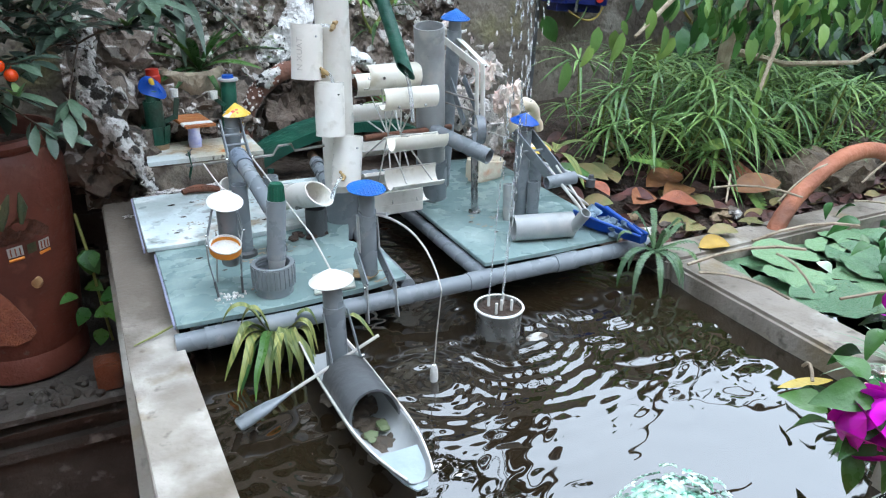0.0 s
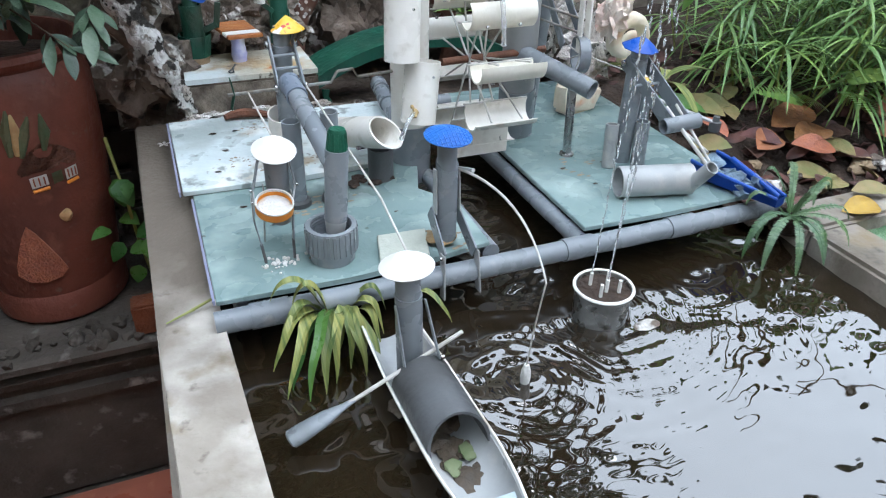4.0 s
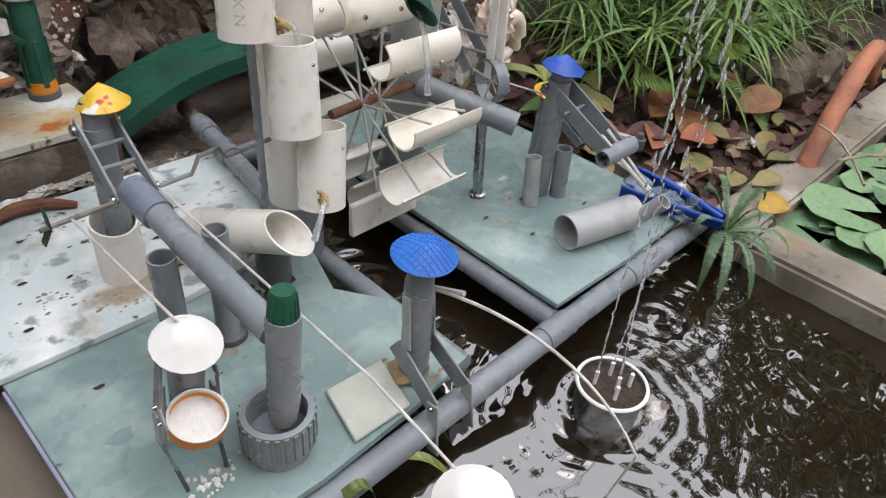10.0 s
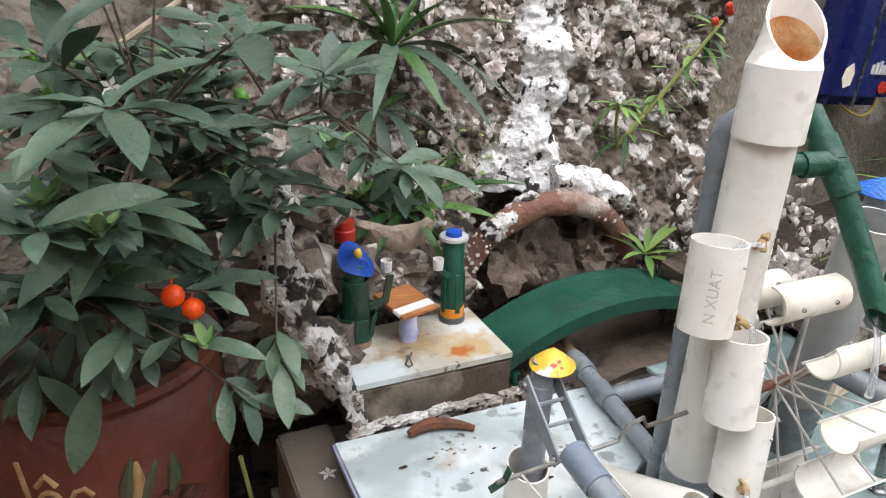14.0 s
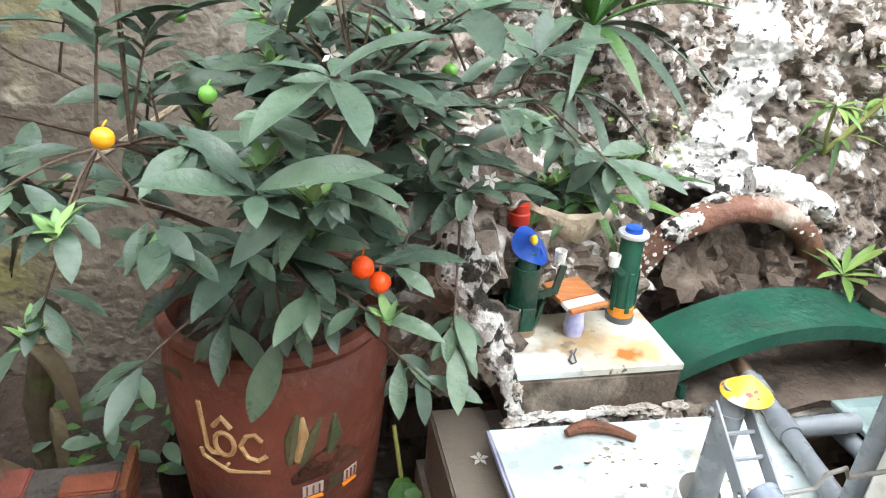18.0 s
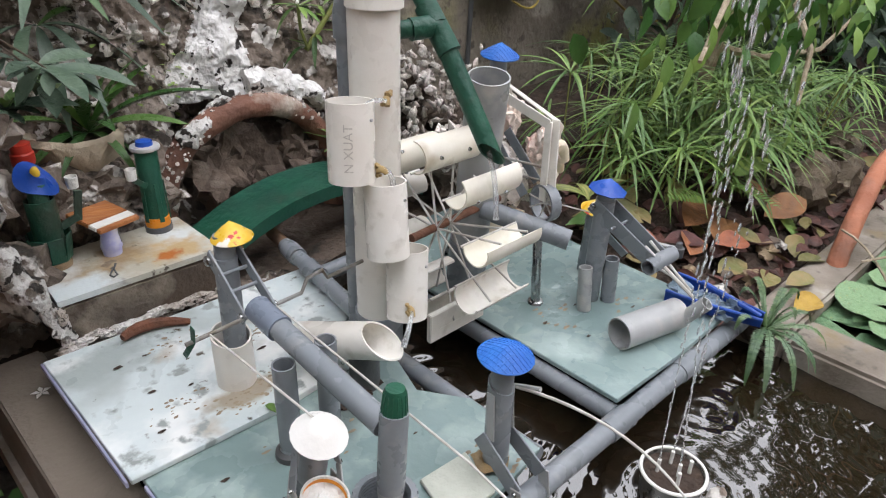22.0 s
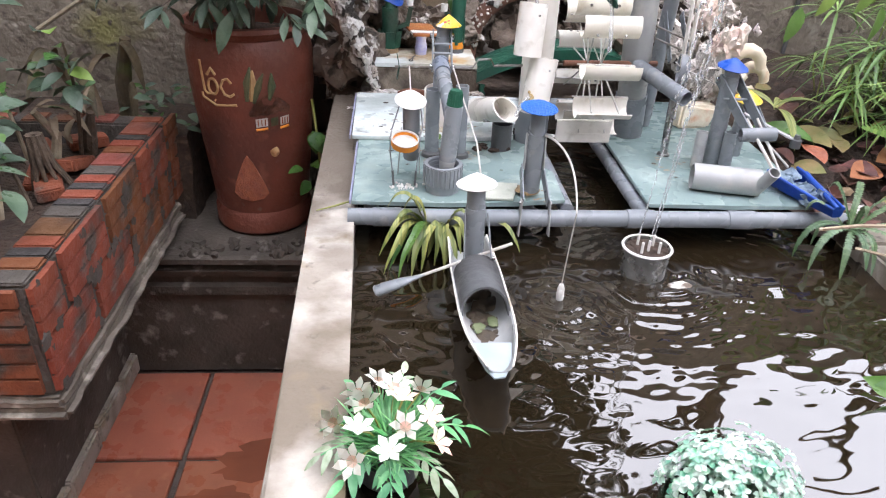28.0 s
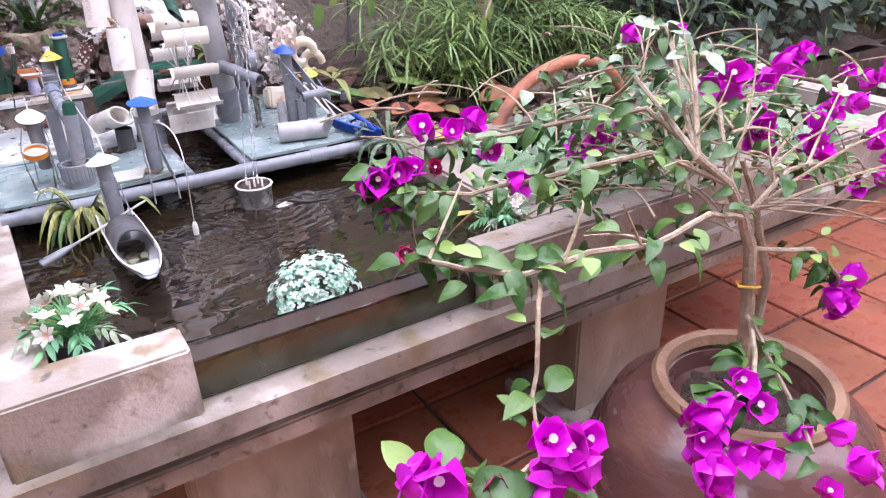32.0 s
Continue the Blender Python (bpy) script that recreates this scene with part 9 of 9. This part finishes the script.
arms = [
    [T[4], (0.72, -0.87, 0.93), (0.64, -0.79, 0.895), (0.56, -0.71, 0.862), (0.508, -0.655, 0.852), (0.475, -0.62, 0.872)],
    [(0.508, -0.655, 0.852), (0.50, -0.63, 0.842), (0.472, -0.60, 0.835)],
    [T[3], (0.74, -0.95, 0.87), (0.60, -0.99, 0.885), (0.50, -1.00, 0.91), (0.42, -1.00, 0.915), (0.395, -0.94, 0.90), (0.378, -0.865, 0.885)],
    [(0.44, -1.00, 0.915), (0.40, -1.045, 0.885), (0.385, -1.06, 0.83), (0.365, -1.10, 0.80), (0.33, -1.13, 0.815)],
    [(0.365, -1.10, 0.80), (0.30, -1.13, 0.83), (0.245, -1.125, 0.865)],
    [T[4], (0.88, -0.84, 0.95), (1.0, -0.76, 0.90), (1.137, -0.70, 0.845)],
    [T[5], (0.86, -0.80, 1.02), (1.02, -0.68, 0.98), (1.3, -0.62, 0.90), (1.60, -0.60, 0.835)],
    [T[5], (0.80, -0.76, 0.99), (0.84, -0.66, 0.92), (0.905, -0.60, 0.835)],
    [T[3], (0.97, -0.90, 0.86), (1.10, -0.86, 0.83), (1.18, -0.80, 0.81), (1.42, -0.80, 0.71)],
    [T[2], (0.97, -0.96, 0.76), (1.04, -0.97, 0.70), (1.08, -0.95, 0.66)],
    [T[1], (0.83, -0.99, 0.66), (0.74, -1.05, 0.68), (0.665, -1.06, 0.69)],
    [T[1], (0.86, -1.03, 0.60), (0.82, -1.10, 0.57)],
    [T[4], (0.78, -0.80, 0.96), (0.72, -0.68, 0.92), (0.64, -0.60, 0.89), (0.60, -0.57, 0.885)],
    [T[5], (0.90, -0.72, 1.04), (1.10, -0.52, 1.0), (1.25, -0.42, 0.95)],
    [(1.0, -0.76, 0.90), (1.12, -0.55, 0.86), (1.2, -0.4, 0.84)],
    [(0.84, -0.66, 0.92), (0.95, -0.48, 0.86), (1.0, -0.36, 0.83)],
]
for i in range(34):
    line = [V(p) for p in arms[(0, 2, 5, 6, 7, 8, 12, 13, 14, 15)[i % 10]]]
    k = rng.randrange(len(line) - 1)
    s = line[k].lerp(line[k + 1], rng.random())
    d = (line[k + 1] - line[k]).normalized() + V((rng.gauss(0, 0.5), rng.gauss(0, 0.5), rng.gauss(0.1, 0.4)))
    e = s + d.normalized() * spread(0.07, 0.22)
    e.x, e.y = max(e.x, 0.50), min(max(e.y, -1.10), -0.56)
    rod(boug, "twig", bezier(s, s.lerp(e, 0.5) + V((spread(-0.03, 0.03), spread(-0.03, 0.03), spread(0.0, 0.04))), e, 6), [0.0021 - 0.00022 * k for k in range(7)], STEM_PALE, seg=5)
whip = random.Random(21)
for i in range(22):
    a = V((whip.uniform(0.74, 0.96), whip.uniform(-0.94, -0.82), whip.uniform(0.80, 0.94)))
    g = radians(whip.uniform(-35, 75))
    b = a + V((math.cos(g), math.sin(g) * 0.6, whip.uniform(-0.45, 0.30))) * whip.uniform(0.18, 0.42)
    rod(boug, "whip", bezier(a, a.lerp(b, 0.5) + V((0, 0, whip.uniform(-0.01, 0.07))), b, 8), [0.0024 - 0.00016 * k for k in range(9)], STEM_PALE if i % 3 else STEM_GREY, seg=5)
bleaf = [leaf_mesh("boug_leaf", 0.038, 0.022, LEAF_MID, 0.45, 0.45, 10, 0.4, 0.035), leaf_mesh("boug_leaf_b", 0.032, 0.018, LEAF_MID, 0.7, 0.5, 9, 0.4, 0.03), leaf_mesh("boug_leaf_light", 0.026, 0.014, LEAF_LIGHT, 0.2, 0.3, 6, 0.42)]
pale_b = leaf_mesh("boug_leaf_pale", 0.038, 0.022, LEAF_PALE, 0.3, 0.25, 6, 0.4)
count, rest = 0, []
for ai, pts in enumerate(arms):
    pts = [V(p) for p in pts]
    fine = []
    for a, b in zip(pts, pts[1:]):
        fine += [a.lerp(b, t) + noise.noise_vector(a.lerp(b, t) * 30) * 0.004 for t in (0, 0.33, 0.66)]
    fine.append(pts[-1])
    rod(boug, "branch", fine, [(0.0040 if ai not in (3, 4) else 0.0027) - 0.0016 * k / (len(fine) - 1) for k in range(len(fine))], STEM_GREY if ai not in (3, 4) else STEM_PALE, seg=6)
    dens = 2 if ai in (3, 4) else 6 if ai in (0, 2) else 5
    for k, p in enumerate(fine[2:]):
        for j in range(rng.randint(1, dens)):
            a = spread(0, 6.28)
            d = V((math.cos(a), math.sin(a), spread(-0.7, 0.5)))
            q = p + d * spread(0.003, 0.022) + V((0, 0, spread(-0.012, 0.012)))
            far = ai in (6, 13, 14, 15) and rng.random() < 0.55
            m = aim(q, d, (spread(-0.3, 0.3), -0.4, 1), spread(-0.5, 0.5), spread(0.75, 1.3) * (1.12 if ai in (3, 4) else 1.0))
            me = pale_b if far else bleaf[rng.choice((0, 0, 1, 1, 2))]
            if count < 290:
                place("leaf", me, m, boug)
                count += 1
            else:
                rest.append((me, m))
for i in range(380):
    p = V((rng.gauss(1.16, 0.17), min(-0.25, rng.gauss(-0.50, 0.13)), rng.gauss(0.83, 0.05)))
    a = spread(0, 6.28)
    rest.append((pale_b if rng.random() < 0.4 else bleaf[1], aim(p, (math.cos(a), math.sin(a), spread(-0.6, 0.4)), (0, -0.2, 1), spread(-0.6, 0.6), spread(0.7, 1.4))))
bm = B()
for i in range(60):
    p = V((rng.gauss(1.1, 0.2), rng.gauss(-0.5, 0.16), rng.gauss(0.85, 0.05)))
    q = p + V((spread(-0.16, 0.16), spread(-0.12, 0.12), spread(-0.06, 0.06)))
    add_tube(bm, bezier(p, p.lerp(q, 0.5) + V((0, 0, 0.02)), q, 4), 0.0018, 5)
own = random.Random(5)
for i in range(70):
    p = V((own.gauss(0.97, 0.12), min(-0.5, own.gauss(-0.74, 0.09)), own.gauss(0.875, 0.045)))
    q = p + V((own.uniform(-0.13, 0.15), own.uniform(-0.10, 0.10), own.uniform(-0.06, 0.07)))
    line = bezier(p, p.lerp(q, 0.5) + V((0, 0, 0.02)), q, 4)
    add_tube(bm, line, 0.0015, 5)
    for w in line[1:]:
        a = own.uniform(0, 6.28)
        if own.random() < 0.7:
            rest.append((bleaf[own.choice((0, 1, 1, 2))], aim(w, (math.cos(a), math.sin(a), own.uniform(-0.6, 0.4)), (0, -0.3, 1), own.uniform(-0.6, 0.6), own.uniform(0.6, 1.1))))
part("twig_mass", bm, STEM_GREY, boug)["kind"] = "stuff"
join_copies("foliage", rest, boug)["kind"] = "stuff"
bract = []
for m in (MAGENTA, CRIMSON):
    bm = B()
    for k in range(3):
        R = Matrix.Rotation(2 * math.pi * k / 3, 4, "Z")
        n, rows = 7, []
        for i in range(n + 1):
            t = i / n
            w = 0.0168 * math.sin(math.pi * (0.12 + 0.88 * t) ** 0.95) ** 0.75 if t < 1 else 0.0002
            y, z = 0.002 + 0.015 * t - 0.002 * t * t + 0.0014 * math.sin(t * 5 + 3 * k), 0.036 * t - 0.009 * t * t + 0.0026 * math.sin(t * 7 + 2 * k)
            rows.append([bm.verts.new(R @ V(p)) for p in ((-w, y - 0.50 * w, z + 0.10 * w * math.sin(t * 9 + k)), (-w * 0.5, y - 0.10 * w, z), (0, y + 0.0012, z), (w * 0.5, y - 0.12 * w, z + 0.04 * w), (w, y - 0.55 * w, z - 0.12 * w * math.sin(t * 8 + k)))])
        for a, b in zip(rows, rows[1:]):
            for j in range(4):
                f = bm.faces.new((a[j], a[j + 1], b[j + 1], b[j]))
                f.smooth = True
    n0 = len(bm.faces)
    add_tube(bm, [(0.002, 0, 0.0), (0.003, 0.0, 0.012)], 0.0009, 5)
    add_lathe(bm, [(0.0009, 0), (0.0034, 0.002), (0.0014, 0.0012), (0, 0.001)], (0.003, 0, 0.012), 8)
    bm.faces.ensure_lookup_table()
    for f in bm.faces[n0:]:
        f.material_index = 1
    me = bpy.data.meshes.new("bract_flower")
    bm.to_mesh(me)
    bm.free()
    me.materials.append(m), me.materials.append(PETAL_WHITE)
    bract.append(me)
heads = [((0.488, -0.612, 0.868), 3, 0.018, 0), ((0.440, -0.615, 0.862), 2, 0.012, 0), ((0.530, -0.60, 0.868), 1, 0.010, 0), ((0.470, -0.60, 0.832), 2, 0.014, 0), ((0.600, -0.740, 0.880), 1, 0.0, 0), ((0.376, -0.855, 0.886), 1, 0.0, 1),
         ((0.605, -0.575, 0.895), 4, 0.026, 0), ((0.555, -0.60, 0.878), 2, 0.02, 1), ((0.905, -0.60, 0.830), 4, 0.026, 0), ((1.137, -0.70, 0.842), 6, 0.034, 0), ((1.166, -0.80, 0.812), 5, 0.030, 0),
         ((1.425, -0.80, 0.705), 3, 0.03, 0), ((1.078, -0.95, 0.655), 6, 0.032, 0), ((0.66, -1.06, 0.690), 6, 0.032, 0), ((0.62, -1.075, 0.665), 2, 0.02, 0), ((0.82, -1.10, 0.575), 6, 0.045, 0), ((0.59, -1.10, 0.652), 3, 0.022, 0),
         ((0.325, -1.14, 0.842), 4, 0.022, 0), ((0.385, -1.12, 0.815), 3, 0.018, 0), ((0.238, -1.122, 0.876), 4, 0.018, 0), ((0.285, -1.14, 0.84), 3, 0.012, 1), ((1.605, -0.60, 0.832), 5, 0.05, 0), ((1.628, -0.50, 0.885), 4, 0.04, 0), ((1.286, -0.40, 0.945), 1, 0.01, 0), ((1.164, -0.40, 0.965), 1, 0.01, 0), ((1.75, -0.62, 0.84), 3, 0.05, 0), ((1.5, -0.72, 0.78), 2, 0.04, 0), ((0.985, -0.74, 0.925), 3, 0.028, 0), ((1.24, -0.66, 0.90), 4, 0.03, 0)]
for at, n, sd, kind in heads:
    for k in range(n):
        p = V(at) + V((rng.gauss(0, sd), rng.gauss(0, sd * 0.6), rng.gauss(0, sd * 0.7)))
        s = (1.08 if at[1] < -1.11 else 1.25 if at[1] < -1.0 else 1.30) * spread(0.85, 1.1) * (0.55 if kind else 1.0)
        place("bract_flower", bract[1 if kind else 0], aim(p, (spread(-1, 1), spread(-0.2, 0.8), spread(-0.3, 1)), (spread(-0.6, 0.4), -1, spread(0.0, 1.0)), 0, s), boug)

# ---- trees over the wall ----
crown_leaf = leaf_mesh("crown_leaf", 0.19, 0.09, LEAF_DARK, 0.3, 0.2, 3)


def big_tree(base, blobs, label, n):
    t = thing("garden_tree", base, label, "tree", "yard trees")
    c = sum((V(b[0]) for b in blobs), V((0, 0, 0))) / len(blobs)
    rod(t, "trunk", [V(base), V(base).lerp(c, 0.5) + V((0.05, 0, 0)), c], [0.09, 0.07, 0.04], STEM_BROWN, seg=10)
    items = []
    for b, r in blobs:
        rod(t, "limb", bezier(V(base).lerp(c, 0.6), (V(base) + V(b)) / 2 + V((0, 0, 0.4)), b, 5), [0.04, 0.035, 0.03, 0.022, 0.015, 0.008], STEM_BROWN, seg=7)
        for k in range(n):
            d = V((rng.gauss(0, 1), rng.gauss(0, 1), rng.gauss(0, 1)))
            p = V(b) + d.normalized() * r * spread(0.35, 1.05) * V((1, 1, 1)).length / 1.732
            items.append((crown_leaf, aim(p, (spread(-1, 1), spread(-1, 1), spread(-1, 0.5)), (0, 0, 1), spread(-1, 1), spread(0.7, 1.5))))
    join_copies("crown", items, t)["kind"] = "stuff"


blobs = [((x + spread(-0.15, 0.15), 1.75 + spread(-0.25, 0.25), z), 0.55) for x in (-2.2, -1.7, -1.2, -0.7, -0.2, 0.3, 0.8) for z in (2.1, 2.9, 3.7)]
big_tree((-0.9, 1.9, 0.0), blobs[:12], "leafy tree standing behind the garden wall", 330)
big_tree((0.5, 2.1, 0.0), blobs[12:] + [((0.2, 1.2, 3.6), 0.5), ((0.7, 1.0, 3.5), 0.45)], "leafy tree standing behind the garden wall", 330)
big_tree((2.9, 2.2, 0.0), [((2.3, 2.2, 1.9), 0.4), ((3.3, 1.7, 2.0), 0.5), ((1.7, 2.0, 2.0), 0.4)], "leafy tree standing behind the garden wall", 300)
# added crowns out of view, which shade the pot and planter side
big_tree((-2.3, -1.2, 0.0), [((x, y, z), 0.75) for x, y, z in ((-2.2, -0.3, 2.6), (-2.2, -1.3, 2.6), (-2.1, -2.2, 2.7), (-1.9, -0.9, 3.3), (-1.9, -2.0, 3.3), (-1.1, -2.0, 3.2), (-0.3, -2.6, 3.5))], "unseen leafy crowns added over the yard's left to block sky light", 300)
big_tree((1.9, 1.9, 0.0), [((1.5, 1.4, 3.4), 0.5), ((1.2, 1.25, 4.0), 0.5), ((1.95, 1.6, 3.9), 0.45)], "thinly leaved tree standing behind the garden wall", 75)
# added out of view so that the right-hand water mirrors dark leaves
big_tree((4.9, -0.6, 0.0), [((x, y, z), 0.6) for x, y, z in ((3.95, 0.2, 2.6), (3.95, 0.45, 3.4), (3.85, -0.4, 3.0), (3.8, -0.4, 3.9), (3.75, 0.2, 4.2), (3.9, -1.2, 3.2), (3.8, -1.2, 4.1), (4.3, -2.2, 2.7))], "unseen leafy tree added beyond the side wall to darken reflections", 260)

# ---- floor tiles and planter bricks, each its own piece ----
floor = thing("floor", (0, -1, -0.012), "terracotta floor tiles with dark cement joints", "floor", kind="structure")
tile_me = []
for k in range(3):
    bm = B()
    add_box(bm, (0.006, 0.006, -0.011), (0.294, 0.294, 0.0), None, 0.0)
    bmesh.ops.bevel(bm, geom=[e for e in bm.edges if all(v.co.z > -0.005 for v in e.verts)], offset=0.003, segments=1, affect="EDGES")
    rough_up(bm, 0.0012, 6 + k)
    me = bpy.data.meshes.new("tile")
    bm.to_mesh(me)
    bm.free()
    me.materials.append(TILE)
    tile_me.append(me)
for i in range(-4, 15):
    for j in range(-13, 1):
        x, y = -0.40 + 0.3 * i, 0.172 + 0.3 * j
        place("tile", tile_me[(i * 7 + j * 3) % 3], Matrix.Translation((x + spread(-0.002, 0.002), y + spread(-0.002, 0.002), spread(-0.001, 0.001))), floor)
    
brick_me = []
for ln in (0.172, 0.08):
    bm = B()
    # a brick face with two long grooves, its length along +Y and its face towards +X
    prof = [(0, 0.0), (0.010, 0.0), (0.010, 0.027), (0.000, 0.0275), (0.000, 0.0325), (0.010, 0.033), (0.010, 0.057), (0.000, 0.0575), (0.000, 0.0625), (0.010, 0.063), (0.010, 0.090), (0, 0.090)]
    ends = [[bm.verts.new((x, y, z)) for x, z in prof] for y in (0, ln)]
    for k in range(len(prof)):
        j = (k + 1) % len(prof)
        bm.faces.new((ends[0][k], ends[0][j], ends[1][j], ends[1][k]))
    bm.faces.new(ends[0][::-1]), bm.faces.new(ends[1])
    bmesh.ops.recalc_face_normals(bm, faces=bm.faces)
    rough_up(bm, 0.0008, 60)
    me = bpy.data.meshes.new("brick")
    bm.to_mesh(me)
    bm.free()
    me.materials.append(BRICK)
    brick_me.append(me)
for row in range(2):
    z = 0.440 + row * 0.100
    y = -0.101 - (0.08 if row % 2 else 0.0)
    while y < 0.60:
        y0 = max(y, -0.099)
        short = y < -0.105 or y + 0.172 > 0.63
        place("brick", brick_me[1 if short else 0], pose(-0.4645, y0, z, 0, 0, 0), planter)
        y = y0 + (0.08 if short else 0.172) + 0.022
    x = -0.478
    k = row
    while x > -1.2:
        place("brick", brick_me[1 if k == 1 else 0], pose(x, -0.0995, z, 0, 0, -90) @ Matrix.Translation((0, -(0.08 if k == 1 else 0.172), 0)), planter)
        x -= (0.08 if k == 1 else 0.172) + 0.020
        k = 0
top_me = []
for ln, m in ((0.034, BRICK), (0.028, BRICK_BLACK), (0.062, BRICK_SOOTY), (0.040, MORTAR), (0.076, BRICK_SOOTY)):
    bm = B()
    add_box(bm, (-0.033, 0, 0), (0.033, ln, 0.008), None, 0.003)
    rough_up(bm, 0.001, 60)
    me = bpy.data.meshes.new("brick_top")
    bm.to_mesh(me)
    bm.free()
    me.materials.append(m)
    top_me.append(me)
y = -0.099
for k in (3, 0, 1, 0, 2, 3, 1, 0, 1, 0, 3, 2, 0, 0, 1, 4, 0):
    place("brick", top_me[k], Matrix.Translation((-0.497, y, 0.632)), planter)
    y += (0.034, 0.028, 0.062, 0.040, 0.076)[k] + 0.0025
x = -0.57
for k in range(7):
    place("brick", top_me[4 if k % 2 else 2], pose(x, 0.606, 0.632, 0, 0, 90) @ Matrix.Scale(0.8, 4), planter)
    x -= 0.076
bm = B()
for i in range(60):
    y, z = rng.choice((-0.09, 0.075, 0.094, 0.27, 0.29, 0.465, 0.56)) + rng.gauss(0, 0.012), spread(0.436, 0.632)
    if rng.random() < 0.45:
        y, z = spread(-0.10, 0.57), 0.536 + rng.gauss(0, 0.006)
    add_lump(bm, (-0.4550, y, z), spread(0.005, 0.015), i * 1.7, 0.8, 2, 2.0, (0.13, 1.0, 1.0))
part("mortar_smear", bm, MORTAR, planter, "grey mortar smeared over the joints")["kind"] = "stuff"
